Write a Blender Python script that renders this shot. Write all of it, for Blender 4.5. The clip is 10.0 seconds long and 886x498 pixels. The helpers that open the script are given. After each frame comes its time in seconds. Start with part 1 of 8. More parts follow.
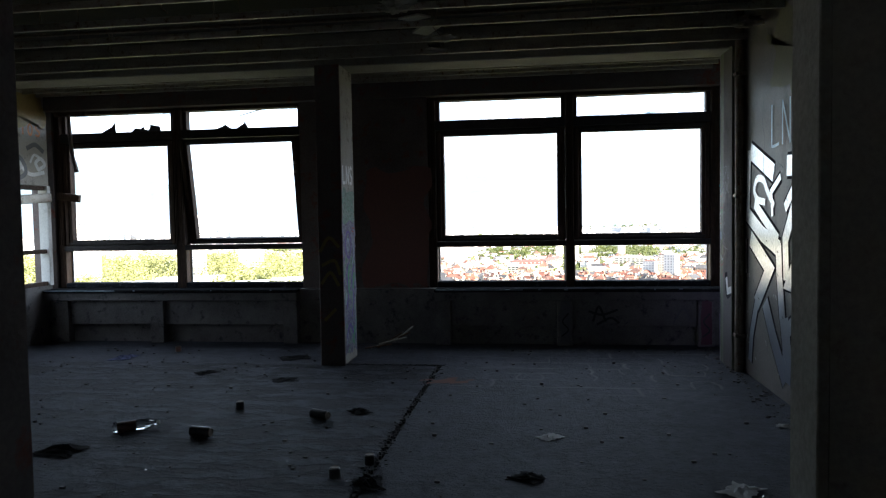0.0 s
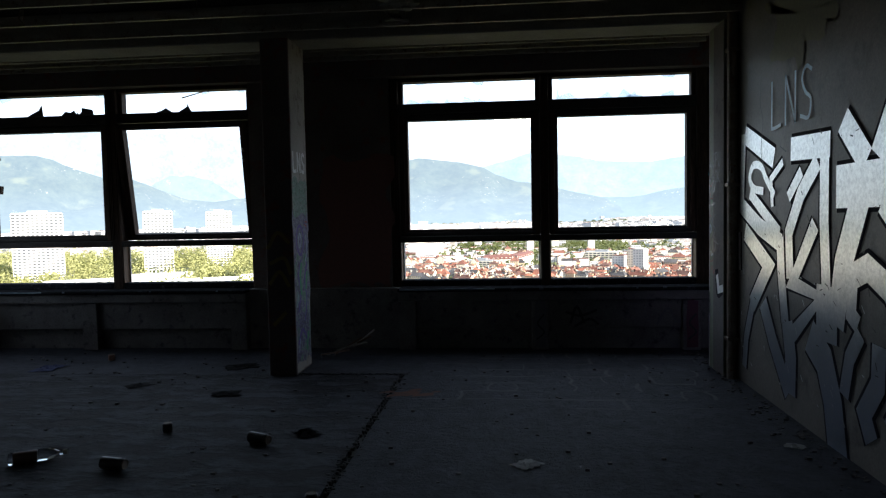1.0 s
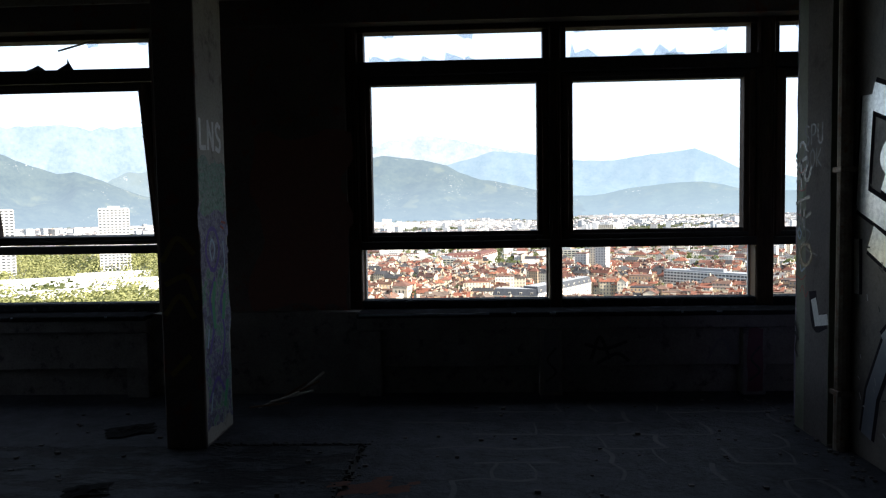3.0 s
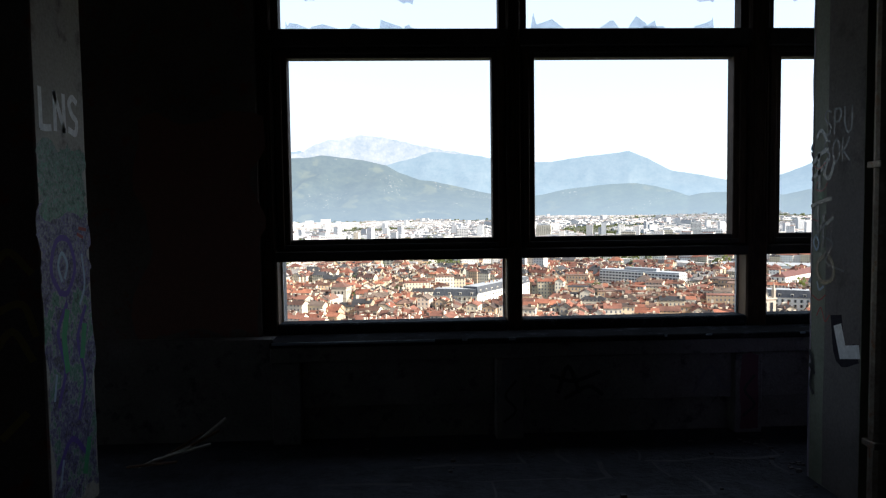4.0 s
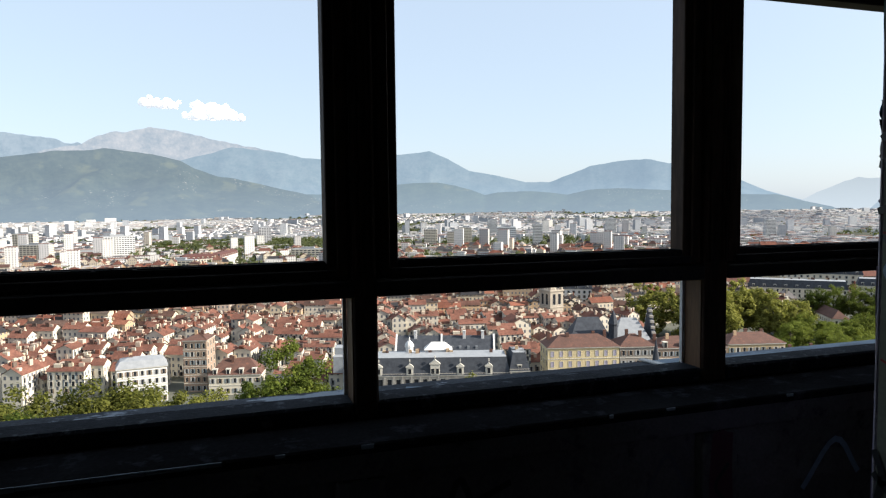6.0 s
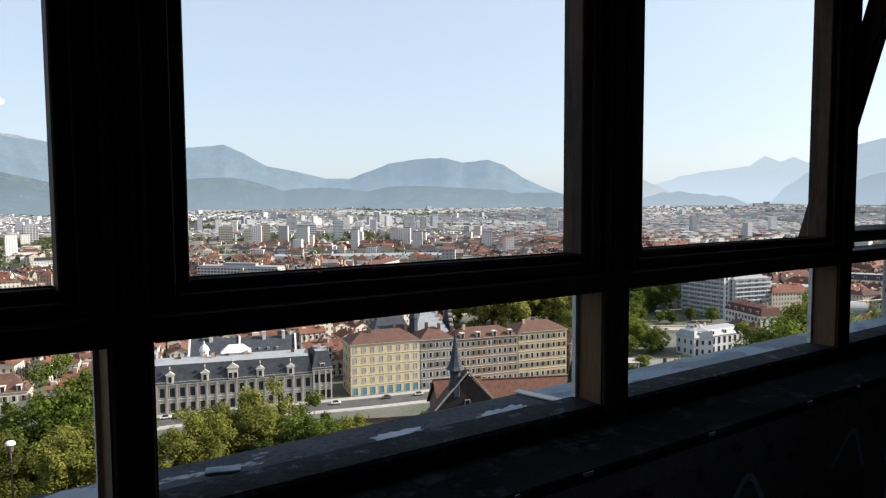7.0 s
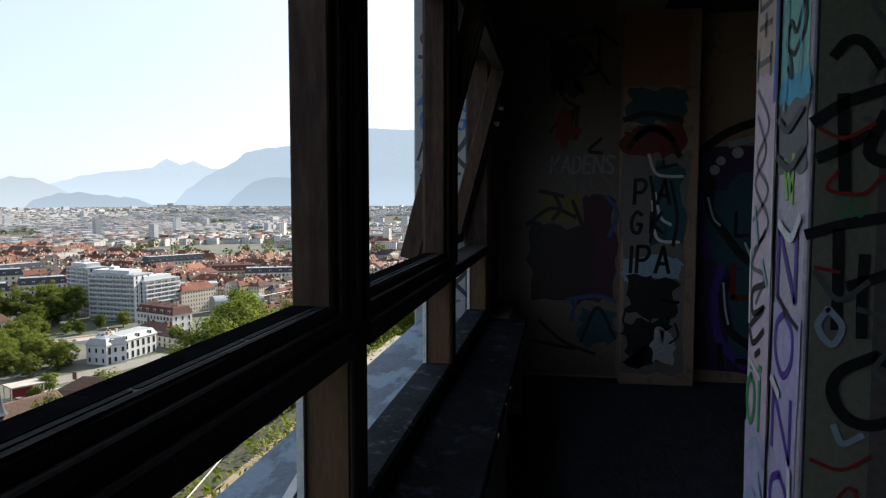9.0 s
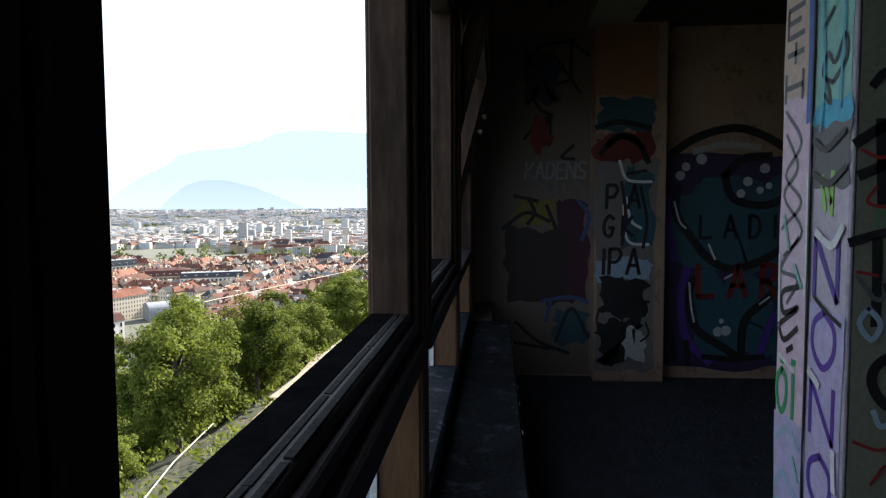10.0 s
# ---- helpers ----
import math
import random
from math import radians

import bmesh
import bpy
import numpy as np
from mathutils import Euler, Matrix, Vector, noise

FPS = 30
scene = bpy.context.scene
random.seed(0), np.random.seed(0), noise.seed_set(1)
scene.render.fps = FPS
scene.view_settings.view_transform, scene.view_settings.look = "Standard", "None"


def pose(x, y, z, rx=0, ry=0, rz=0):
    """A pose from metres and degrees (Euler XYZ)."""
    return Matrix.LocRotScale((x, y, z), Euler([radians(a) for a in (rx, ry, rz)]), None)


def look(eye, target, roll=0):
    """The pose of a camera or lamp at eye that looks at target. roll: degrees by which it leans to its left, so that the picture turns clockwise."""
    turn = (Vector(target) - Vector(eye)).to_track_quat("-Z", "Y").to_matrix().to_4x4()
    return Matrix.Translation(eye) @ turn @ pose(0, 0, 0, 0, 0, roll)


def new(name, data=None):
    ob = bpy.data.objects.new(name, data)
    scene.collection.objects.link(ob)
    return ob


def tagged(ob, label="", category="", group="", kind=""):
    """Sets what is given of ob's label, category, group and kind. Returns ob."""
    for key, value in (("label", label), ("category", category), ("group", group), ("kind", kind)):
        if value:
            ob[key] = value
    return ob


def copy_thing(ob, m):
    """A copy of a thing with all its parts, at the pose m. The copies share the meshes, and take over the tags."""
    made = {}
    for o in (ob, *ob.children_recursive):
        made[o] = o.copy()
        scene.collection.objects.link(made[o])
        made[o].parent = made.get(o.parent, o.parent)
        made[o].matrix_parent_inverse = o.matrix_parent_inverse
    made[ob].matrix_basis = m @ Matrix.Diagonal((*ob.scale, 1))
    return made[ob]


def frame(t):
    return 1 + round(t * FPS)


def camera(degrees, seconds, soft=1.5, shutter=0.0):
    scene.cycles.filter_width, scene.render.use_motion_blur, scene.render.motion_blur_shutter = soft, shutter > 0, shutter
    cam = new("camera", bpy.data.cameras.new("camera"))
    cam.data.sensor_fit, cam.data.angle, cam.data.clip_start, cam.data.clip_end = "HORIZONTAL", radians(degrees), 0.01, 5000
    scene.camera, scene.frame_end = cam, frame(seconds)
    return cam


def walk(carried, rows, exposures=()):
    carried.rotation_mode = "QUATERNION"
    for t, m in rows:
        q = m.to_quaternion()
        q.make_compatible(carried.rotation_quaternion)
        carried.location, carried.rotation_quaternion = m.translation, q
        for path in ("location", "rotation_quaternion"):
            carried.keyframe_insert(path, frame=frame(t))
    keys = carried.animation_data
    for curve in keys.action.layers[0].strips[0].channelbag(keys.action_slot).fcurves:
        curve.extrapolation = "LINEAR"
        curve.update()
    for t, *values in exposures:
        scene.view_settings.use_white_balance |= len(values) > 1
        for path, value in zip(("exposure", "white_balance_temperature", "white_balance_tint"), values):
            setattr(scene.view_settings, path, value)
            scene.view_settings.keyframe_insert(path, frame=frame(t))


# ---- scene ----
# ---- camera ----
cam = camera(64.72, 10.0, 1.25)
PATH = [
    (0, pose(-0.112, -0.026, 1.602, 87.40, 0.97, 7.68)),
    (0.5, pose(-0.113, 0.321, 1.579, 87.22, 1.11, 5.53)),
    (1, pose(-0.132, 0.738, 1.569, 86.98, 1.09, 5.32)),
    (1.5, pose(-0.194, 1.212, 1.575, 87.05, 0.99, 5.17)),
    (2, pose(-0.295, 1.763, 1.570, 86.98, 1.00, 3.71)),
    (2.5, pose(-0.404, 2.306, 1.557, 86.78, 1.01, 2.83)),
    (4, pose(-0.439, 3.934, 1.577, 86.71, 0.77, -2.57)),
    (4.5, pose(-0.434, 4.503, 1.579, 86.49, 0.72, -8.17)),
    (5, pose(-0.431, 5.028, 1.586, 86.48, 0.76, -11.70)),
    (6.5, pose(-0.189, 6.543, 1.600, 86.20, 0.48, -24.94)),
    (7, pose(-0.046, 7.041, 1.573, 85.98, 0.31, -34.69)),
    (7.5, pose(0.054, 7.477, 1.609, 85.89, 0.04, -46.69)),
    (8, pose(0.107, 7.861, 1.628, 85.88, -0.09, -61.23)),
    (8.5, pose(0.203, 8.140, 1.616, 85.99, -0.09, -70.69)),
    (9, pose(0.193, 8.348, 1.637, 85.98, -0.01, -80.75)),
    (9.5, pose(0.095, 8.553, 1.650, 86.11, 0.19, -85.82)),
    (10, pose(0.032, 8.679, 1.667, 86.14, 0.27, -85.63)),
]
EXPOSURES = [(0.0, 3.15), (0.5, 2.68), (1.0, 2.22), (1.5, 2.08), (2.0, 1.96), (2.5, 1.89), (4.0, 1.64), (5.0, 1.28), (6.5, 1.03), (8.0, 0.95), (8.5, 1.03), (9.0, 1.2), (9.5, 1.5), (10.0, 1.84)]
walk(cam, PATH, EXPOSURES)

# ---- world, sun ----
SUN_AZ, SUN_EL = 118.0, 31.0   # degrees clockwise from +y, and above the horizon
world = bpy.data.worlds.new("sky")
scene.world = world
world.use_nodes = True
wt = world.node_tree
wt.nodes.clear()
sky = wt.nodes.new("ShaderNodeTexSky")
sky.sky_type = "NISHITA"
sky.sun_disc = False
sky.sun_elevation, sky.sun_rotation = radians(SUN_EL), radians(SUN_AZ)
sky.altitude, sky.air_density, sky.dust_density, sky.ozone_density = 250.0, 1.0, 1.4, 1.0
bg = wt.nodes.new("ShaderNodeBackground")
bg.inputs["Strength"].default_value = 0.09
wo = wt.nodes.new("ShaderNodeOutputWorld")
haze = wt.nodes.new("ShaderNodeMix")     # thin even summer haze over the whole sky
haze.data_type = "RGBA"
haze.inputs[0].default_value = 0.63
haze.inputs[7].default_value = (4.08, 4.82, 5.72, 1.0)
wt.links.new(sky.outputs[0], haze.inputs[6])
# the haze glows towards the sun
co = wt.nodes.new("ShaderNodeTexCoord")
toward = wt.nodes.new("ShaderNodeVectorMath")
toward.operation = "DOT_PRODUCT"
toward.inputs[1].default_value = (math.sin(radians(SUN_AZ)) * math.cos(radians(SUN_EL)), math.cos(radians(SUN_AZ)) * math.cos(radians(SUN_EL)), math.sin(radians(SUN_EL)))
wt.links.new(co.outputs["Generated"], toward.inputs[0])
lobe = wt.nodes.new("ShaderNodeMath")
lobe.operation = "POWER"
near_sun = wt.nodes.new("ShaderNodeMath")
near_sun.operation = "MAXIMUM"
wt.links.new(toward.outputs["Value"], near_sun.inputs[0])
near_sun.inputs[1].default_value = 0.0
wt.links.new(near_sun.outputs[0], lobe.inputs[0])
lobe.inputs[1].default_value = 3.0
glow = wt.nodes.new("ShaderNodeMix")
glow.data_type, glow.blend_type = "RGBA", "ADD"
glow.clamp_factor = False
wt.links.new(lobe.outputs[0], glow.inputs[0])
wt.links.new(haze.outputs[2], glow.inputs[6])
glow.inputs[7].default_value = (2.2, 1.9, 1.5, 1.0)
wt.links.new(glow.outputs[2], bg.inputs[0])
wt.links.new(bg.outputs[0], wo.inputs[0])
sun = new("sun", bpy.data.lights.new("sun", "SUN"))
sun.data.energy, sun.data.angle, sun.data.color = 5.0, radians(0.6), (1.0, 0.93, 0.82)
sd = Vector((math.sin(radians(SUN_AZ)) * math.cos(radians(SUN_EL)), math.cos(radians(SUN_AZ)) * math.cos(radians(SUN_EL)), math.sin(radians(SUN_EL))))
sun.matrix_world = look(sd * 100, (0, 0, 0))

# ---- materials ----


def rgb(c):
    return (c[0], c[1], c[2], 1.0)


class Mat:
    """A node material with a principled shader and small helpers."""

    def __init__(self, name, rough=0.8, metal=0.0, spec=0.5):
        self.m = bpy.data.materials.new(name)
        self.m.use_nodes = True
        self.t = self.m.node_tree
        self.b = self.t.nodes["Principled BSDF"]
        self.b.inputs["Roughness"].default_value = rough
        self.b.inputs["Metallic"].default_value = metal
        self.b.inputs["Specular IOR Level"].default_value = spec
        self.co = None

    def node(self, kind, **kw):
        n = self.t.nodes.new(kind)
        for k, v in kw.items():
            if k in n.inputs:
                n.inputs[k].default_value = v
        return n

    def link(self, a, b):
        self.t.links.new(a, b)

    def coords(self):
        if self.co is None:
            self.co = self.t.nodes.new("ShaderNodeNewGeometry").outputs["Position"]
        return self.co

    def noise(self, scale, detail=4.0, rough=0.6, stretch=None):
        n = self.node("ShaderNodeTexNoise", Scale=scale, Detail=detail, Roughness=rough)
        src = self.coords()
        if stretch:
            mp = self.t.nodes.new("ShaderNodeMapping")
            mp.inputs["Scale"].default_value = stretch
            self.link(src, mp.inputs["Vector"])
            src = mp.outputs[0]
        self.link(src, n.inputs["Vector"])
        return n.outputs["Fac"]

    def ramp(self, fac, stops, mode="LINEAR"):
        r = self.t.nodes.new("ShaderNodeValToRGB")
        r.color_ramp.interpolation = mode
        while len(r.color_ramp.elements) < len(stops):
            r.color_ramp.elements.new(0.5)
        for e, (p, c) in zip(r.color_ramp.elements, stops):
            e.position = p
            e.color = rgb(c)
        self.link(fac, r.inputs[0])
        return r.outputs[0]

    def mix(self, fac, a, b, mode="MIX"):
        n = self.t.nodes.new("ShaderNodeMix")
        n.data_type, n.blend_type = "RGBA", mode
        for sock, val in ((n.inputs[0], fac), (n.inputs[6], a), (n.inputs[7], b)):
            if isinstance(val, (int, float)):
                sock.default_value = val
            elif isinstance(val, tuple):
                sock.default_value = rgb(val)
            else:
                self.link(val, sock)
        return n.outputs[2]

    def math(self, op, a, b=0.0, c=0.0):
        n = self.t.nodes.new("ShaderNodeMath")
        n.operation = op
        for sock, val in zip(n.inputs, (a, b, c)):
            if isinstance(val, (int, float)):
                sock.default_value = val
            else:
                self.link(val, sock)
        return n.outputs[0]

    def bump(self, fac, strength=0.3, dist=0.01):
        n = self.node("ShaderNodeBump", Strength=strength, Distance=dist)
        self.link(fac, n.inputs["Height"])
        self.link(n.outputs[0], self.b.inputs["Normal"])

    def colour(self, c):
        if isinstance(c, tuple):
            self.b.inputs["Base Color"].default_value = rgb(c)
        else:
            self.link(c, self.b.inputs["Base Color"])


def rough_mat(name, lo, hi, scale=3.0, rough=0.85, bump=0.4, dist=0.01, spots=None, metal=0.0, spec=0.4, fine=60.0):
    """Two scales of colour variation, fine bump, optional stains."""
    m = Mat(name, rough, metal, spec)
    a = m.ramp(m.noise(scale, 6.0), [(0.3, lo), (0.7, hi)])
    b = m.noise(fine, 3.0)
    c = m.mix(0.35, a, m.ramp(b, [(0.3, (lo[0] * .6, lo[1] * .6, lo[2] * .6)), (0.7, hi)]))
    if spots:
        c = m.mix(m.ramp(m.noise(scale * 2.7, 8.0, 0.7), [(0.55, (0, 0, 0)), (0.66, (1, 1, 1))]), c, spots)
    m.colour(c)
    m.bump(m.mix(0.5, m.noise(scale * 6, 6.0), b), bump, dist)
    return m.m




def screed(name, pits):
    """Dusty screed; pits darken and break the surface where it has crumbled."""
    m = Mat(name, 0.74, 0, 0.22)
    a = m.ramp(m.noise(0.9, 8.0, 0.65), [(0.28, (0.022, 0.024, 0.033)), (0.55, (0.044, 0.047, 0.060)), (0.75, (0.076, 0.080, 0.098))])
    b = m.ramp(m.noise(7.0, 8.0, 0.75), [(0.38, (0.010, 0.011, 0.015)), (0.62, (0.064, 0.068, 0.086))])
    c = m.mix(0.5, a, b)
    h = m.mix(0.6, m.noise(2.6, 9.0, 0.72), m.noise(23.0, 5.0, 0.7))
    if pits:
        p = m.ramp(m.noise(3.0, 9.0, 0.72, (0.8, 2.4, 1.0)), [(0.47, (0, 0, 0)), (0.54, (1, 1, 1))])
        q = m.ramp(m.noise(0.55, 4.0, 0.6), [(0.36, (0, 0, 0)), (0.50, (1, 1, 1))])
        p = m.mix(1.0, p, q, "MULTIPLY")
        c = m.mix(m.mix(1.0, p, (0.88, 0.88, 0.88), "MULTIPLY"), c, (0.009, 0.009, 0.012))
        h = m.mix(1.0, h, m.mix(1.0, p, (0.35, 0.35, 0.35), "MULTIPLY"), "SUBTRACT")
    m.colour(c)
    m.bump(h, 0.8, 0.06)
    return m.m


M_floor, M_floorpit = screed("screed_floor", False), screed("crumbling_screed_floor", True)
M_plaster = rough_mat("stained_plaster", (0.30, 0.28, 0.25), (0.46, 0.43, 0.38), 1.6, 0.75, 0.35, 0.01, (0.16, 0.14, 0.13))
M_brownwall = rough_mat("brownish_old_plaster", (0.12, 0.105, 0.094), (0.235, 0.208, 0.185), 1.3, 0.48, 0.35, 0.01, (0.10, 0.085, 0.08))
# made-up pale plaster for unseen walls, to bounce window light inward
M_bouncewall = rough_mat("pale_bounce_plaster", (0.52, 0.50, 0.47), (0.68, 0.66, 0.62), 1.2, 0.85, 0.35, 0.01, (0.36, 0.33, 0.30))
M_dark = rough_mat("sooty_plaster", (0.085, 0.07, 0.068), (0.19, 0.155, 0.145), 1.8, 0.85, 0.4, 0.01, (0.17, 0.05, 0.035))
M_parapet = rough_mat("grimy_concrete", (0.10, 0.094, 0.092), (0.225, 0.212, 0.207), 3.0, 0.85, 0.5, 0.012, (0.05, 0.05, 0.055))
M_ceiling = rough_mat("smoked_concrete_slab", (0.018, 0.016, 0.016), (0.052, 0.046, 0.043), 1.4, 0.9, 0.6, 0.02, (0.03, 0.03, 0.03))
M_beam = rough_mat("bare_concrete_beam", (0.24, 0.23, 0.20), (0.42, 0.40, 0.35), 2.2, 0.85, 0.4)
M_wood = Mat("weathered_dark_timber", 0.7, 0, 0.2)
_n = M_wood.noise(14.0, 6.0, 0.6, (1.0, 1.0, 0.12))
M_wood.colour(M_wood.mix(0.4, M_wood.ramp(_n, [(0.3, (0.023, 0.013, 0.010)), (0.7, (0.102, 0.057, 0.037))]), M_wood.ramp(M_wood.noise(70.0, 3.0, 0.5, (0.680, 0.680, 0.136)), [(0.4, (0.015, 0.011, 0.009)), (0.7, (0.088, 0.060, 0.045))])))
M_wood.bump(_n, 0.4, 0.006)
M_wood = M_wood.m
# rails and transoms are darker than posts and stiles
M_woodtop = rough_mat("black_timber_rail", (0.018, 0.016, 0.017), (0.052, 0.044, 0.043), 9.0, 0.62, 0.4, 0.004, (0.05, 0.045, 0.043), 0.0, 0.22)
M_rebateshade = rough_mat("rebate_shade_black", (0.004, 0.004, 0.005), (0.012, 0.011, 0.012), 14.0, 0.95, 0.5, 0.004, None, 0.0, 0.0)
M_wornedge = rough_mat("worn_grey_timber_edge", (0.008, 0.008, 0.008), (0.034, 0.033, 0.033), 16.0, 0.9, 0.6, 0.004, (0.014, 0.013, 0.012), 0.0, 0.1)
M_oak = Mat("bare_brown_timber", 0.6, 0, 0.4)
_n = M_oak.noise(10.0, 6.0, 0.6, (1.0, 1.0, 0.1))
M_oak.colour(M_oak.mix(0.4, M_oak.ramp(_n, [(0.3, (0.07, 0.032, 0.012)), (0.7, (0.15, 0.070, 0.028))]), M_oak.ramp(M_oak.noise(90.0, 3.0, 0.5, (1, 1, .15)), [(0.4, (0.055, 0.026, 0.011)), (0.7, (0.15, 0.078, 0.035))])))
M_oak.bump(_n, 0.4, 0.005)
M_oak = M_oak.m
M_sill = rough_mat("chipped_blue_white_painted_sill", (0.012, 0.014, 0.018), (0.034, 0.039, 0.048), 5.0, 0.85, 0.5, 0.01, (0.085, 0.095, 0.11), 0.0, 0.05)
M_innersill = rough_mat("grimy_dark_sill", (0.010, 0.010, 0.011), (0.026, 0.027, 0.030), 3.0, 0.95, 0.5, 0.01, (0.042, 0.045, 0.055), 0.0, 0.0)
M_ledge = Mat("painted_concrete_ledge", 0.75, 0, 0.3)
_a = M_ledge.ramp(M_ledge.noise(2.2, 6.0, 0.6), [(0.35, (0.075, 0.10, 0.14)), (0.65, (0.16, 0.21, 0.27))])
_a = M_ledge.mix(M_ledge.ramp(M_ledge.noise(3.4, 7.0, 0.6, (0.6, 1.4, 1.0)), [(0.47, (0, 0, 0)), (0.52, (1, 1, 1))]), _a, (0.25, 0.34, 0.43))
_a = M_ledge.mix(M_ledge.ramp(M_ledge.noise(1.3, 3.0, 0.5), [(0.62, (0, 0, 0)), (0.74, (.5, .5, .5))]), _a, (0.22, 0.14, 0.26))
M_ledge.colour(M_ledge.mix(0.22, _a, M_ledge.ramp(M_ledge.noise(40.0, 5.0, 0.7), [(0.35, (0.05, 0.055, 0.07)), (0.65, (0.30, 0.33, 0.38))])))
M_ledge.bump(M_ledge.noise(18.0, 6.0, 0.7), 0.5, 0.01)
M_ledge = M_ledge.m
M_ledgedark = Mat("dark_concrete_ledge", 0.85, 0, 0.15)
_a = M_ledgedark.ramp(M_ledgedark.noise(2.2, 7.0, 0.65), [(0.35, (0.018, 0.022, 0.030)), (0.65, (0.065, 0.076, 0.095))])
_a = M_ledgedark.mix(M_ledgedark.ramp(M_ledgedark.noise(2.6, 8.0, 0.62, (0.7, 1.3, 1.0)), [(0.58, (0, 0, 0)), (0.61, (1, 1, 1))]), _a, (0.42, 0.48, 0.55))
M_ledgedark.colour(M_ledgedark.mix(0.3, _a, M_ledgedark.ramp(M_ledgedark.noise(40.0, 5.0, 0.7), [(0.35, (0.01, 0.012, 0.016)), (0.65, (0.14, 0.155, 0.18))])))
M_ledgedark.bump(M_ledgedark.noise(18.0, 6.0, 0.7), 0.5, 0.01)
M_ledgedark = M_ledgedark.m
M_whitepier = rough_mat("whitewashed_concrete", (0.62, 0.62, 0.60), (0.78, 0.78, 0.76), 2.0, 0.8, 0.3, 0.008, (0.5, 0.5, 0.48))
# grey copy of the whitewash: the fins' shade is put into the colour
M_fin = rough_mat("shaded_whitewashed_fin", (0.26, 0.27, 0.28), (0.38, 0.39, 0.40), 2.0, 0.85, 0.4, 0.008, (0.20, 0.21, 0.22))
M_green = rough_mat("sage_green_painted_plaster", (0.145, 0.155, 0.120), (0.21, 0.222, 0.172), 1.5, 0.7, 0.2, 0.006, (0.13, 0.142, 0.106))
M_orange = rough_mat("ochre_painted_plaster", (0.30, 0.20, 0.145), (0.43, 0.30, 0.22), 1.6, 0.75, 0.3, 0.008, (0.18, 0.12, 0.085))
M_steel = rough_mat("rusted_steel", (0.10, 0.07, 0.05), (0.28, 0.24, 0.2), 8.0, 0.6, 0.4, 0.004, (0.16, 0.07, 0.03), 0.6)
M_rail = rough_mat("galvanised_rail", (0.28, 0.26, 0.23), (0.5, 0.47, 0.42), 6.0, 0.5, 0.3, 0.004, (0.16, 0.1, 0.06), 0.5)
M_ext = rough_mat("grey_render_facade", (0.40, 0.39, 0.37), (0.55, 0.54, 0.51), 0.8, 0.85, 0.3)
M_brick = rough_mat("tarred_joint", (0.025, 0.025, 0.027), (0.07, 0.07, 0.07), 20.0, 0.9, 0.6)


def paint(name, c, rough=0.45, metal=0.0):
    """Spray paint with uneven cover."""
    m = Mat(name, rough, metal, 0.5)
    m.colour(m.mix(m.ramp(m.noise(30.0, 6.0, 0.75), [(0.35, (0, 0, 0)), (0.8, (1, 1, 1))]), c, (c[0] * .55 + .02, c[1] * .55 + .02, c[2] * .55 + .02)))
    m.bump(m.noise(50.0, 3.0), 0.15, 0.003)
    return m.m


# silver spray, darker and bluer towards the floor
_s = Mat("silver_spray_slate_low", 0.34, 0.8, 0.5)
_sep = _s.t.nodes.new("ShaderNodeSeparateXYZ")
_s.link(_s.coords(), _sep.inputs[0])
_h = _s.math("ADD", _sep.outputs[2], _s.math("MULTIPLY", _s.math("SUBTRACT", _s.noise(7.0, 6.0, .7), .5), .5))
_c = _s.ramp(_s.math("DIVIDE", _h, 2.4), [(.08, (.30, .33, .42)), (.30, (.46, .48, .54)), (.42, (.80, .79, .77)), (.52, (.95, .95, .94))])
_s.colour(_s.mix(_s.ramp(_s.noise(34.0, 6.0, .75), [(.4, (0, 0, 0)), (.85, (1, 1, 1))]), _c, (.42, .42, .43)))
_s.bump(_s.noise(50.0, 3.0), .15, .003)
P_silver = _s.m
P_black = paint("black_spray_paint", (0.012, 0.012, 0.014), 0.4)
P_plum = paint("dark_violet_spray_paint", (0.012, 0.009, 0.018), 0.85)
P_plum.node_tree.nodes["Principled BSDF"].inputs["Specular IOR Level"].default_value = 0.1
P_white = paint("white_spray_paint", (0.72, 0.72, 0.72), 0.5)
P_blue = paint("blue_spray_paint", (0.05, 0.14, 0.45), 0.5)
P_pale = paint("pale_blue_spray_paint", (0.34, 0.45, 0.58), 0.5)
P_violet = paint("violet_spray_paint", (0.09, 0.035, 0.30), 0.5)
P_greenp = paint("green_spray_paint", (0.03, 0.32, 0.12), 0.5)
P_lime = paint("lime_spray_paint", (0.28, 0.55, 0.10), 0.5)
P_red = paint("red_spray_paint", (0.30, 0.02, 0.02), 0.5)
P_pink = paint("pink_lilac_paint", (0.66, 0.50, 0.60), 0.5)
P_teal = paint("mint_paint", (0.22, 0.50, 0.44), 0.5)
P_cyan = paint("cyan_spray_paint", (0.05, 0.42, 0.62), 0.5)
P_petrol = paint("petrol_paint", (0.03, 0.10, 0.13), 0.5)
P_maroon = paint("maroon_paint", (0.10, 0.02, 0.04), 0.5)
P_grey = paint("grey_spray_paint", (0.12, 0.12, 0.13), 0.5)
P_lilac = paint("lilac_paint", (0.48, 0.43, 0.64), 0.5)

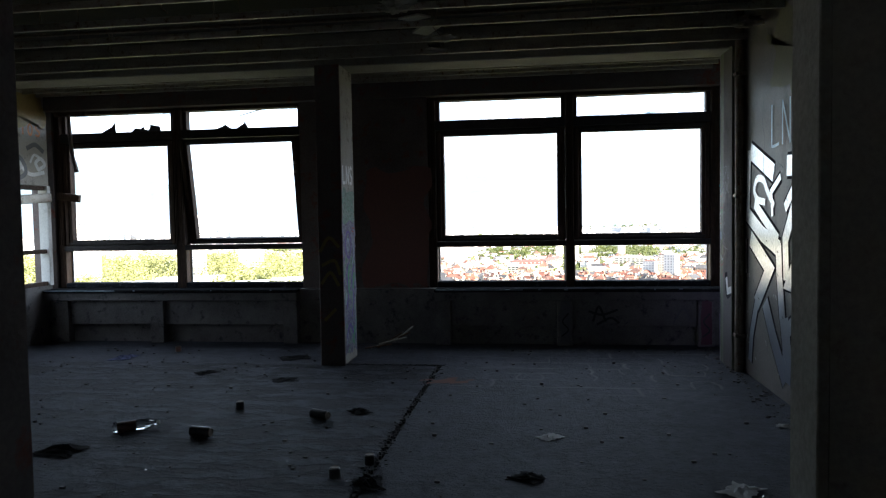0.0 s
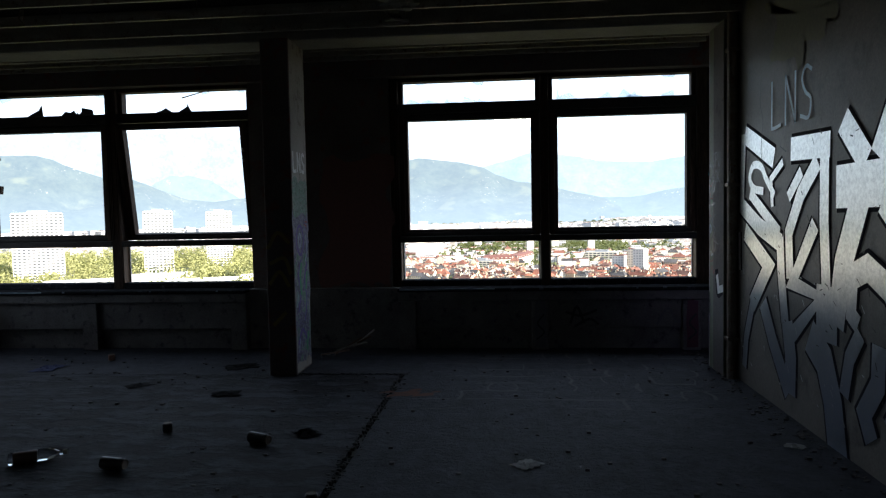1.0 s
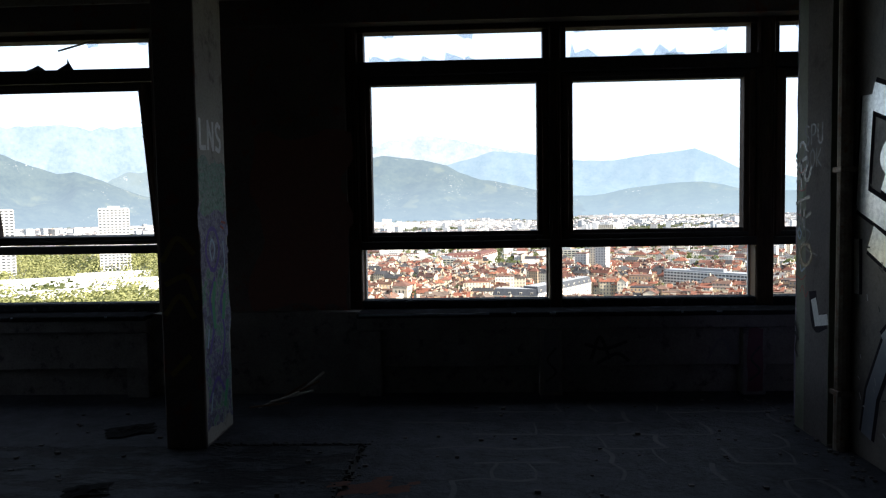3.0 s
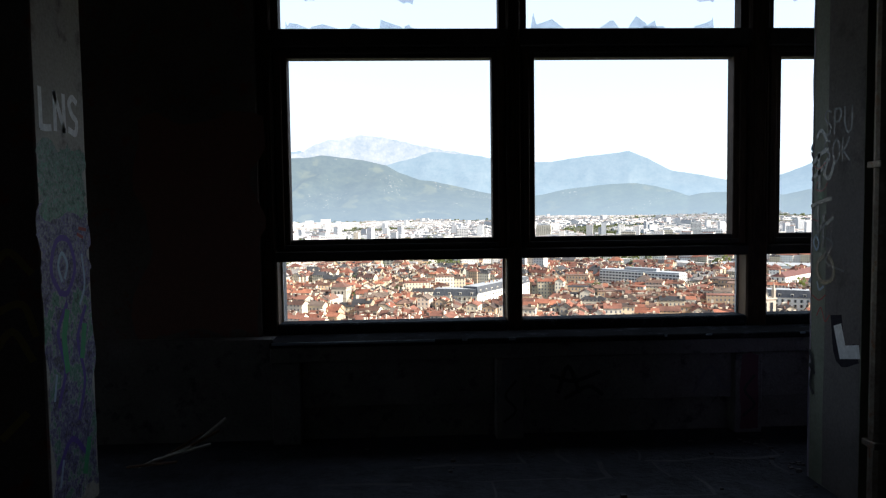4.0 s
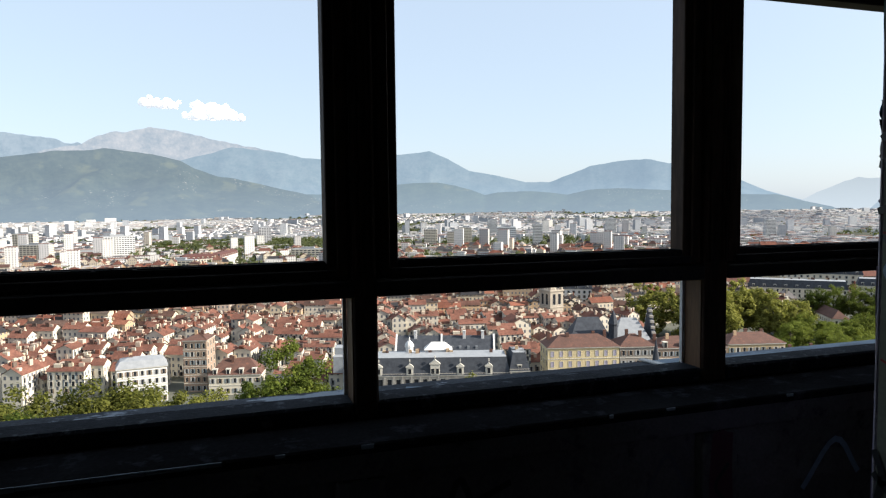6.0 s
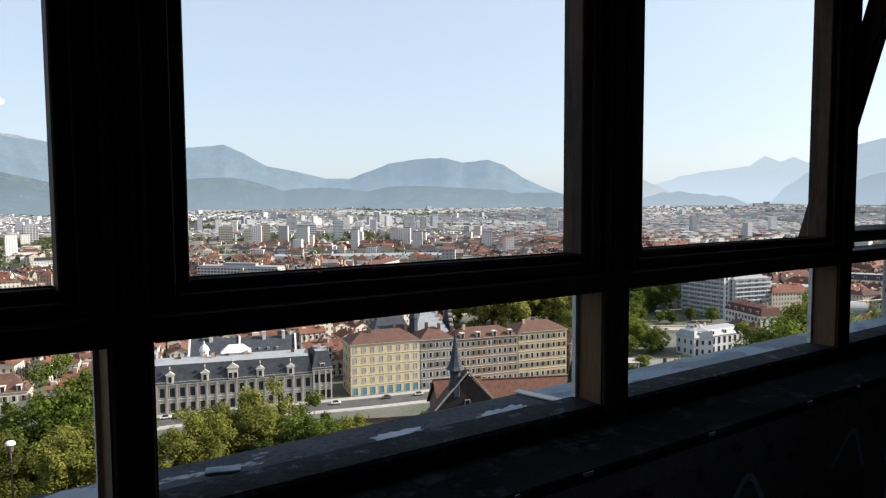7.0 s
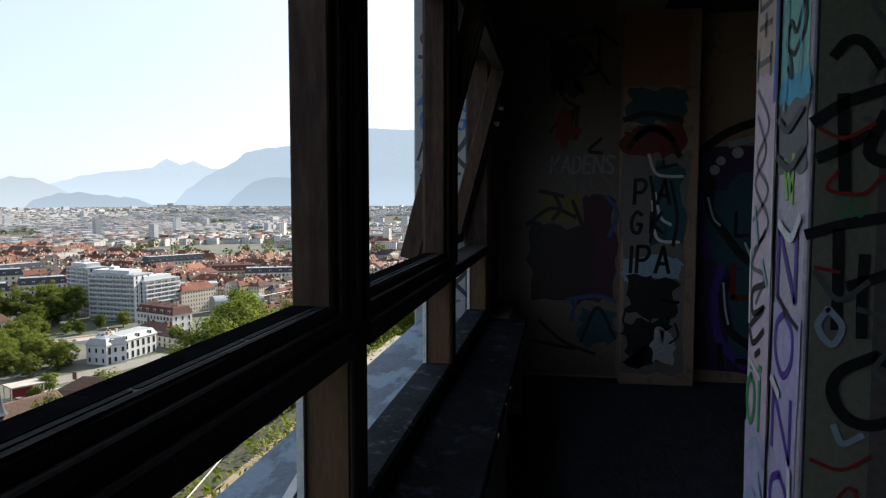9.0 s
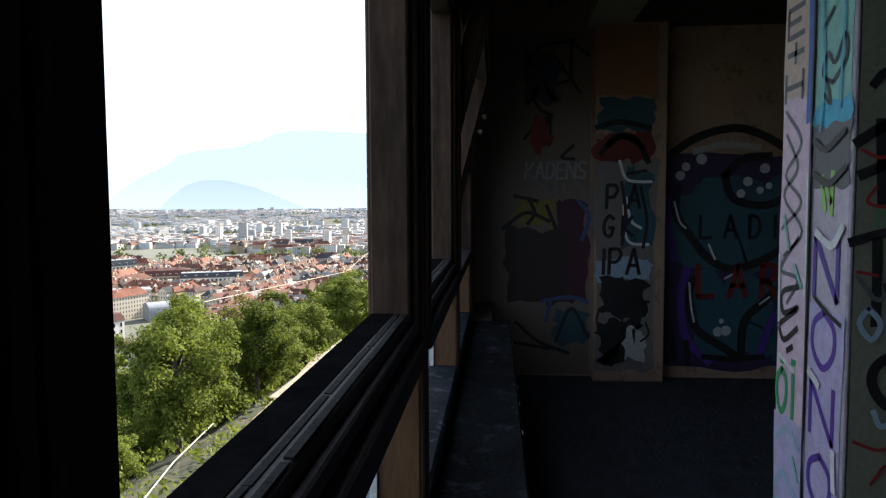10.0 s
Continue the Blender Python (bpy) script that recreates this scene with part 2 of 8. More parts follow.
glass = Mat("dusty_window_glass", 0.05)
glass.b.inputs["Transmission Weight"].default_value = 1.0
glass.b.inputs["IOR"].default_value = 1.45
glass.colour((0.80, 0.86, 0.88))
M_glass = glass.m
_g = Mat("grimy_broken_glass", .25, 0, .5)
_g.colour(_g.ramp(_g.noise(14.0, 5.0), [(.3, (.60, .66, .72)), (.7, (.80, .85, .88))]))
_g.b.inputs["Transmission Weight"].default_value = .85
_g.b.inputs["IOR"].default_value = 1.1
M_shard = _g.m
M_sootglass = rough_mat("soot_blackened_glass", (.03, .03, .035), (.10, .10, .11), 12, .3)

# ---- mesh helpers ----


def box(bm, x0, x1, y0, y1, z0, z1, bevel=0.0):
    r = bmesh.ops.create_cube(bm, size=1.0, matrix=Matrix.Translation(((x0 + x1) / 2, (y0 + y1) / 2, (z0 + z1) / 2)) @ Matrix.Diagonal((abs(x1 - x0), abs(y1 - y0), abs(z1 - z0), 1)))
    if bevel:
        es = {e for v in r["verts"] for e in v.link_edges}
        bmesh.ops.bevel(bm, geom=list(es), offset=bevel, segments=1, affect="EDGES")
    return r["verts"]


def boxes(*args, bevel=0.0):
    bm = bmesh.new()
    for a in args:
        box(bm, *a, bevel=bevel)
    return bm


def tube(bm, pts, radius, sides=10):
    """A round bar along a polyline."""
    pts = [Vector(p) for p in pts]
    rings = []
    for i, p in enumerate(pts):
        d = (pts[min(i + 1, len(pts) - 1)] - pts[max(i - 1, 0)]).normalized()
        up = Vector((0, 0, 1)) if abs(d.z) < 0.9 else Vector((1, 0, 0))
        a = d.cross(up).normalized()
        b = d.cross(a)
        rr = radius[i] if isinstance(radius, (list, tuple)) else radius
        rings.append([bm.verts.new(p + (a * math.cos(k * math.tau / sides) + b * math.sin(k * math.tau / sides)) * rr) for k in range(sides)])
    for r0, r1 in zip(rings, rings[1:]):
        for k in range(sides):
            bm.faces.new((r0[k], r0[(k + 1) % sides], r1[(k + 1) % sides], r1[k]))
    bm.faces.new(rings[0])
    bm.faces.new(list(reversed(rings[-1])))


def lathe(bm, profile, sides=16, at=(0, 0, 0)):
    """A turned body about z from (radius, height) pairs."""
    rings = [[bm.verts.new((at[0] + r * math.cos(k * math.tau / sides), at[1] + r * math.sin(k * math.tau / sides), at[2] + z)) for k in range(sides)] for r, z in profile]
    for r0, r1 in zip(rings, rings[1:]):
        for k in range(sides):
            bm.faces.new((r0[k], r0[(k + 1) % sides], r1[(k + 1) % sides], r1[k]))
    bm.faces.new(list(reversed(rings[0])))
    bm.faces.new(rings[-1])


def mesh_of(name, bm, material):
    bmesh.ops.recalc_face_normals(bm, faces=bm.faces)
    me = bpy.data.meshes.new(name)
    bm.to_mesh(me)
    bm.free()
    for m in (material if isinstance(material, (list, tuple)) else [material]):
        me.materials.append(m)
    return me


def part(name, bm, material, parent, label=""):
    ob = new(name, mesh_of(name, bm, material))
    ob.parent = parent
    return tagged(ob, label)


def thing(name, bm, material, label, category, group="", kind=""):
    return tagged(new(name, mesh_of(name, bm, material)), label, category, group, kind)


def empty(name, label, category, group="", kind="", at=(0, 0, 0)):
    ob = new(name)
    ob.location = at
    return tagged(ob, label, category, group, kind)


def smooth(pts, steps=5):
    """A rounded line through the points."""
    if len(pts) < 3:
        return [Vector(p) for p in pts]
    p = [Vector(q) for q in pts]
    p = [p[0] * 2 - p[1]] + p + [p[-1] * 2 - p[-2]]
    out = []
    for i in range(1, len(p) - 2):
        for k in range(steps):
            t = k / steps
            out.append(0.5 * (2 * p[i] + (p[i + 1] - p[i - 1]) * t + (2 * p[i - 1] - 5 * p[i] + 4 * p[i + 1] - p[i + 2]) * t * t + (3 * p[i] - p[i - 1] - 3 * p[i + 1] + p[i + 2]) * t ** 3))
    return out + [p[-2]]


class Wall:
    """A plane for paint: origin o, directions u and v in it, n out of it. lift grows, so that later coats lie on earlier ones."""

    def __init__(self, o, u, v, n, owner):
        self.o, self.u, self.v, self.n, self.owner, self.lift = Vector(o), Vector(u), Vector(v), Vector(n), owner, 0.0015

    def put(self, q):
        return self.o + self.u * q[0] + self.v * q[1] + self.n * self.lift

    def coat(self, bm, material, label):
        self.lift += 0.00025
        return part("graffiti", bm, material, self.owner, label)

    def band(self, bm, pts, w, angular=False):
        pts = [Vector(p) for p in pts] if angular else smooth(pts)
        w = w / 2
        left, right = [], []
        for i, p in enumerate(pts):
            a = (p - pts[i - 1]).normalized() if i else (pts[1] - p).normalized()
            b = (pts[i + 1] - p).normalized() if i < len(pts) - 1 else a
            na, nb = Vector((-a.y, a.x)), Vector((-b.y, b.x))
            m = na + nb
            m = m / max(m.length_squared / 2, 0.5)
            end = Vector((0, 0))
            if not angular:
                end = a * (-w * .4 if i == 0 else (w * .4 if i == len(pts) - 1 else 0))
            left.append(bm.verts.new(self.put(p + m * w + end)))
            right.append(bm.verts.new(self.put(p - m * w + end)))
        for i in range(len(pts) - 1):
            bm.faces.new((left[i], left[i + 1], right[i + 1], right[i]))

    def strokes(self, lines, w, material, label, angular=False):
        bm = bmesh.new()
        for pts in lines:
            self.band(bm, pts, w, angular)
        return self.coat(bm, material, label)

    def patch(self, u0, v0, u1, v1, material, label, ragged=0.03, n=14, seed=1):
        """A painted field with an uneven outline."""
        rnd = random.Random(seed)
        ring = []
        for a, b in (((u0, v0), (u1, v0)), ((u1, v0), (u1, v1)), ((u1, v1), (u0, v1)), ((u0, v1), (u0, v0))):
            for k in range(n):
                t = k / n
                ring.append(Vector((a[0] + (b[0] - a[0]) * t, a[1] + (b[1] - a[1]) * t)))
        off = [Vector((rnd.uniform(-1, 1), rnd.uniform(-1, 1))) * ragged * 1.6 for _ in ring]
        for _ in range(2):
            off = [(off[i - 1] + off[i] * 2 + off[(i + 1) % len(off)]) / 4 for i in range(len(off))]
        ring = [p + o for p, o in zip(ring, off)]
        bm = bmesh.new()
        vs = [bm.verts.new(self.put(q)) for q in ring]
        c = bm.verts.new(self.put(((u0 + u1) / 2, (v0 + v1) / 2)))
        for i in range(len(vs)):
            bm.faces.new((vs[i], vs[(i + 1) % len(vs)], c))
        return self.coat(bm, material, label)

    def letters(self, text, u, v, size, w, material, label, lean=0.0, gap=0.85, down=False):
        lines = []
        for ch in text:
            for line in GLYPH.get(ch, []):
                lines.append([(u + (x + lean * y) * size * 0.62, v + y * size) for x, y in line])
            if down:
                v -= size * 1.15
            else:
                u += size * gap * (0.35 if ch in " I" else 1.0)
        return self.strokes(lines, w, material, label)


def glyphs(**kw):
    return {k: [[tuple(float(c) for c in q.split(",")) for q in line.split()] for line in s.split("|")] for k, s in kw.items()}


GLYPH = glyphs(
    L="0,1 0,.5 0,0|0,0 .35,0 .8,0.03", N="0,0 0,.5 0,1|0,1 .4,.5 .8,0|.8,0 .8,.5 .8,1", S=".8,.9 .4,1 .1,.8 .35,.52 .75,.35 .6,.02 0,.08",
    G=".8,.85 .4,1 .05,.6 .15,.1 .6,0 .8,.4|.8,.4 .45,.42", A="0,0 .2,.5 .4,1|.4,1 .6,.5 .8,0|.1,.35 .7,.35", P=".05,0 .05,.5 .05,1|.05,1 .6,.98 .75,.75 .5,.5 .05,.48",
    U="0,1 .02,.4 .3,0 .7,.15 .75,1", K="0,0 0,.5 0,1|.75,1 .4,.65 .05,.45|.05,.45 .4,.25 .85,0", O=".4,1 .05,.75 .03,.3 .4,0 .75,.3 .75,.75 .4,1", I=".1,0 .1,.5 .1,1",
    E=".75,1 .35,1 .05,1|.05,1 .03,.5 .05,0|.05,0 .4,0 .75,.02|.05,.52 .3,.52 .6,.53", H="0,0 0,.5 0,1|.75,0 .75,.5 .75,1|0,.5 .35,.5 .75,.52", F=".85,1 .4,.95 0,.9|.1,.98 .1,.5 .08,0|.1,.55 .3,.56 .6,.6",
    Z="0,1 .4,1 .8,1|.8,1 .4,.5 0,0|0,0 .4,0 .85,.05", T="0,1 .4,1 .9,1|.42,1 .42,.5 .4,0", R=".05,0 .05,.5 .05,1|.05,1 .6,.98 .75,.75 .5,.52 .05,.5|.3,.5 .5,.28 .8,0", D=".05,0 .05,.5 .05,1|.05,1 .55,.9 .75,.5 .55,.1 .05,0")
GLYPH["+"] = [[(0.05, 0.5), (0.4, 0.5), (0.75, 0.5)], [(0.4, 0.15), (0.4, 0.5), (0.4, 0.85)]]

# ---- large structure ----
X0, X1 = -6.75, 6.70          # inner faces of the end walls
YB = -3.0           # back wall
ZC = 3.62                     # ceiling

floor = thing("floor", boxes((X0 - .3, -1.205, YB - .3, 7.385, -.25, 0), (-1.155, X1 + .3, YB - .3, 7.385, -.25, 0), (X0 - .3, X1 + .3, 7.425, 9.05, -.25, 0),
              (X0 - .3, -2.3, 7.385, 7.425, -.25, 0), (-1.155, X1 + .3, 7.385, 7.425, -.25, 0), (-1.205, -1.155, YB - .3, 2.6, -.25, 0)), M_floor,
              "dusty grey screed floor with pitted patches and litter", "floor", kind="structure")
floor.data.materials.append(M_floorpit)
for poly in floor.data.polygons:
    if poly.center.x < -1.2 and poly.center.y < 7.39:
        poly.material_index = 1
bm = boxes((-1.205, -1.155, 2.6, 7.425, -.25, -.018), (-2.3, -1.155, 7.385, 7.425, -.25, -.018))
rnd = random.Random(3)
for k in range(420):
    if k < 330:
        px, py = -1.18 + rnd.gauss(0, .028), rnd.uniform(2.8, 7.42)
    else:
        px, py = rnd.uniform(-2.2, -1.1), 7.40 + rnd.gauss(0, .03)
    s = rnd.uniform(.004, .012)
    box(bm, px - s, px + s, py - s * .8, py + s * .8, -.03, rnd.uniform(.001, .008))
part("partition_trench", bm, M_brick, floor, "crumbly dark channel where a partition stood")
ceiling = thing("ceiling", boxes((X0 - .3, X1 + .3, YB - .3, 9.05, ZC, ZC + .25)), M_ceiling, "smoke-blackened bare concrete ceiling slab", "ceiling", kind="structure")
rails = [2.0 + .52 * k for k in range(11)] + [8.05, 8.3, 8.55]


def ceiling_rail(y):
    bm = boxes((X0 + .05, 1.93, y - .012, y + .012, 3.285, 3.315), (X0 + .05, 1.93, y - .004, y + .004, 3.315, 3.345))
    ob = thing("ceiling_rail", bm, M_rail, "thin bare metal rail of a stripped suspended ceiling", "ceiling rail", "rails under the slab")
    for x in (-6.0, -4.4, -2.8, -1.2, .4, 1.6):
        b2 = bmesh.new()
        tube(b2, [(x, y, 3.34), (x + .01, y + .005, 3.5), (x, y, ZC)], .004, 6)
        part("hanger", b2, M_steel, ob)
    return ob


for y in rails:
    ceiling_rail(y)
# stripped partition head with torn board scraps
bm = boxes((-1.20, -1.08, 2.2, 7.45, 3.36, ZC))
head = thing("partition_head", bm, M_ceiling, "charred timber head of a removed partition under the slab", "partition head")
for k in range(11):
    y = 3.0 + k * .42 + rnd.uniform(-.1, .1)
    b2 = boxes((-.09, .09, -.11, .11, -.008, .008))
    ob = part("board_scrap", b2, rough_mat("torn_board", (.3, .28, .25), (.5, .48, .44), 9) if k == 0 else bpy.data.materials["torn_board"], head)
    ob.matrix_basis = pose(-1.14 + rnd.uniform(-.1, .1), y, 3.335, rnd.uniform(-9, 9), rnd.uniform(-14, 14), rnd.uniform(0, 90))
for k, (x, y, l) in enumerate(((-1.35, 4.3, .32), (-.95, 5.1, .22), (-1.0, 6.2, .40), (-1.4, 6.7, .26), (.35, 5.6, .24), (1.3, 6.4, .30), (-3.2, 5.5, .28), (-4.4, 6.6, .34))):
    bm = bmesh.new()
    tube(bm, [(x, y, ZC), (x + .03, y + .02, ZC - l * .5), (x - .02, y + .05, ZC - l * .8), (x + .05, y + .03, ZC - l)], .006, 6)
    thing("dangling_wire", bm, M_steel, "short torn wire dangling from the slab", "wire", "wires under the slab")
for k, (x, y, z, s) in enumerate(((-1.25, 5.64, 3.32, .17), (-.98, 6.68, 3.32, .13), (-.9, 4.6, 3.32, .15), (1.78, 6.68, 3.32, .16), (1.75, 5.64, 3.325, .13))):
    bm = bmesh.new()
    bmesh.ops.create_icosphere(bm, subdivisions=3, radius=s)
    for v in bm.verts:
        v.co *= .7 + .6 * noise.noise(v.co * 14 + Vector((k * 7, 0, 0)))
        v.co.z *= .35
    bmesh.ops.translate(bm, verts=bm.verts, vec=(x, y, z))
    thing("insulation_scrap", bm, M_dark if k > 2 else M_beam, "torn scrap of insulation caught on the ceiling rails", "scrap", "scraps on the rails")
beam = thing("beam", boxes((X0, X1, 7.46, 7.86, 3.26, ZC), bevel=.012), M_beam, "pale bare concrete downstand beam", "beam", kind="structure")
bm = bmesh.new()
tube(bm, [(X0, 8.18, 3.40), (-3.0, 8.19, 3.39), (0.2, 8.18, 3.40), (6.6, 8.18, 3.41)], .035)
tube(bm, [(X0, 8.40, 3.46), (-3.0, 8.41, 3.45), (0.2, 8.40, 3.47), (6.6, 8.40, 3.46)], .022)
thing("heating_pipes", bm, M_steel, "two rusty pipes running along under the ceiling", "pipe")
for y in (4.6, 6.3):
    bm = bmesh.new()
    tube(bm, [(X0, y, 3.45), (-2.2, y + .05, 3.44), (1.9, y + .1, 3.46)], .018, 8)
    thing("conduit", bm, M_steel, "sagging dark conduit under the ceiling", "conduit")

# window wall: parapet, piers, lintel
wall_window = empty("wall_window", "sooty outer wall with a strip of window openings", "wall", kind="structure")
part("parapet", boxes((X0 - .3, X1 + .3, 8.72, 9.05, -.3, .70)), M_parapet, wall_window)
part("lintel", boxes((X0 - .3, X1 + .3, 8.74, 9.05, 3.13, ZC)), M_dark, wall_window)
part("pier", boxes((-3.185, -1.50, 8.84, 9.05, .0, 3.13)), M_dark, wall_window, "sooty red-stained wall pier between the windows")
part("pier", boxes((5.672, X1 + .3, 8.88, 9.05, .0, 3.13)), M_dark, wall_window)
part("pier", boxes((X0 - .3, -6.72, 8.84, 9.05, .0, 3.13)), M_dark, wall_window)
for x in (-6.5, -5.13, -3.29, -1.30, .21, 1.87, 3.87, 5.56):
    part("parapet_post", boxes((x - .095, x + .095, 8.606, 8.73, 0, .555), bevel=.006), M_parapet, wall_window)
for a, b in ((-6.4, -5.23), (-5.03, -3.39), (-1.2, .11), (.31, 1.77), (1.97, 3.77), (3.97, 5.46)):
    part("cover_panel", boxes((a, b, 8.655, 8.68, .24, .556), bevel=.004), M_parapet, wall_window, "grimy cover panel over a dark recess")
for a, b in ((X0, -3.19), (-1.40, 5.66)):
    part("parapet_rail", boxes((a, b, 8.60, 8.73, .56, .68), bevel=.008), M_parapet, wall_window)
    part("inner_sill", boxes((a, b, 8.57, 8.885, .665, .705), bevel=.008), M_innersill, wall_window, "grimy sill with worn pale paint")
    edge = bmesh.new()
    u = a + .02
    while u < b - .1:
        v = u + rnd.uniform(.03, .3)
        if u < a + 1.05:
            box(edge, u, min(v, b - .02), 8.5665, 8.571, .700 - rnd.uniform(.009, .015), .7035)
        elif rnd.random() < .6:
            box(edge, u, u + rnd.uniform(.01, .05), 8.5665, 8.571, .700 - rnd.uniform(.004, .014), .7035)
        u = v + (.002 if u < a + 1.05 else rnd.uniform(.01, .2))
    part("sill_paint", edge, paint("dulled_pale_blue_paint", (.20, .26, .32), .6), wall_window, "flaking pale blue paint along the sill edge")
    cut = (a + b) / 2 - .10
    # each ledge is darker over its left half
    part("window_ledge", boxes((a - .2, cut - .004, 8.90, 9.41, .60, .70), bevel=.01), M_ledgedark, wall_window, "dark blue-grey concrete ledge with flakes of white paint")
    part("window_ledge", boxes((cut, b + .05, 8.90, 9.41, .60, .70), bevel=.01), M_ledge, wall_window, "flaking blue-white painted concrete ledge outside")
for k, (x, y, rz, w, l) in enumerate(((2.03, 9.28, -77, .045, 0.29), (.62, 9.26, -20, .05, .11), (2.3, 9.18, 8, .035, .42), (-.5, 9.22, 30, .05, .09))):
    bm = boxes((-l / 2, l / 2, -w / 2, w / 2, 0, .008), bevel=.002)
    ob = thing("paint_flake" if k % 2 else "wood_strip", bm, M_ledge if k % 2 else M_whitepier, "pale loose strip lying on the outer ledge", "scrap")
    ob.matrix_basis = pose(x, y, .703, 0, 0, rz)



def paint_patch(x, y, L, W, seed, turn=0.0):
    """A ragged remnant of thick paint on the ledge."""
    bm = bmesh.new()
    rim = []
    for k in range(72):
        a = math.tau * k / 72
        c, sn = math.cos(a), math.sin(a)
        q = max(abs(c), abs(sn)) ** -.7
        r = q * (1 + .30 * noise.noise(Vector((c * 1.6, sn * 1.6, seed))) + .22 * noise.noise(Vector((c * 6, sn * 6, seed + 5))))
        rim.append((L / 2 * r * c, W / 2 * r * sn))
    up = [bm.verts.new((*p, .0022)) for p in rim]
    lo = [bm.verts.new((*p, 0)) for p in rim]
    mid = bm.verts.new((0, 0, .0026))
    for k in range(72):
        j = (k + 1) % 72
        bm.faces.new((up[k], up[j], mid))
        bm.faces.new((lo[k], lo[j], up[j], up[k]))
    part("paint_patch", bm, M_oldpaint, wall_window, "ragged patch of flaking blue-white paint").matrix_basis = pose(x, y, .7005, 0, 0, turn)


M_oldpaint = Mat("flaking_blue_white_paint", 0.7, 0, 0.3)
_a = M_oldpaint.ramp(M_oldpaint.noise(5.0, 7.0, 0.65), [(0.30, (0.20, 0.25, 0.31)), (0.62, (0.42, 0.49, 0.57))])
_a = M_oldpaint.mix(M_oldpaint.ramp(M_oldpaint.noise(11.0, 8.0, 0.7, (0.5, 1.6, 1.0)), [(0.585, (0, 0, 0)), (0.62, (1, 1, 1))]), _a, (0.035, 0.042, 0.055))
M_oldpaint.colour(_a)
M_oldpaint.bump(M_oldpaint.noise(22.0, 6.0, 0.7), 0.5, 0.004)
M_oldpaint = M_oldpaint.m
for x, y, L, W, seed, turn in ((1.68, 9.165, .42, .17, 3, 12), (1.27, 9.20, .22, .14, 8, 4), (.93, 9.13, .30, .13, 12, -6), (2.42, 9.12, .16, .12, 17, 10)):
    paint_patch(x, y, L, W, seed, turn)

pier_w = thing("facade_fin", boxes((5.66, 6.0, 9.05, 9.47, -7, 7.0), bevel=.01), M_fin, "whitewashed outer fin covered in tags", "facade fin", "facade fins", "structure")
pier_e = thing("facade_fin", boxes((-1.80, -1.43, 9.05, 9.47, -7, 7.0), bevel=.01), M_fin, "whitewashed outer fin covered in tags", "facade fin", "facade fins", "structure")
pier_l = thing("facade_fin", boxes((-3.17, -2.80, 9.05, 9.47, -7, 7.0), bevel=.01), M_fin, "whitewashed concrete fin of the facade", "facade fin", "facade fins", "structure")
# unseen upper storey and roof, added so the ledge stays in shade
facade = thing("facade", boxes((X0 - .3, X1 + .3, 8.75, 9.05, -7.5, -.3), (X0 - .3, X1 + .3, 8.75, 9.05, ZC, 7.2)), M_ext, "grey rendered outer wall, its unseen upper storey added for shade", "facade", kind="structure")
roof = thing("roof", boxes((X0 - .6, X1 + .6, YB - .6, 9.7, 7.2, 7.45)), M_ext, "flat concrete roof slab, unseen, added for shade", "roof", kind="structure")

# other walls
wall_right = thing("wall_right", boxes((1.94, 2.10, 1.58, 7.36, 0, ZC)), M_brownwall, "stained grey plaster wall with a large silver graffiti piece", "wall", kind="structure")
column_end = empty("wall_end", "painted wall end with tags on sage green plaster", "wall", kind="structure")
part("wall_end_body", boxes((1.83, 2.233, 7.35, 7.795, 0, 3.26)), M_green, column_end)
M_chip = rough_mat("chipped_multicoloured_paint", (.37, .32, .405), (.53, .475, .545), 3.5, .5, .5, .01, (.5, .5, .52))
part("end_strip", boxes((1.828, 2.030, 7.797, 7.812, 0, 3.26), bevel=.005), M_chip, column_end, "end strip thick with lilac and mint paint")
part("end_strip", boxes((2.036, 2.236, 7.797, 7.810, 0, 3.26), bevel=.005), M_chip, column_end, "end strip thick with pink paint")
part("joint", boxes((2.030, 2.036, 7.796, 7.803, 0, 3.26)), M_brick, column_end, "crumbling dark joint")
bm = bmesh.new()
tube(bm, [(1.885, 7.29, 0), (1.89, 7.295, 1.2), (1.885, 7.29, 2.4), (1.885, 7.29, ZC)], .045, 12)
riser = thing("heating_riser", bm, M_steel, "dark painted heating pipe rising beside the wall end", "pipe")
for z in (.35, 1.75, 2.95):
    b2 = boxes((1.835, 1.95, 7.24, 7.345, z, z + .035), bevel=.004)
    part("pipe_clamp", b2, M_steel, riser)
wall_door = empty("wall_doorway", "dark scrawled wall with a wide doorway", "wall", kind="structure")
part("wall_panel", boxes((.462, 1.94, 1.45, 1.58, 0, ZC)), M_plaster, wall_door)
part("wall_panel", boxes((X0, -1.43, 1.45, 1.58, 0, ZC)), M_bouncewall, wall_door)
part("lintel", boxes((-1.43, .462, 1.45, 1.58, 2.75, ZC)), M_dark, wall_door)
part("door_lining", boxes((.437, .462, 1.44, 1.59, 0, 2.75), bevel=.003), M_beam, wall_door, "pale worn door lining")
part("door_lining", boxes((-1.43, -1.405, 1.44, 1.59, 0, 2.75), bevel=.003), M_dark, wall_door)
# out of view; the opening is added to lighten the doorway side
thing("wall_back", boxes((X0 - .3, -3.6, YB - .3, YB, 0, ZC), (-2.8, X1 + .3, YB - .3, YB, 0, ZC), (-3.6, -2.8, YB - .3, YB, 0, 2.0), (-3.6, -2.8, YB - .3, YB, 2.6, ZC)), M_bouncewall, "unseen pale back wall with a small opening added to let in light", "wall", kind="structure")
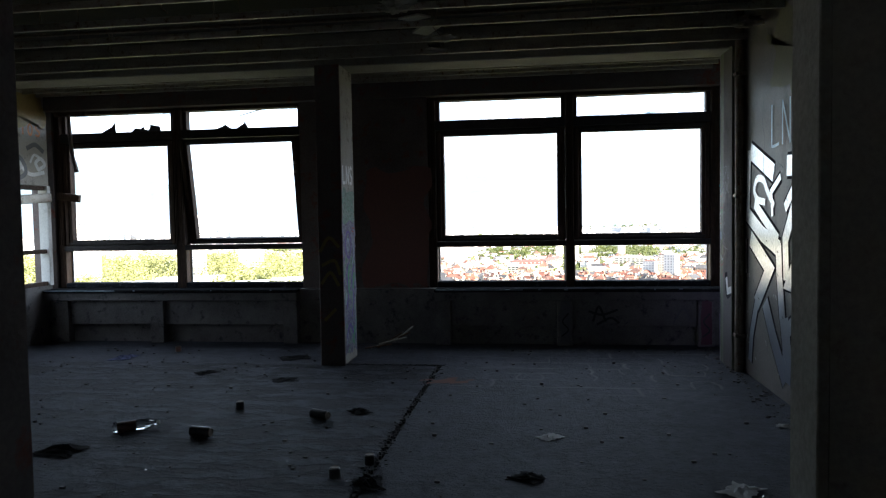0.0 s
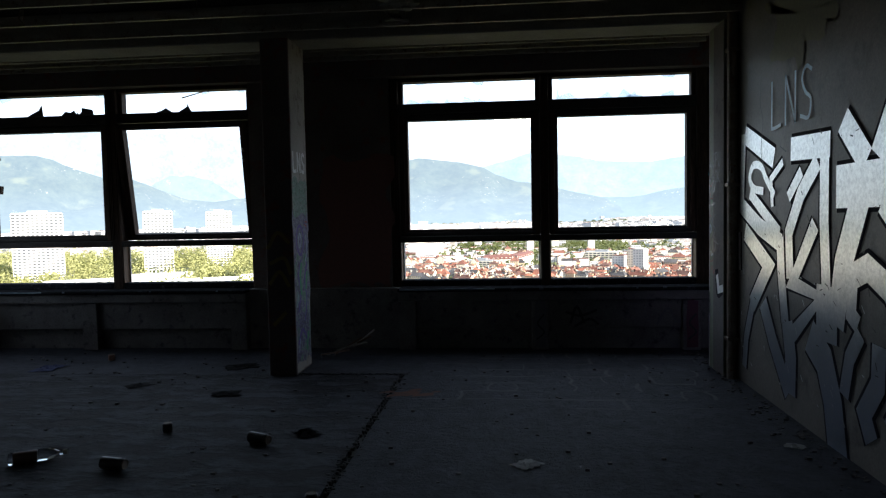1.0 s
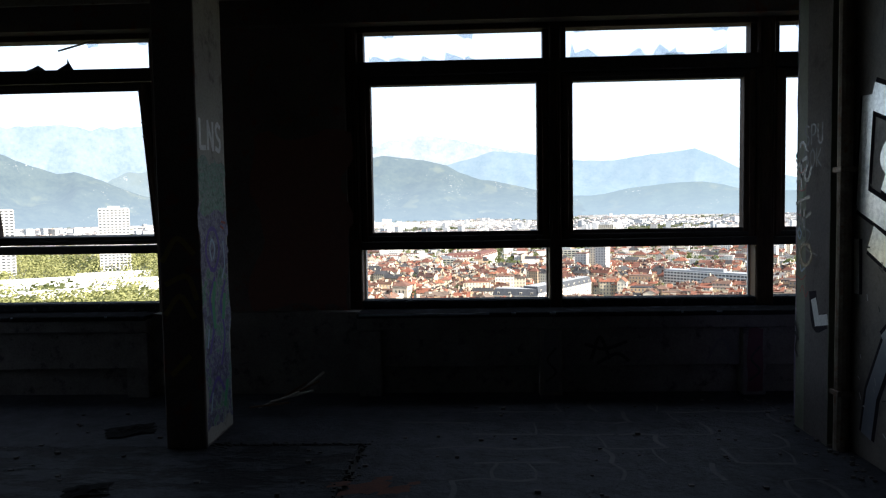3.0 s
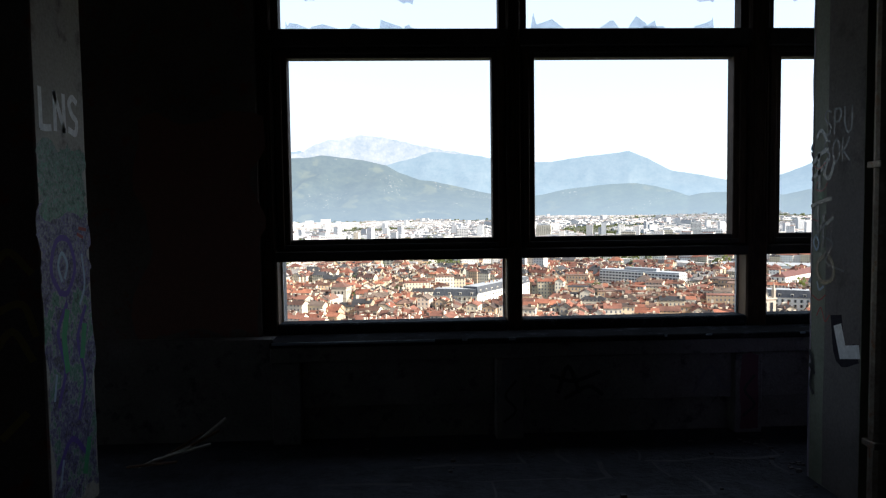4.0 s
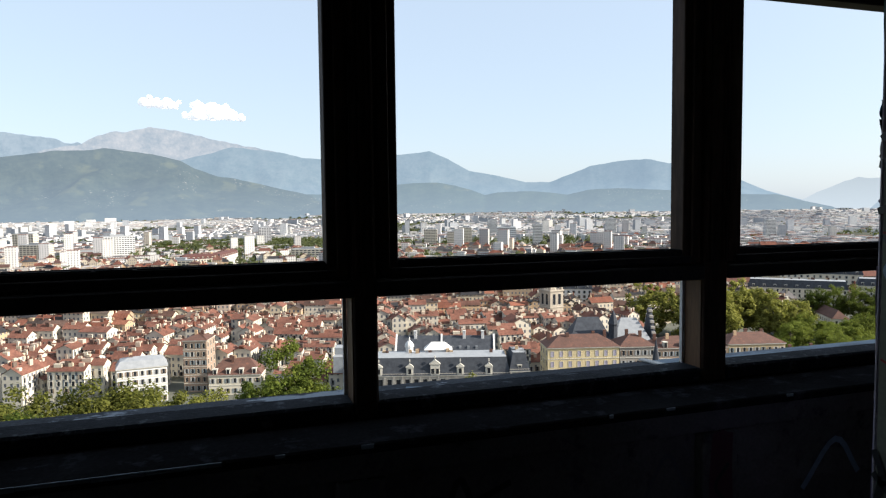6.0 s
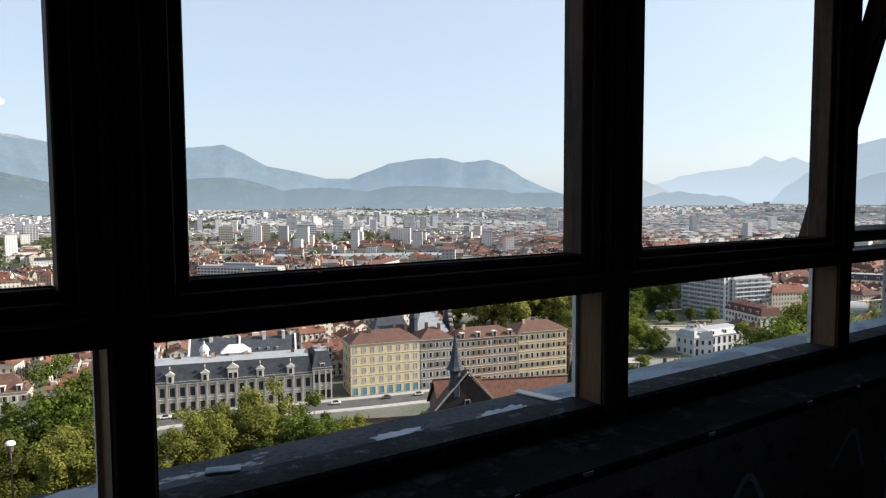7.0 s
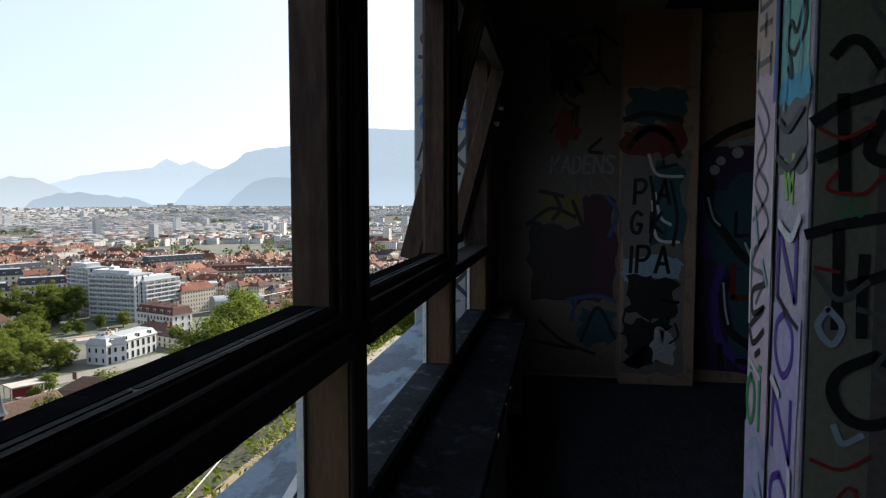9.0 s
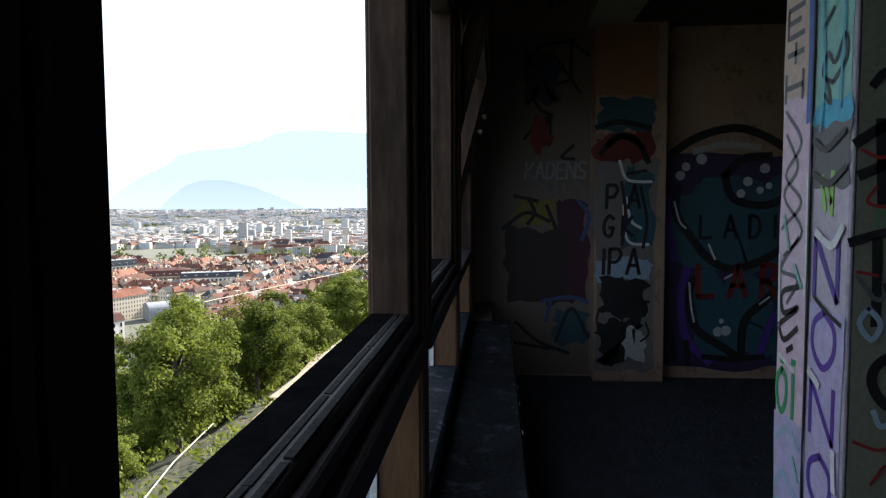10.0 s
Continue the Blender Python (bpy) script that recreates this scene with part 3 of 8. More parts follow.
wall_far = thing("wall_far", boxes((X1, X1 + .3, YB, 8.88, 0, ZC)), M_orange, "ochre wall of the next room covered in graffiti", "wall", kind="structure")
thing("wall_inner", boxes((2.10, X1, 3.85, 4.0, 0, ZC)), M_bouncewall, "unseen wall closing the next room, made pale for bounce light", "wall", kind="structure")
far_pier = thing("wall_pier", boxes((6.50, 6.70, 7.15, 7.79, 0, 3.26), bevel=.01), M_orange, "ochre wall pier with black tags", "pier", kind="structure")
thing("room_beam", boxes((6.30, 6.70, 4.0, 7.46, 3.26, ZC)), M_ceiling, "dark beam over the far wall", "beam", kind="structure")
# left end wall with a side window
wall_left = empty("wall_left", "graffitied end wall with a side window", "wall", kind="structure")
part("wall_panel", boxes((X0 - .3, X0, YB, 6.9, 0, ZC)), M_plaster, wall_left)
part("wall_panel", boxes((X0 - .3, X0, 6.9, 8.78, 2.12, ZC)), M_plaster, wall_left, "pale wall panel sprayed with white and orange tags")
part("wall_panel", boxes((X0 - .3, X0, 6.9, 8.78, 0, .76)), M_parapet, wall_left)
side = empty("window_3", "side window with a pale frame and a slipped blind box", "window", kind="structure")
for y in (6.9, 7.86, 8.72):
    part("window_post", boxes((X0 - .12, X0 + .02, y, y + .07, .76, 2.12), bevel=.006), M_whitepier if y > 8 else M_wood, side)
for z in (.76, 1.20, 2.06):
    for a, b in ((6.97, 7.86), (7.93, 8.72)):
        part("window_rail", boxes((X0 - .10, X0 - .01, a, b, z, z + .055), bevel=.005), M_wood, side)
b2 = boxes((-.06, .06, -.42, .42, -.06, .06), bevel=.01)
ob = part("blind_box", b2, M_rail, side, "slipped pale blind box")
ob.matrix_basis = pose(X0 + .02, 8.32, 1.93, 4, 0, 0)
# free-standing column
col = thing("column", boxes((-2.48, -2.205, 7.33, 7.84, 0, 3.26), bevel=.008), M_dark, "square concrete column painted with green and violet tags", "column", kind="structure")

# ---- windows ----
Z_LT, Z_TB, Z_TT = 1.217, 2.832, 3.085


def sash_unit(w, h, parent, t=.052, f=.10):
    """A sash about its middle: two stiles as the body, dark rails as parts, each with a stepped inner edge."""
    bm = bmesh.new()
    g = f * .6
    for s in (-1, 1):
        a, b = sorted((s * w / 2, s * (w / 2 - f)))
        box(bm, a, b, -t, t, -h / 2, h / 2, bevel=.005)
        a, b = sorted((s * (w / 2 - .012), s * (w / 2 - g)))
        box(bm, a, b, -t - .018, -t + .002, -h / 2 + .012, h / 2 - .012, bevel=.004)
    ob = new("sash", mesh_of("sash", bm, M_wood))
    ob.parent = parent
    for s in (-1, 1):
        bm = bmesh.new()
        a, b = sorted((s * h / 2, s * (h / 2 - f * .75)))
        box(bm, -w / 2 + f, w / 2 - f, -t + .001, t - .001, a, b, bevel=.005)
        a, b = sorted((s * (h / 2 - .012), s * (h / 2 - g * .75)))
        box(bm, -w / 2 + g, w / 2 - g, -t - .017, -t + .002, a, b, bevel=.004)
        part("sash_rail", bm, M_woodtop, ob)
    return ob


def shard(rnd, w, h):
    """A broken piece of pane standing in its groove."""
    n = rnd.randint(3, 5)
    top = sorted(rnd.uniform(-w / 2, w / 2) for _ in range(n - 1))
    pts = [(-w / 2, 0)] + [(w / 2, 0)] + [(x, rnd.uniform(.35, 1) * h) for x in reversed(top)]
    bm = bmesh.new()
    f = [bm.verts.new((x, -.002, z)) for x, z in pts]
    b = [bm.verts.new((x, .002, z)) for x, z in pts]
    bm.faces.new(f)
    bm.faces.new(list(reversed(b)))
    for i in range(len(pts)):
        j = (i + 1) % len(pts)
        bm.faces.new((f[i], f[j], b[j], b[i]))
    return bm


def window_strip(name, bays, tilted, label, seed, shards):
    rnd = random.Random(seed)
    win = empty(name, label, "window", kind="structure")
    edges = [(bays[0][0] - .10, bays[0][0])] + [(a[1], b[0]) for a, b in zip(bays, bays[1:])] + [(bays[-1][1], bays[-1][1] + .02)]
    for a, b in edges:
        post = part("window_post", boxes((a, b, 8.885, 9.045, .70, 3.13), bevel=.006), M_wood, win)
        if b - a > .08:
            reeds = boxes(*((q - .006, q + .006, 8.874, 8.887, 1.30, 3.10) for q in (a + .014, a + .034, b - .034, b - .014)), bevel=.003)
            part("reeding", reeds, M_wood, post, "narrow reeded mouldings")
        lo = boxes((a - .006, a + .001, 8.90, 9.02, .745, Z_LT), (b - .001, b + .006, 8.90, 9.02, .745, Z_LT))
        part("post_lining", lo, M_oak, post, "bare brown timber lining")
        part("glazing_bead", boxes((a - .022, a - .006, 9.022, 9.042, .745, Z_LT), (b + .006, b + .022, 9.022, 9.042, .745, Z_LT)), M_whitepier, post, "flaking white glazing bead")
        part("toplight_bead", boxes((a - .05, a, 8.93, 9.03, 2.83, 3.09), (b, b + .05, 8.93, 9.03, 2.83, 3.09)), M_wood, post)
    for i, (a, b) in enumerate(bays):
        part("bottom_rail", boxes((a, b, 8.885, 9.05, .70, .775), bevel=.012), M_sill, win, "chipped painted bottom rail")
        part("transom", boxes((a, b, 8.875, 9.045, Z_LT, 1.287), bevel=.006), M_woodtop, win)
        part("transom", boxes((a, b, 8.875, 9.045, 2.715, Z_TB), bevel=.006), M_woodtop, win)
        for y0, y1, z0 in (() if i in tilted else ((8.9155, 8.931, 1.3655), (8.937, 8.951, 1.3655))):
            bm = bmesh.new()
            u = a + .11
            while u < b - .13:
                v = min(b - .11, u + rnd.uniform(.10, .40))
                box(bm, u, v, y0 + rnd.uniform(0, .003), y1 - rnd.uniform(0, .003), z0 - .004, z0 + rnd.uniform(.001, .003))
                u = v + rnd.choice((.002, .002, .004, .015))
            part("worn_edge", bm, M_wornedge, win, "worn pale edge of the rail")
        # a black strip stands in for the shade inside the rebate
        if i not in tilted:
            part("rebate", boxes((a + .106, b - .106, 8.957, 9.016, 1.360, 1.3668)), M_rebateshade, win, "black strip painted for the shade in the glazing rebate")
        part("head_rail", boxes((a, b, 8.89, 9.045, Z_TT, 3.13), bevel=.006), M_wood, win)
        h = 2.712 - 1.29
        sash = sash_unit(b - a - .008, h, win)
        sash.matrix_basis = pose((a + b) / 2, 8.965, (2.712 + 1.29) / 2, tilted.get(i, 0), 0, 0)
        tagged(sash, "tilted open dark timber sash without glass" if i in tilted else "closed dark timber sash without glass")
        for z in ((.52, .35) if i in tilted else ()):
            kn = bmesh.new()
            lathe(kn, [(.008, 0), (.010, .015), (.02, .02), (.02, .04), (.012, .05)], 10)
            k = part("sash_knob", kn, M_steel, sash)
            k.matrix_basis = pose((b - a) / 2 - .06, -.068, z * h * .5, 90, 0, 0)
        for q in range(shards[i]):
            w, hh = rnd.uniform(.14, .32), rnd.uniform(.07, .17)
            s = part("glass_shard", shard(rnd, w, hh), M_sootglass if name == "window_1" else M_shard, win, "jagged shard of broken pane")
            s.matrix_basis = pose(rnd.uniform(a + .2, b - .2), 8.985, Z_TB - .004, rnd.uniform(-4, 4), 0, rnd.uniform(-3, 3))
        for q in range(2):
            s = part("glass_shard", shard(rnd, rnd.uniform(.08, .2), rnd.uniform(.03, .08)), M_shard, win, "jagged shard of broken pane")
            s.matrix_basis = pose(rnd.uniform(a + .1, b - .1), 8.985, Z_TT + .004, 180, 0, 0)
    return win


window_1 = window_strip("window_1", [(-6.62, -4.97), (-4.844, -3.185)], {1: 9.0}, "dark timber window strip with a tilted sash and broken toplights", 5, (4, 2))
window_2 = window_strip("window_2", [(-1.398, .244), (.341, 1.991), (2.132, 3.803), (3.93, 5.652)], {3: 15.0}, "long dark timber window strip with broken toplights", 8, (5, 6, 4, 0))
# made-up panel that keeps bright sky out of the last toplight
part("toplight_blocker", boxes((3.985, 5.66, 8.95, 8.965, 2.80, 3.10)), M_wood, window_2, "dark panel added to block the bright toplight")
# debris hanging in the left window
bm = bmesh.new()
tube(bm, [(-6.42, 8.8, 3.08), (-6.40, 8.78, 2.8), (-6.36, 8.77, 2.5), (-6.32, 8.78, 2.3)], [.02, .03, .025, .03], 7)
thing("hanging_strip", bm, M_dark, "torn strip of blind hanging in the window", "blind scrap")
ob = thing("hanging_batten", boxes((-.22, .22, -.02, .02, -.03, .03), bevel=.004), M_wood, "broken timber batten hanging under the lintel", "batten")
ob.matrix_basis = pose(-6.42, 8.83, 3.09, 0, 0, 3)
ob = thing("hanging_batten", boxes((-.16, .16, -.03, .03, -.05, .05), bevel=.004), M_wood, "broken batten stuck in the window reveal", "batten")
ob.matrix_basis = pose(-6.48, 8.82, 1.96, 0, 8, 0)
bm = bmesh.new()
tube(bm, [(-4.0, 8.86, 2.99), (-3.8, 8.86, 3.04), (-3.68, 8.86, 3.07)], .008, 6)
thing("wire", bm, M_steel, "bent wire in the toplight", "wire")

# ---- graffiti ----
W = Wall((1.94, 0, 0), (0, -1, 0), (0, 0, 1), (-1, 0, 0), wall_right)


def yz(*pts):
    return [(-y, z) for y, z in pts]


PIECE = [(.16, yz((6.43, 1.94), (7.10, 2.19))),
         (.12, yz((7.14, 2.20), (7.19, 1.54))),
         (.15, yz((7.22, 1.59), (6.74, 1.40), (6.27, 1.28))),
         (.06, yz((6.25, 1.90), (6.49, 1.78), (6.46, 1.56))),
         (.10, yz((6.97, 1.68), (6.66, 1.53), (6.31, 1.36))),
         (.16, yz((7.09, 1.35), (6.53, 1.09), (6.91, 0.73))),
         (.11, yz((6.89, 0.75), (7.05, 0.42), (7.10, 0.15))),
         (.06, yz((7.24, 1.34), (7.23, 1.00))),
         (.14, yz((6.30, 1.33), (6.27, 1.05), (6.19, 0.69))),
         (.17, yz((6.65, 0.78), (6.43, 0.50), (6.11, 0.17))),
         (.20, yz((6.15, 0.70), (6.08, 0.45), (6.09, 0.17))),
         (.17, yz((6.10, 1.98), (5.47, 1.96))),
         (.13, yz((5.55, 1.99), (5.55, 1.46), (5.51, 1.03))),
         (.09, yz((5.91, 1.81), (6.14, 1.63))),
         (.13, yz((5.65, 1.86), (5.92, 1.65), (6.13, 1.37), (6.10, 1.03))),
         (.13, yz((5.68, 1.44), (6.06, 1.00), (5.59, 0.95), (6.05, 0.62)))]
MORE = [(.30, yz((5.50, 1.04), (5.50, 0.67))),
         (.26, yz((5.76, 0.67), (5.53, 0.54), (5.40, 0.29), (5.32, -0.04))),
         (.18, yz((5.30, 2.09), (5.01, 1.82))),
         (.20, yz((4.64, 2.19), (4.87, 1.83))),
         (.27, yz((5.38, 1.68), (4.61, 1.69))),
         (.22, yz((5.06, 1.63), (5.28, 1.20), (5.37, 0.80))),
         (.22, yz((4.80, 1.61), (4.57, 1.42))),
         (.16, yz((5.19, 1.12), (4.98, 1.20), (4.74, 1.10), (4.59, 0.94))),
         (.12, yz((5.15, 1.12), (5.17, 0.90), (5.08, 0.85))),
         (.12, yz((5.05, 0.80), (5.18, 0.63), (5.25, 0.38))),
         (.15, yz((4.84, 0.77), (4.85, 0.54), (5.00, 0.34), (4.91, 0.20))),
         (.14, yz((4.69, 0.64), (4.56, 0.54), (4.72, 0.32)))]
PIECE += MORE + [(.2, yz((4.5, 2.0), (4.2, 1.2), (4.3, .4))), (.18, yz((4.1, 1.9), (3.7, 1.0), (3.9, .3)))]
for w, line in PIECE:
    bm = bmesh.new()
    W.band(bm, line, w + .055, True)
    W.lift += .0001
    part("graffiti_outline", bm, P_plum, wall_right)
W.lift += .001
for w, line in PIECE:
    bm = bmesh.new()
    W.band(bm, line, w, True)
    W.lift += .0001
    part("graffiti_letter", bm, P_silver, wall_right, "silver sprayed letter")
W.strokes([yz((6.66, 1.69), (6.87, 1.72), (6.97, 1.81), (6.88, 1.91), (6.70, 1.89), (6.59, 1.79), (6.42, 1.66))], .065, P_silver, "silver sprayed curl")
W.patch(5.0 * -1 - 1.5, 2.62, -5.35, 3.2, paint("faded_olive_wash", (.20, .19, .11), .6), "faded olive wash", .14, 16, 41)
W.letters("LNS", -6.47, 2.17, .36, .028, paint("pale_blue_gloss_spray", (.50, .72, .86), .35), "pale blue tag", gap=.75)
rnd = random.Random(12)
W.strokes([yz((6.7, 2.62), (6.72, 2.4), (6.66, 2.25), (6.7, 2.0), (6.6, 1.86)), yz((6.98, 2.75), (7.0, 2.55)), yz((6.3, 2.02), (6.18, 1.97)), yz((5.8, 1.5), (5.74, 1.42))], .009, P_black, "black cracks")
bm = bmesh.new()
for k in range(60):
    y, z = rnd.uniform(4.4, 7.2), rnd.uniform(.3, 2.1)
    W.band(bm, [(-y, z), (-y + rnd.uniform(.01, .05), z - rnd.uniform(-.02, .05))], rnd.uniform(.004, .011), True)
W.coat(bm, P_black, "chips and scratches")
bm = bmesh.new()
for k in range(50):
    y, z = rnd.uniform(4.4, 7.2), rnd.uniform(.2, 1.1)
    W.band(bm, [(-y, z), (-y + rnd.uniform(.005, .04), z - rnd.uniform(-.01, .05))], rnd.uniform(.004, .009), True)
W.coat(bm, P_white, "pale scratches")
# silver hook across the wall end, black scrawls and tags on sage green
C = Wall((1.83, 0, 0), (0, -1, 0), (0, 0, 1), (-1, 0, 0), column_end)
C.patch(-7.665, .004, -7.352, 3.25, rough_mat("grimy_brown_grey_plaster", (.085, .075, .074), (.155, .135, .132), 2.0, .85, .3, .006, (.07, .06, .06)), "grimy brown-grey plaster", .006, 24, 40)
C.strokes([yz((7.40, .80), (7.52, .77), (7.56, .96))], .10, P_plum, "dark outline")
C.strokes([yz((7.36, .82), (7.50, .79), (7.55, .93))], .07, paint("bright_silver_spray", (.78, .78, .78), .4), "silver sprayed hook", True)
C.letters("SPU", -7.70, 1.95, .13, .012, P_grey, "faded pale tag", gap=.7)
C.letters("SOK", -7.70, 1.80, .12, .012, P_grey, "faded pale tag", gap=.7)
C.strokes([yz((7.767, 1.944), (7.74, 1.975), (7.707, 1.97), (7.672, 1.92))], .022, P_black, "black hook")
C.strokes([yz((7.802, 1.805), (7.74, 1.845), (7.66, 1.873)), yz((7.745, 1.86), (7.74, 1.76), (7.735, 1.66)), yz((7.79, 1.727), (7.74, 1.75), (7.694, 1.782)), yz((7.66, 1.82), (7.69, 1.74), (7.64, 1.72), (7.60, 1.80))], .026, P_black, "black sprayed letters")
C.strokes([yz((7.808, 1.562), (7.73, 1.585), (7.62, 1.605)), yz((7.745, 1.57), (7.742, 1.46), (7.742, 1.357)), yz((7.69, 1.515), (7.692, 1.43), (7.69, 1.34)), yz((7.72, 1.45), (7.66, 1.47), (7.60, 1.50))], .024, P_black, "black sprayed letters")
C.strokes([yz((7.66, 1.297), (7.73, 1.26), (7.745, 1.21), (7.71, 1.155), (7.65, 1.145), (7.59, 1.19), (7.60, 1.26), (7.66, 1.297))], .026, P_black, "black sprayed ring")
C.strokes([yz((7.79, 1.79), (7.74, 1.77), (7.68, 1.80)), yz((7.75, 1.70), (7.77, 1.66), (7.70, 1.65), (7.66, 1.69)), yz((7.79, 1.49), (7.74, 1.48)), yz((7.785, 1.06), (7.72, 1.04), (7.66, 1.075)), yz((7.74, .95), (7.70, 1.0), (7.66, .93), (7.62, .97))], .008, P_red, "dark red scrawls")
C.strokes([yz((7.76, 1.40), (7.78, 1.36), (7.75, 1.32), (7.73, 1.36), (7.76, 1.40)), yz((7.74, 1.14), (7.72, 1.10), (7.68, 1.12))], .014, P_pale, "faded ring")
C.letters("DIO", -7.745, 1.60, .04, .003, P_greenp, "thin green scribble", gap=.6)
C.strokes([yz((7.80, .74), (7.77, .66), (7.79, .55), (7.76, .5)), yz((7.80, .66), (7.75, .62))], .025, P_black, "black drips")
C.strokes([yz((7.79, 1.48), (7.74, 1.42), (7.68, 1.46)), yz((7.70, 1.40), (7.60, 1.36), (7.66, 1.26), (7.50, 1.22))], .012, P_grey, "grey scrawl")
Fq = Wall((0, 7.812, 0), (-1, 0, 0), (0, 0, 1), (0, 1, 0), column_end)


def on_end(x, z, w, h, text):
    """Strokes of one letter, x at its reading start."""
    return [[(-x + a * w, z + b * h) for a, b in ln] for ln in GLYPH[text]]


Fq.patch(-2.028, 1.90, -1.832, 2.9, P_teal, "mint paint field", .006, 14, 1)
Fq.patch(-2.028, 1.86, -1.832, 1.925, P_cyan, "cyan drips", .012, 14, 2)
Fq.patch(-2.026, 1.70, -1.835, 1.865, P_grey, "black smudge", .012, 14, 3)
Fq.patch(-2.026, .0, -1.832, 1.38, P_lilac, "lilac paint field", .008, 14, 4)
Fq.strokes([[(-1.975, 1.73), (-1.955, 1.64)], [(-1.915, 1.74), (-1.92, 1.63)], [(-1.97, 1.72), (-1.92, 1.66)]], .020, P_lime, "lime letter")
for z, h, ch in ((1.405, .165, "N"), (1.22, .15, "O"), (1.03, .145, "N"), (.84, .14, "O"), (.66, .15, "N")):
    Fq.strokes(on_end(2.002, z, .16, h, ch), .020, P_violet, "violet sprayed letter")
Fq.strokes([[(-2.0, 1.405), (-1.93, 1.375), (-1.845, 1.35)]], .013, P_black, "black dash")
Fq.strokes([[(-1.93, 1.97), (-1.985, 2.0), (-1.96, 2.05), (-1.92, 2.02), (-1.87, 2.08), (-1.86, 2.02), (-1.93, 1.97)], [(-1.99, 2.12), (-1.93, 2.16)], [(-1.98, 1.95), (-1.94, 1.92), (-1.96, 1.98)]], .012, P_black, "black heart and squiggles")
Fq.patch(-2.232, 1.93, -2.04, 2.9, paint("faded_salmon_paint", (.55, .42, .34)), "salmon paint field", .006, 14, 5)
Fq.patch(-2.232, 1.0, -2.04, 1.96, P_pink, "lilac pink paint field", .008, 14, 6)
Fq.patch(-2.232, .0, -2.04, 1.02, P_lilac, "lilac paint field", .010, 14, 7)
Fq.patch(-2.075, 1.88, -2.04, 2.9, P_blue, "blue paint edge", .004, 14, 8)
for z, ch in ((2.14, "E"), (2.05, "+"), (1.955, "H")):
    Fq.strokes(on_end(2.215, z, .15, .08, ch), .016, P_grey, "black sprayed letter")
Fq.strokes([[(-2.21, 1.93), (-2.10, 1.83), (-2.2, 1.74), (-2.09, 1.66), (-2.22, 1.58)], [(-2.2, 1.86), (-2.12, 1.76), (-2.21, 1.68), (-2.08, 1.58), (-2.2, 1.50)], [(-2.1, 1.56), (-2.22, 1.46), (-2.1, 1.44), (-2.17, 1.36)]], .013, P_grey, "grey zigzags")
Fq.strokes([[(-2.09, 1.42), (-2.20, 1.39), (-2.19, 1.33), (-2.09, 1.36), (-2.22, 1.29)], [(-2.09, 1.30), (-2.18, 1.25), (-2.22, 1.28)], [(-2.12, 1.24), (-2.16, 1.22)]], .018, P_black, "black scribbles")
Fq.strokes(on_end(2.225, 1.03, .09, .13, "O") + on_end(2.12, 1.03, .1, .13, "I") + [[(-2.2, 1.185), (-2.18, 1.185)], [(-2.12, 1.195), (-2.1, 1.195)]], .020, P_greenp, "green sprayed letters")
Fq.strokes([[(-2.06, .95), (-2.14, .99), (-2.22, .94)], [(-2.07, .80), (-2.15, .85), (-2.22, .80)]], .022, P_pale, "pale arcs")
Fq.strokes([[(-1.99, 2.2), (-1.97, 2.0), (-1.985, 1.85)], [(-1.88, 2.3), (-1.87, 2.1), (-1.885, 1.9)], [(-1.94, 2.4), (-1.93, 2.25)]], .009, P_cyan, "cyan drips")
Fq.strokes([[(-2.02, 1.83), (-1.95, 1.80), (-1.85, 1.84)], [(-2.02, 1.74), (-1.93, 1.71), (-1.84, 1.75)]], .018, P_black, "black smudges")
Fq.strokes([[(-1.99, 1.58), (-1.90, 1.55), (-1.845, 1.60)], [(-2.01, 1.20), (-1.95, 1.17)], [(-1.86, 1.02), (-1.85, .92)], [(-1.98, .83), (-1.9, .80), (-1.86, .83)]], .022, P_white, "white smears")
Fq.strokes([[(-2.05, 1.74), (-2.045, 1.55), (-2.05, 1.4)], [(-2.225, 1.5), (-2.22, 1.3)], [(-2.21, 1.2), (-2.1, 1.17)], [(-2.21, .62), (-2.14, .68), (-2.08, .6)]], .014, P_white, "white smears")
Fq.strokes([[(-2.2, 1.62), (-2.16, 1.52)], [(-2.12, 1.48), (-2.07, 1.42)], [(-2.22, .75), (-2.16, .7)], [(-2.1, .92), (-2.06, .86)]], .014, P_teal, "mint flecks")
Fq.strokes([[(-2.215, 2.5), (-2.1, 2.45)], [(-2.21, 2.38), (-2.06, 2.33), (-2.1, 2.27)]], .018, P_grey, "grey strokes")
Fq.strokes([[(-2.033, 2.7), (-2.031, 2.2), (-2.036, 1.8), (-2.031, 1.2), (-2.035, .3)]], .010, P_black, "crumbling edge")
# column tags
K = Wall((-2.205, 0, 0), (0, 1, 0), (0, 0, 1), (1, 0, 0), col)
# only this face is pale; the rest of the column is dark
K.patch(7.34, .02, 7.83, 3.25, M_plaster, "pale plaster over one face of the column", .004, 30, 5)


def layered(name, a, b, c, seed_scale):
    """Many thin coats of spray in two tones, chipped to the plaster."""
    m = Mat(name, .5, 0, .4)
    k = m.ramp(m.noise(seed_scale, 6.0, .7), [(.30, (a[0] * .3, a[1] * .3, a[2] * .3)), (.42, a), (.49, c), (.54, b), (.66, (b[0] * .25, b[1] * .25, b[2] * .25))], "CONSTANT")
    m.colour(m.mix(.3, k, m.ramp(m.noise(70.0, 4.0), [(.4, (.02, .02, .02)), (.7, (.5, .5, .52))])))
    m.bump(m.noise(40.0, 4.0), .3, .004)
    return m.m


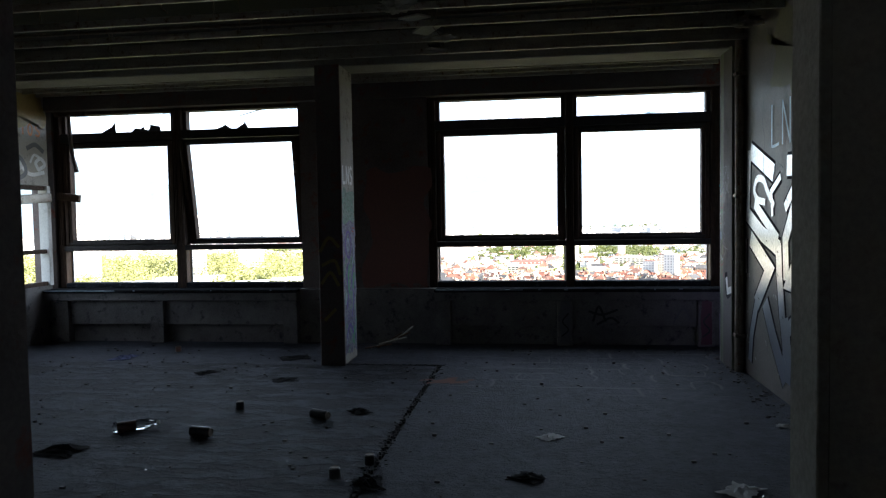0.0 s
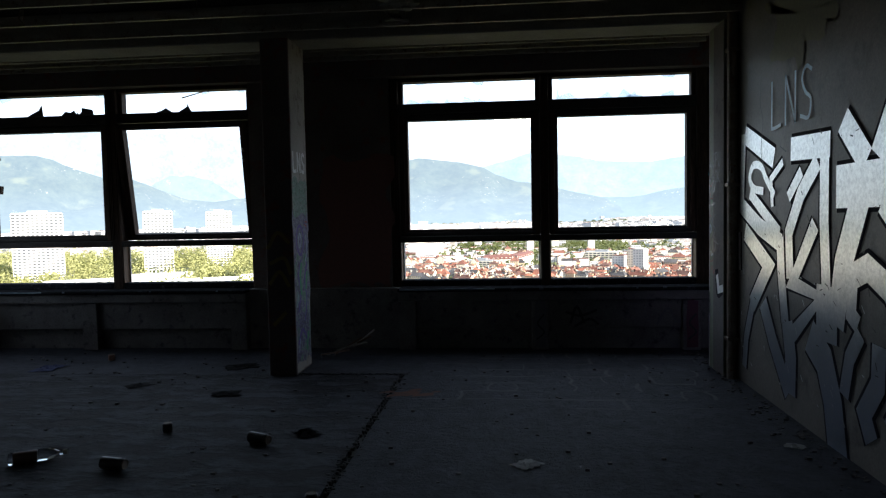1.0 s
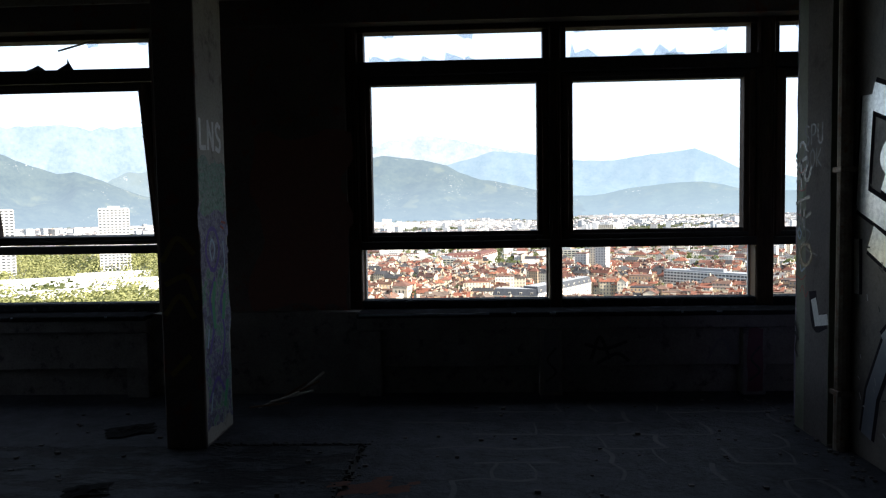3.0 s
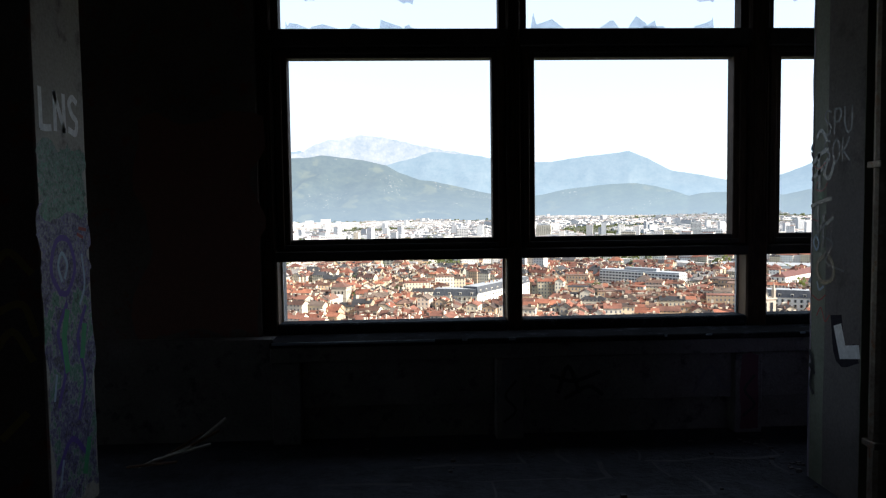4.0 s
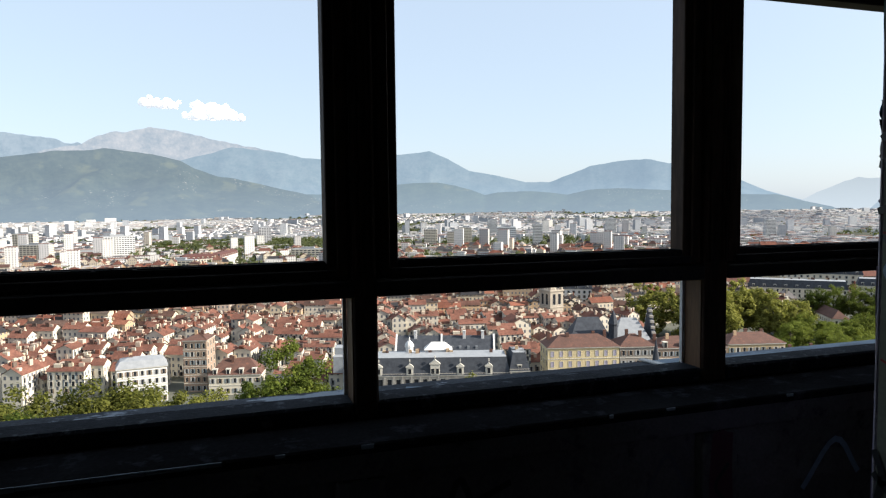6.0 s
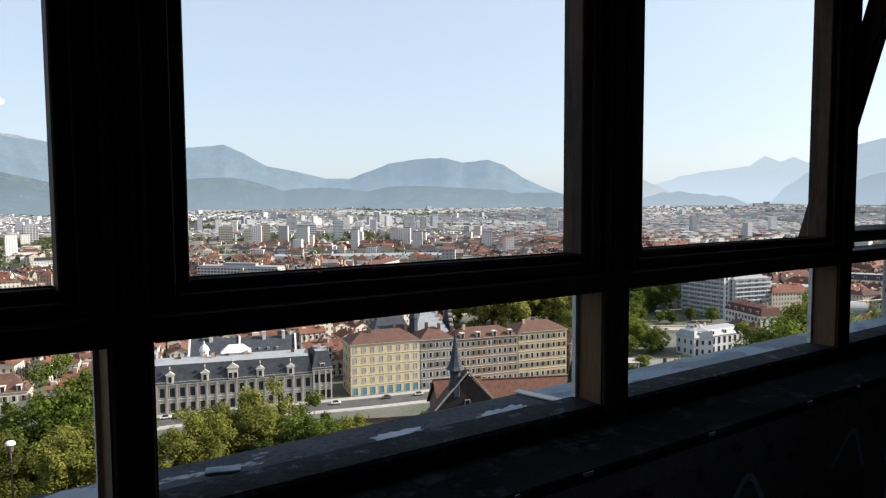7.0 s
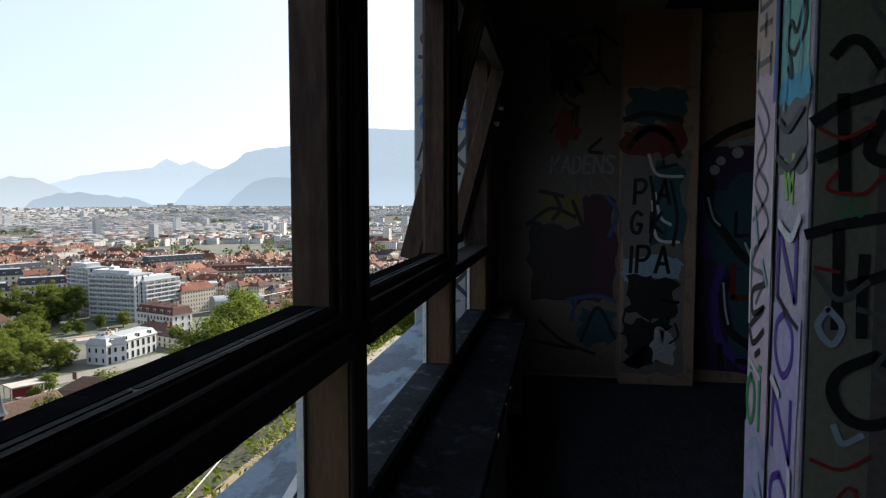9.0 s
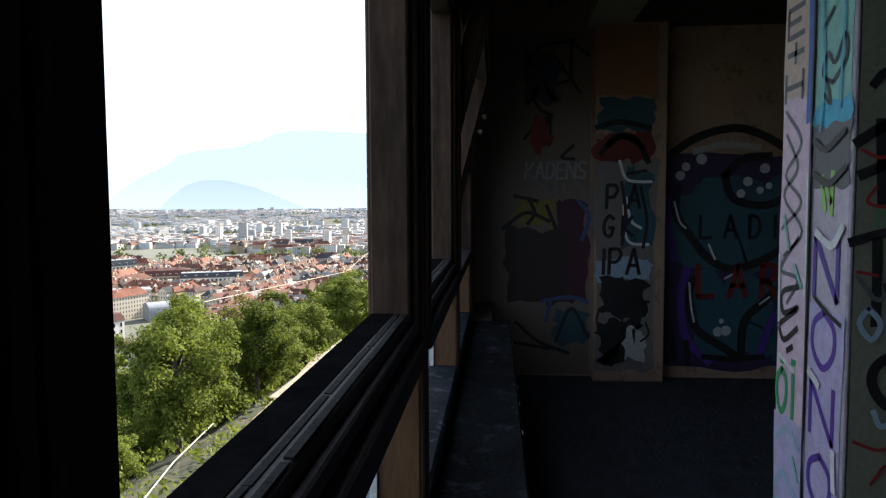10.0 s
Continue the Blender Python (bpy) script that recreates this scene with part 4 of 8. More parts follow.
L_green = layered("speckled_green_coats", (.06, .22, .13), (.10, .32, .20), (.24, .24, .23), 24.0)
L_violet = layered("speckled_violet_coats", (.08, .055, .20), (.15, .12, .30), (.24, .24, .26), 18.0)
L_mixed = layered("green_and_violet_coats", (.08, .055, .20), (.06, .22, .13), (.26, .27, .29), 12.0)
K.patch(7.345, .10, 7.825, 1.25, L_mixed, "layers of green and violet tags", .03, 24, 6)
K.patch(7.345, 1.2, 7.825, 1.62, L_violet, "violet speckled coat", .04, 20, 7)
K.patch(7.345, 1.56, 7.825, 1.93, L_green, "green speckled coat", .04, 20, 8)
K.strokes([[(7.50, 1.18), (7.42, 1.30), (7.48, 1.44), (7.60, 1.44), (7.66, 1.30), (7.58, 1.18), (7.50, 1.18)], [(7.44, .62), (7.52, .80), (7.46, .98), (7.56, 1.12)], [(7.64, .5), (7.72, .7), (7.66, .92), (7.76, 1.08)], [(7.4, .3), (7.55, .42), (7.7, .3)]], .030, P_violet, "violet loops")
K.strokes([[(7.52, 1.24), (7.49, 1.32), (7.53, 1.38), (7.58, 1.32), (7.55, 1.25)], [(7.70, 1.1), (7.76, 1.2), (7.74, 1.36)], [(7.42, .22), (7.46, .34)], [(7.40, .66), (7.43, .78)]], .020, P_pale, "pale strokes")
K.strokes([[(7.54, .78), (7.52, .95), (7.56, 1.08)], [(7.7, .82), (7.74, .98)], [(7.68, .2), (7.74, .36)]], .05, P_greenp, "green strokes")
K.strokes([[(7.72, 1.50), (7.80, 1.49)], [(7.70, 1.47), (7.76, 1.45)]], .018, P_red, "red dash")
K.letters("LNS", 7.385, 1.995, .185, .034, paint("fresh_white_spray_paint", (.92, .92, .92)), "white tag", gap=.74)
K2 = Wall((0, 7.33, 0), (1, 0, 0), (0, 0, 1), (0, -1, 0), col)
K2.strokes([[(-2.46, 1.25), (-2.36, 1.4), (-2.25, 1.3)], [(-2.44, 1.1), (-2.3, 1.15), (-2.24, 1.0)], [(-2.45, .9), (-2.35, 1.02), (-2.26, .88)], [(-2.42, .5), (-2.3, .62)]], .035, paint("mustard_tag_paint", (.26, .20, .06)), "mustard tag")
# pier tags
B = Wall((0, 8.84, 0), (1, 0, 0), (0, 0, 1), (0, -1, 0), wall_window)
B.strokes([[(-1.9, 1.45), (-2.1, 1.7), (-1.95, 1.95), (-1.75, 1.8), (-1.7, 1.5), (-1.9, 1.45)], [(-1.92, 1.4), (-1.9, 1.7), (-1.9, 2.0)], [(-1.9, 1.7), (-1.75, 1.55)]], .035, P_black, "black ring sign")
B.strokes([[(-2.1, .65), (-1.95, .5), (-1.8, .62), (-1.6, .5)], [(-2.0, .35), (-1.8, .45), (-1.6, .35)]], .03, P_black, "black scribbles")
B.patch(-2.3, .75, -1.5, 2.2, paint("brick_red_wash", (.20, .078, .062)), "brick red field", .08, 16, 7)
B.lift = .0012
# outer fin tags
O = Wall((5.66, 0, 0), (0, -1, 0), (0, 0, 1), (-1, 0, 0), pier_w)
O.letters("SLIK", -9.44, .86, .26, .034, P_black, "black tag", lean=.08, gap=.46)
O.strokes([[(-9.42, 1.16), (-9.3, 1.10), (-9.2, 1.2), (-9.1, 1.08)], [(-9.40, .83), (-9.26, .80), (-9.1, .84)]], .02, P_grey, "grey swirl")
O.letters("BWIK", -9.44, 1.88, .25, .036, P_black, "black tag", lean=.1, gap=.45)
O.strokes([[(-9.42, 1.83), (-9.25, 1.86), (-9.10, 1.84)], [(-9.38, 1.77), (-9.26, 1.79), (-9.14, 1.77)], [(-9.44, 1.95), (-9.36, 2.16), (-9.28, 1.98), (-9.2, 2.14)]], .022, P_black, "black underlines")
O.letters("GANG", -9.42, 2.19, .16, .02, P_blue, "blue tag", lean=.05, gap=.58)
O.letters("ZIR", -9.42, 2.40, .20, .034, P_blue, "blue tag", lean=.12, gap=.62)
O.strokes([[(-9.44, 2.38), (-9.3, 2.52), (-9.2, 2.36), (-9.1, 2.56)], [(-9.4, 2.6), (-9.25, 2.66), (-9.12, 2.58)]], .02, P_blue, "blue loops")
O.letters("KS", -9.42, 1.36, .24, .03, P_black, "black tag", lean=.1, gap=.6)
O.strokes([[(-9.40, 1.68), (-9.28, 1.62), (-9.34, 1.55), (-9.2, 1.52), (-9.12, 1.62)]], .024, P_grey, "grey scrawl")
O.letters("SON", -9.43, 2.74, .20, .028, P_black, "black tag", lean=.1, gap=.55)
Q = Wall((-1.43, 0, 0), (0, 1, 0), (0, 0, 1), (1, 0, 0), pier_e)
Q.letters("SOP", 9.1, .9, .2, .022, P_black, "black tag", gap=.5)
# side window wall tags
S = Wall((X0, 0, 0), (0, 1, 0), (0, 0, 1), (1, 0, 0), wall_left)
S.letters("TOS", 8.30, 2.78, .15, .03, paint("orange_spray_paint", (.55, .16, .03)), "orange tag", gap=.9)
S.strokes([[(8.05, 2.28), (8.25, 2.36), (8.45, 2.26), (8.70, 2.30)], [(8.6, 2.33), (8.55, 2.42), (8.65, 2.48), (8.72, 2.40), (8.6, 2.33)]], .05, P_white, "white sprayed loops")
# far room tags
G = Wall((6.50, 0, 0), (0, -1, 0), (0, 0, 1), (-1, 0, 0), far_pier)
G.patch(-7.78, 0.11, -7.26, 2.05, paint("chalky_paint", (.20, .175, .165)), "chalky field", 0.04, 14, 3)
G.patch(-7.79, 2.62, -7.24, 3.24, paint("rusty_orange_distemper", (.33, .15, .07)), "rusty orange field", 0.01, 14, 31)
G.patch(-7.44, 2.18, -7.28, 2.32, P_red, "red smear", 0.03, 10, 32)
G.patch(-7.76, 2.31, -7.29, 2.59, P_petrol, "dark blue smear", 0.05, 14, 1)
G.patch(-7.76, 2.03, -7.29, 2.28, paint("oxblood_paint", (.16, .02, .02)), "oxblood band", 0.05, 14, 2)
G.strokes([[(-7.78, 2.33), (-7.57, 2.38), (-7.3, 2.32)], [(-7.74, 2.09), (-7.61, 2.24), (-7.43, 2.22), (-7.31, 2.01)], [(-7.67, 2.17), (-7.54, 2.25), (-7.36, 2.15)]], .05, P_black, "black arch and smears")
G.patch(-7.51, 1.27, -7.28, 1.94, P_petrol, "petrol shape", 0.05, 14, 4)
G.strokes([[(-7.57, 2.03), (-7.51, 1.87), (-7.39, 1.84), (-7.28, 1.84)], [(-7.51, 1.7), (-7.46, 1.49), (-7.37, 1.42)], [(-7.53, 1.63), (-7.49, 1.31), (-7.3, 1.27)]], .025, P_white, "white outlines")
G.strokes([[(-7.55, 1.84), (-7.51, 1.56), (-7.54, 1.27)], [(-7.38, 1.8), (-7.32, 1.49), (-7.35, 1.24)], [(-7.5, 1.91), (-7.33, 1.94)]], .03, P_black, "black outlines")
G.patch(-7.77, 0.95, -7.28, 1.13, P_pale, "pale blue smear", 0.04, 14, 7)
G.letters("PA", -7.69, 1.6, 0.21, .032, P_black, "black letters", lean=.06, gap=0.95)
G.letters("GK", -7.71, 1.35, 0.18, .032, P_black, "black letters", lean=.06, gap=0.95)
G.letters("IPA", -7.72, 1.0, 0.23, .032, P_black, "black letters", lean=.06, gap=0.72)
G.patch(-7.71, 0.6, -7.3, 0.94, P_black, "black blob", 0.05, 14, 5)
G.patch(-7.73, 0.18, -7.35, 0.58, P_black, "black blob", 0.07, 14, 8)
G.patch(-7.5, 0.2, -7.33, 0.49, paint("off_white_paint", (.5, .5, .5)), "white drip", 0.04, 14, 6)
G.strokes([[(-7.74, 0.67), (-7.76, 0.56), (-7.69, 0.5), (-7.72, 0.41)], [(-7.32, 0.56), (-7.29, 0.45), (-7.36, 0.38)], [(-7.55, 0.78), (-7.48, 0.74), (-7.5, 0.79)]], .02, P_black, "black curls")
R = Wall((6.70, 0, 0), (0, -1, 0), (0, 0, 1), (-1, 0, 0), wall_far)
R.patch(-8.87, .02, -7.80, 3.24, paint("grey_brown_distemper", (.205, .158, .132)), "grey-brown distemper", .004, 20, 30)
R.patch(-7.2, 0.11, -5.14, 2.09, paint("deep_violet_paint", (.045, .028, .085)), "deep violet field", 0.07, 14, 1)
R.patch(-6.96, 1.05, -6.0, 1.88, P_petrol, "petrol blue field", 0.12, 14, 2)
R.patch(-6.84, 0.24, -6.12, 0.97, P_petrol, "petrol blue field", 0.1, 14, 3)
R.patch(-6.02, 0.26, -5.15, 1.91, P_petrol, "petrol blue field", 0.12, 14, 4)
R.strokes([[(-7.18, 2.0), (-6.87, 2.23), (-6.52, 2.33), (-6.24, 2.26), (-5.89, 2.05)], [(-7.0, 1.8), (-7.01, 1.55), (-6.85, 1.3), (-6.7, 1.12), (-6.49, 1.03), (-6.21, 1.12), (-5.94, 1.3)], [(-6.84, 0.94), (-6.88, 0.75), (-6.8, 0.46), (-6.54, 0.28), (-6.4, 0.18)], [(-6.4, 0.18), (-6.37, 0.54), (-6.2, 0.72), (-6.06, 0.85), (-5.75, 0.9)], [(-6.58, 1.91), (-6.5, 1.69), (-6.22, 1.62), (-5.95, 1.73)], [(-6.58, 1.89), (-6.41, 2.05), (-6.17, 2.07)]], .075, P_black, "black outlines")
R.strokes([[(-6.9, 1.04), (-6.96, 0.75), (-6.9, 0.38), (-6.68, 0.14)], [(-6.22, 0.24), (-6.13, 0.54), (-5.99, 0.68)], [(-7.1, 1.7), (-7.08, 1.41), (-7.02, 1.12)]], .07, P_violet, "violet edges")
R.strokes([[(-6.86, 2.12), (-6.58, 2.18), (-6.27, 2.15)]], .06, paint("faded_white_paint", (.40, .40, .40)), "white crescent")
R.strokes([[(-7.03, 1.66), (-6.98, 1.48), (-6.92, 1.41)], [(-6.88, 0.9), (-6.86, 0.68), (-6.83, 0.53)], [(-6.71, 1.26), (-6.65, 1.12)], [(-6.24, 0.7), (-6.15, 0.77)], [(-6.56, 0.94), (-6.45, 1.0)]], .018, P_white, "white highlights")
R.letters("LAR", -6.8, 0.77, .30, .05, paint("dull_red_paint", (.20, .015, .015)), "red letters", gap=.95)
R.letters("LADI", -6.79, 1.32, .21, .032, P_black, "black letters", gap=1.05)
R.strokes([[(-7.15, 0.42), (-7.11, 0.23), (-7.15, 0.12)], [(-7.05, 0.53), (-7.0, 0.16)], [(-6.9, 0.35), (-6.88, 0.12)], [(-6.75, 0.2), (-6.47, 0.18), (-6.19, 0.21)]], .05, P_black, "black drips")
bm = bmesh.new()
for a, b in [(-6.98, 1.9), (-6.93, 1.98), (-6.79, 2.05), (-6.37, 1.84), (-6.26, 1.76), (-6.22, 1.96), (-6.18, 1.8), (-6.58, 0.54), (-6.54, 0.45), (-6.61, 0.44), (-6.43, 1.73)]:
    s = rnd.uniform(.022, .05)
    bm.faces.new([bm.verts.new(R.put((a + s * math.cos(c * math.tau / 10), b + s * math.sin(c * math.tau / 10)))) for c in range(10)])
R.coat(bm, paint("dot_white", (.55, .55, .58)), "white dots")
R.patch(-8.12, 0.73, -7.81, 1.67, paint("plum_wash", (.065, .014, .035)), "maroon field", 0.05, 14, 9)
R.patch(-8.58, 0.71, -8.03, 1.41, paint("umber_wash", (.035, .02, .022)), "umber field", 0.05, 14, 11)
R.patch(-8.49, 1.45, -8.14, 1.7, paint("mustard_wash", (.26, .20, .03)), "yellow smear", 0.05, 14, 10)
R.strokes([[(-8.62, 1.41), (-8.4, 1.56), (-8.18, 1.48)], [(-8.38, 1.7), (-8.32, 1.56), (-8.39, 1.45)], [(-8.51, 1.72), (-8.29, 1.67)], [(-8.21, 1.63), (-8.12, 1.41)]], .035, P_black, "black strokes over the smear")
R.strokes([[(-7.91, 1.67), (-7.81, 1.52), (-7.88, 1.3)], [(-8.25, 0.72), (-7.99, 0.76), (-7.81, 0.71)], [(-8.17, 0.71), (-8.21, 0.52)]], .035, paint("dull_blue_paint", (.05, .10, .26)), "blue arcs")
R.patch(-8.13, 0.34, -7.82, 0.65, P_petrol, "petrol triangle", 0.06, 14, 15)
R.strokes([[(-8.12, 0.33), (-7.97, 0.65), (-7.81, 0.37)], [(-8.5, 0.52), (-8.28, 0.33), (-7.99, 0.22)], [(-8.58, 0.33), (-8.17, 0.26)]], .03, P_black, "black lines")
R.patch(-8.39, 2.59, -8.12, 3.02, paint("dusky_blue_paint", (.04, .05, .10)), "dusky blue head shape", 0.1, 14, 12)
R.strokes([[(-7.95, 3.15), (-8.29, 3.09), (-8.41, 2.86), (-8.3, 2.56), (-8.16, 2.46)], [(-8.16, 2.48), (-8.36, 2.32), (-8.42, 2.25)], [(-8.13, 3.0), (-7.9, 2.67)], [(-8.18, 2.46), (-8.18, 2.25)], [(-7.99, 3.14), (-7.99, 2.82)], [(-8.13, 2.75), (-7.97, 2.8)], [(-8.03, 3.17), (-7.82, 3.01)], [(-7.96, 2.19), (-8.07, 2.08), (-7.95, 2.06)]], .03, P_black, "black scrawl")
R.patch(-8.32, 2.15, -8.18, 2.41, P_red, "red patch", 0.05, 14, 13)
R.letters("KADENS", -8.41, 1.88, .155, .024, paint("chalk_tag", (.30, .30, .31)), "pale tag", lean=.12, gap=.62)
R.strokes([[(-8.41, 1.96), (-8.29, 1.85), (-8.18, 1.74)], [(-8.14, 1.85), (-8.11, 1.67)], [(-8.04, 1.99), (-8.05, 1.77), (-8.0, 1.74)], [(-7.94, 1.85), (-7.85, 1.74)], [(-8.22, 2.03), (-8.07, 2.05)]], .02, paint("chalk_scribble", (.20, .20, .21)), "chalky scribbles")
# door wall scrawls
V = Wall((0, 1.45, 0), (1, 0, 0), (0, 0, 1), (0, -1, 0), wall_door)
V.strokes([[(.75, 2.2), (1.2, 2.25)], [(.78, 2.0), (1.1, 2.0)], [(.72, 1.8), (.9, 1.6), (1.1, 1.7)], [(.8, 1.4), (.8, 1.0)], [(.75, 1.3), (1.0, 1.25)], [(1.0, 1.0), (1.1, .6)]], .03, P_black, "black scrawls")

S.strokes([[(8.0, 2.34), (8.12, 2.5), (8.3, 2.44), (8.36, 2.28), (8.2, 2.2), (8.05, 2.26)], [(8.4, 2.6), (8.55, 2.66), (8.7, 2.58)], [(7.2, 2.4), (7.5, 2.6), (7.8, 2.42)]], .06, P_grey, "grey sprayed arcs")
S.strokes([[(8.04, 2.36), (8.16, 2.46), (8.28, 2.38), (8.2, 2.26)], [(8.45, 2.42), (8.52, 2.52), (8.62, 2.5)], [(7.3, 2.3), (7.6, 2.48), (7.9, 2.3)]], .035, P_white, "white sprayed loops")
S.patch(7.0, 2.9, 8.7, 3.3, paint("ochre_wash", (.36, .27, .10)), "ochre sprayed band", .08, 16, 21)
# scribbles on the parapet
PW = Wall((0, 8.654, 0), (1, 0, 0), (0, 0, 1), (0, -1, 0), wall_window)
PW.strokes([[(.55, .30), (.62, .48), (.70, .30)], [(.50, .42), (.66, .38), (.84, .44)], [(.60, .26), (.76, .34), (.86, .28)]], .028, P_black, "black tag")
PW.strokes([[(1.5, .28), (1.62, .46), (1.72, .30), (1.84, .44)], [(-.35, .3), (-.2, .44), (-.05, .3)]], .02, P_grey, "grey tag")
PW.strokes([[(2.4, .2), (2.6, .42), (2.75, .24)], [(3.3, .3), (3.5, .44), (3.6, .25)]], .03, P_pale, "pale tag")
PF = Wall((0, 8.605, 0), (1, 0, 0), (0, 0, 1), (0, -1, 0), wall_window)
for x in (.21, 1.87):
    PF.patch(x - .06, .03, x + .06, .55, P_grey if x < 1 else P_maroon, "smeared post paint", .012, 10, 3)
    PF.strokes([[(x - .04, .12), (x + .04, .2), (x - .03, .3), (x + .04, .4)]], .018, P_black, "black squiggle")
# stains on the floor
FL = Wall((0, 0, 0), (1, 0, 0), (0, 1, 0), (0, 0, 1), floor)
M_mortar = rough_mat("pale_mortar", (.040, .043, .049), (.095, .098, .104), 6.0, .8, .6)
lines = []
for k in range(8):
    y = 6.25 + .27 * k
    u = -1.0 + rnd.uniform(0, .3)
    while u < 1.5:
        v = u + rnd.uniform(.2, .55)
        if rnd.random() < .62:
            lines.append([(u, y + rnd.uniform(-.02, .02)), ((u + v) / 2, y + rnd.uniform(-.03, .03)), (v, y + rnd.uniform(-.02, .02))])
        if rnd.random() < .45:
            lines.append([(v, y), (v + rnd.uniform(-.04, .04), y + .13), (v + rnd.uniform(-.03, .03), y + .26)])
        u = v + rnd.uniform(0, .06)
for q in range(3):
    FL.strokes(lines[q::3], (.014, .022, .032)[q], M_mortar, "pale mortar lines of lifted floor tiles")
_d = rough_mat("brick_red_dust", (.055, .030, .026), (.17, .055, .032), 9.0, .95, .4)
for dx, dy, s in ((0, 0, .11), (.17, -.03, .07), (-.16, .05, .05), (.08, .13, .045), (.27, .06, .03)):
    FL.patch(-1.05 + dx - s, 6.68 + dy - s * .7, -1.05 + dx + s, 6.68 + dy + s * .7, _d, "brick-red dust", s * .5, 8, 4)

# ---- litter ----


def can(x, y, rz, stand, label, m):
    bm = bmesh.new()
    lathe(bm, [(.022, -.06), (.033, -.052), (.033, .048), (.026, .06), (.024, .058)], 14)
    ob = thing("drink_can", bm, m, label, "can", "litter on the floor")
    rim = bmesh.new()
    lathe(rim, [(.025, .057), (.027, .064), (.025, .066), (.020, .062)], 14)
    part("rim", rim, M_steel, ob)
    ob.matrix_basis = pose(x, y, .035, 0, 0, rz) @ Matrix.Diagonal((1.05, 1.05, .56, 1)) if stand else pose(x, y, .040, 90, 0, rz) @ Matrix.Diagonal((1.18, 1.18, 1.42, 1))
    return ob


can(-2.615, 4.82, 80, False, "crushed dark drink can lying on its side", paint("dark_can", (.03, .03, .035), .3, .6))
can(-1.862, 5.33, 65, False, "dark drink can lying on its side", paint("black_can", (.025, .025, .025), .3, .6))
can(-2.632, 5.56, 0, True, "dark crushed drink can standing upright", paint("grey_can", (.05, .05, .055), .3, .6))
can(-4.519, 8.02, 30, True, "pale brown drink can standing by the wall", paint("brown_can", (.35, .2, .15), .3, .5))
can(-1.371, 4.1, 15, True, "grey dented can standing upright", paint("tin_can", (.12, .12, .12), .35, .6))
can(-1.21, 4.35, 40, True, "small black can in the dust", paint("soot_can", (.02, .02, .02), .4, .4))


def bottle(x, y, rz):
    bm = bmesh.new()
    lathe(bm, [(.02, -.16), (.038, -.155), (.04, -.14), (.04, .06), (.03, .10), (.014, .13), (.014, .16)], 16)
    ob = thing("plastic_bottle", bm, M_glass, "clear plastic bottle with a dark label lying flat", "bottle", "litter on the floor")
    lab = bmesh.new()
    lathe(lab, [(.0405, -.13), (.0412, -.125), (.0412, .0), (.0405, .005)], 16)
    part("label", lab, paint("bottle_label", (.10, .05, .04)), ob, "dark printed wrap")
    cap = bmesh.new()
    lathe(cap, [(.016, .15), (.017, .155), (.017, .172), (.015, .175)], 12)
    part("cap", cap, P_white, ob)
    ob.matrix_basis = pose(x, y, .041, 90, 0, rz)


bottle(-3.2, 4.93, 122)


def crumple(name, x, y, s, h, m, label, seed, flat=False):
    """A crumpled sheet or rag."""
    bm = bmesh.new()
    bmesh.ops.create_grid(bm, x_segments=9, y_segments=9, size=s)
    rr = random.Random(seed)
    off = Vector((rr.uniform(0, 50), rr.uniform(0, 50), 0))
    for v in bm.verts:
        r = min(1, v.co.length / s)
        a = .72 + .28 * noise.noise(v.co * 3 / s + off)
        v.co.x *= a
        v.co.y *= a * .8
        v.co.z = h * (.5 + .8 * noise.noise(v.co * 5.0 / s + off)) * (1.15 - r) + .004
        v.co.z = max(v.co.z, .003)
    g = bmesh.ops.extrude_face_region(bm, geom=list(bm.faces))
    for v in g["geom"]:
        if isinstance(v, bmesh.types.BMVert):
            v.co.z += .003
    ob = thing(name, bm, m, label, name.replace("_", " "), "litter on the floor")
    ob.matrix_basis = pose(x, y, 0, 0, 0, rr.uniform(0, 360))
    return ob


M_rag = rough_mat("navy_cloth", (.02, .025, .07), (.05, .06, .14), 20, .95)
M_blackrag = rough_mat("black_scraps", (.006, .006, .007), (.022, .022, .024), 20, .95, spec=.05)
M_paper = rough_mat("dirty_paper", (.35, .35, .34), (.55, .55, .54), 12, .9)
crumple("rag", -4.967, 7.6, .2, .05, M_rag, "dark blue rag on the floor", 1)
crumple("rag", -2.628, 6.62, .16, .03, M_blackrag, "flat black scrap of cloth", 2)
crumple("rag", -1.593, 5.55, .12, .05, M_blackrag, "crumpled black scrap on the floor", 3)
crumple("rag", -.18, 4.2, .12, .04, M_blackrag, "crumpled black scrap on the floor", 4)
crumple("rag", -1.14, 4.0, .15, .06, M_blackrag, "torn dark plastic bag on the floor", 5)
crumple("rag", -3.46, 4.42, .2, .06, M_blackrag, "dark torn plastic bag on the floor", 6)
crumple("rag", -3.6, 6.9, .14, .03, M_blackrag, "black scrap of roofing felt", 9)
crumple("rag", -2.9, 7.7, .22, .03, M_blackrag, "dark scrap of felt near the column", 10)
crumple("paper", 1.03, 4.1, .15, .04, M_paper, "crumpled sheet of pale paper on the floor", 7)
crumple("paper", -.04, 5.0, .11, .02, M_paper, "flattened pale paper plate on the floor", 8)
crumple("paper", 1.7, 5.4, .08, .02, M_paper, "small scrap of pale paper", 11)
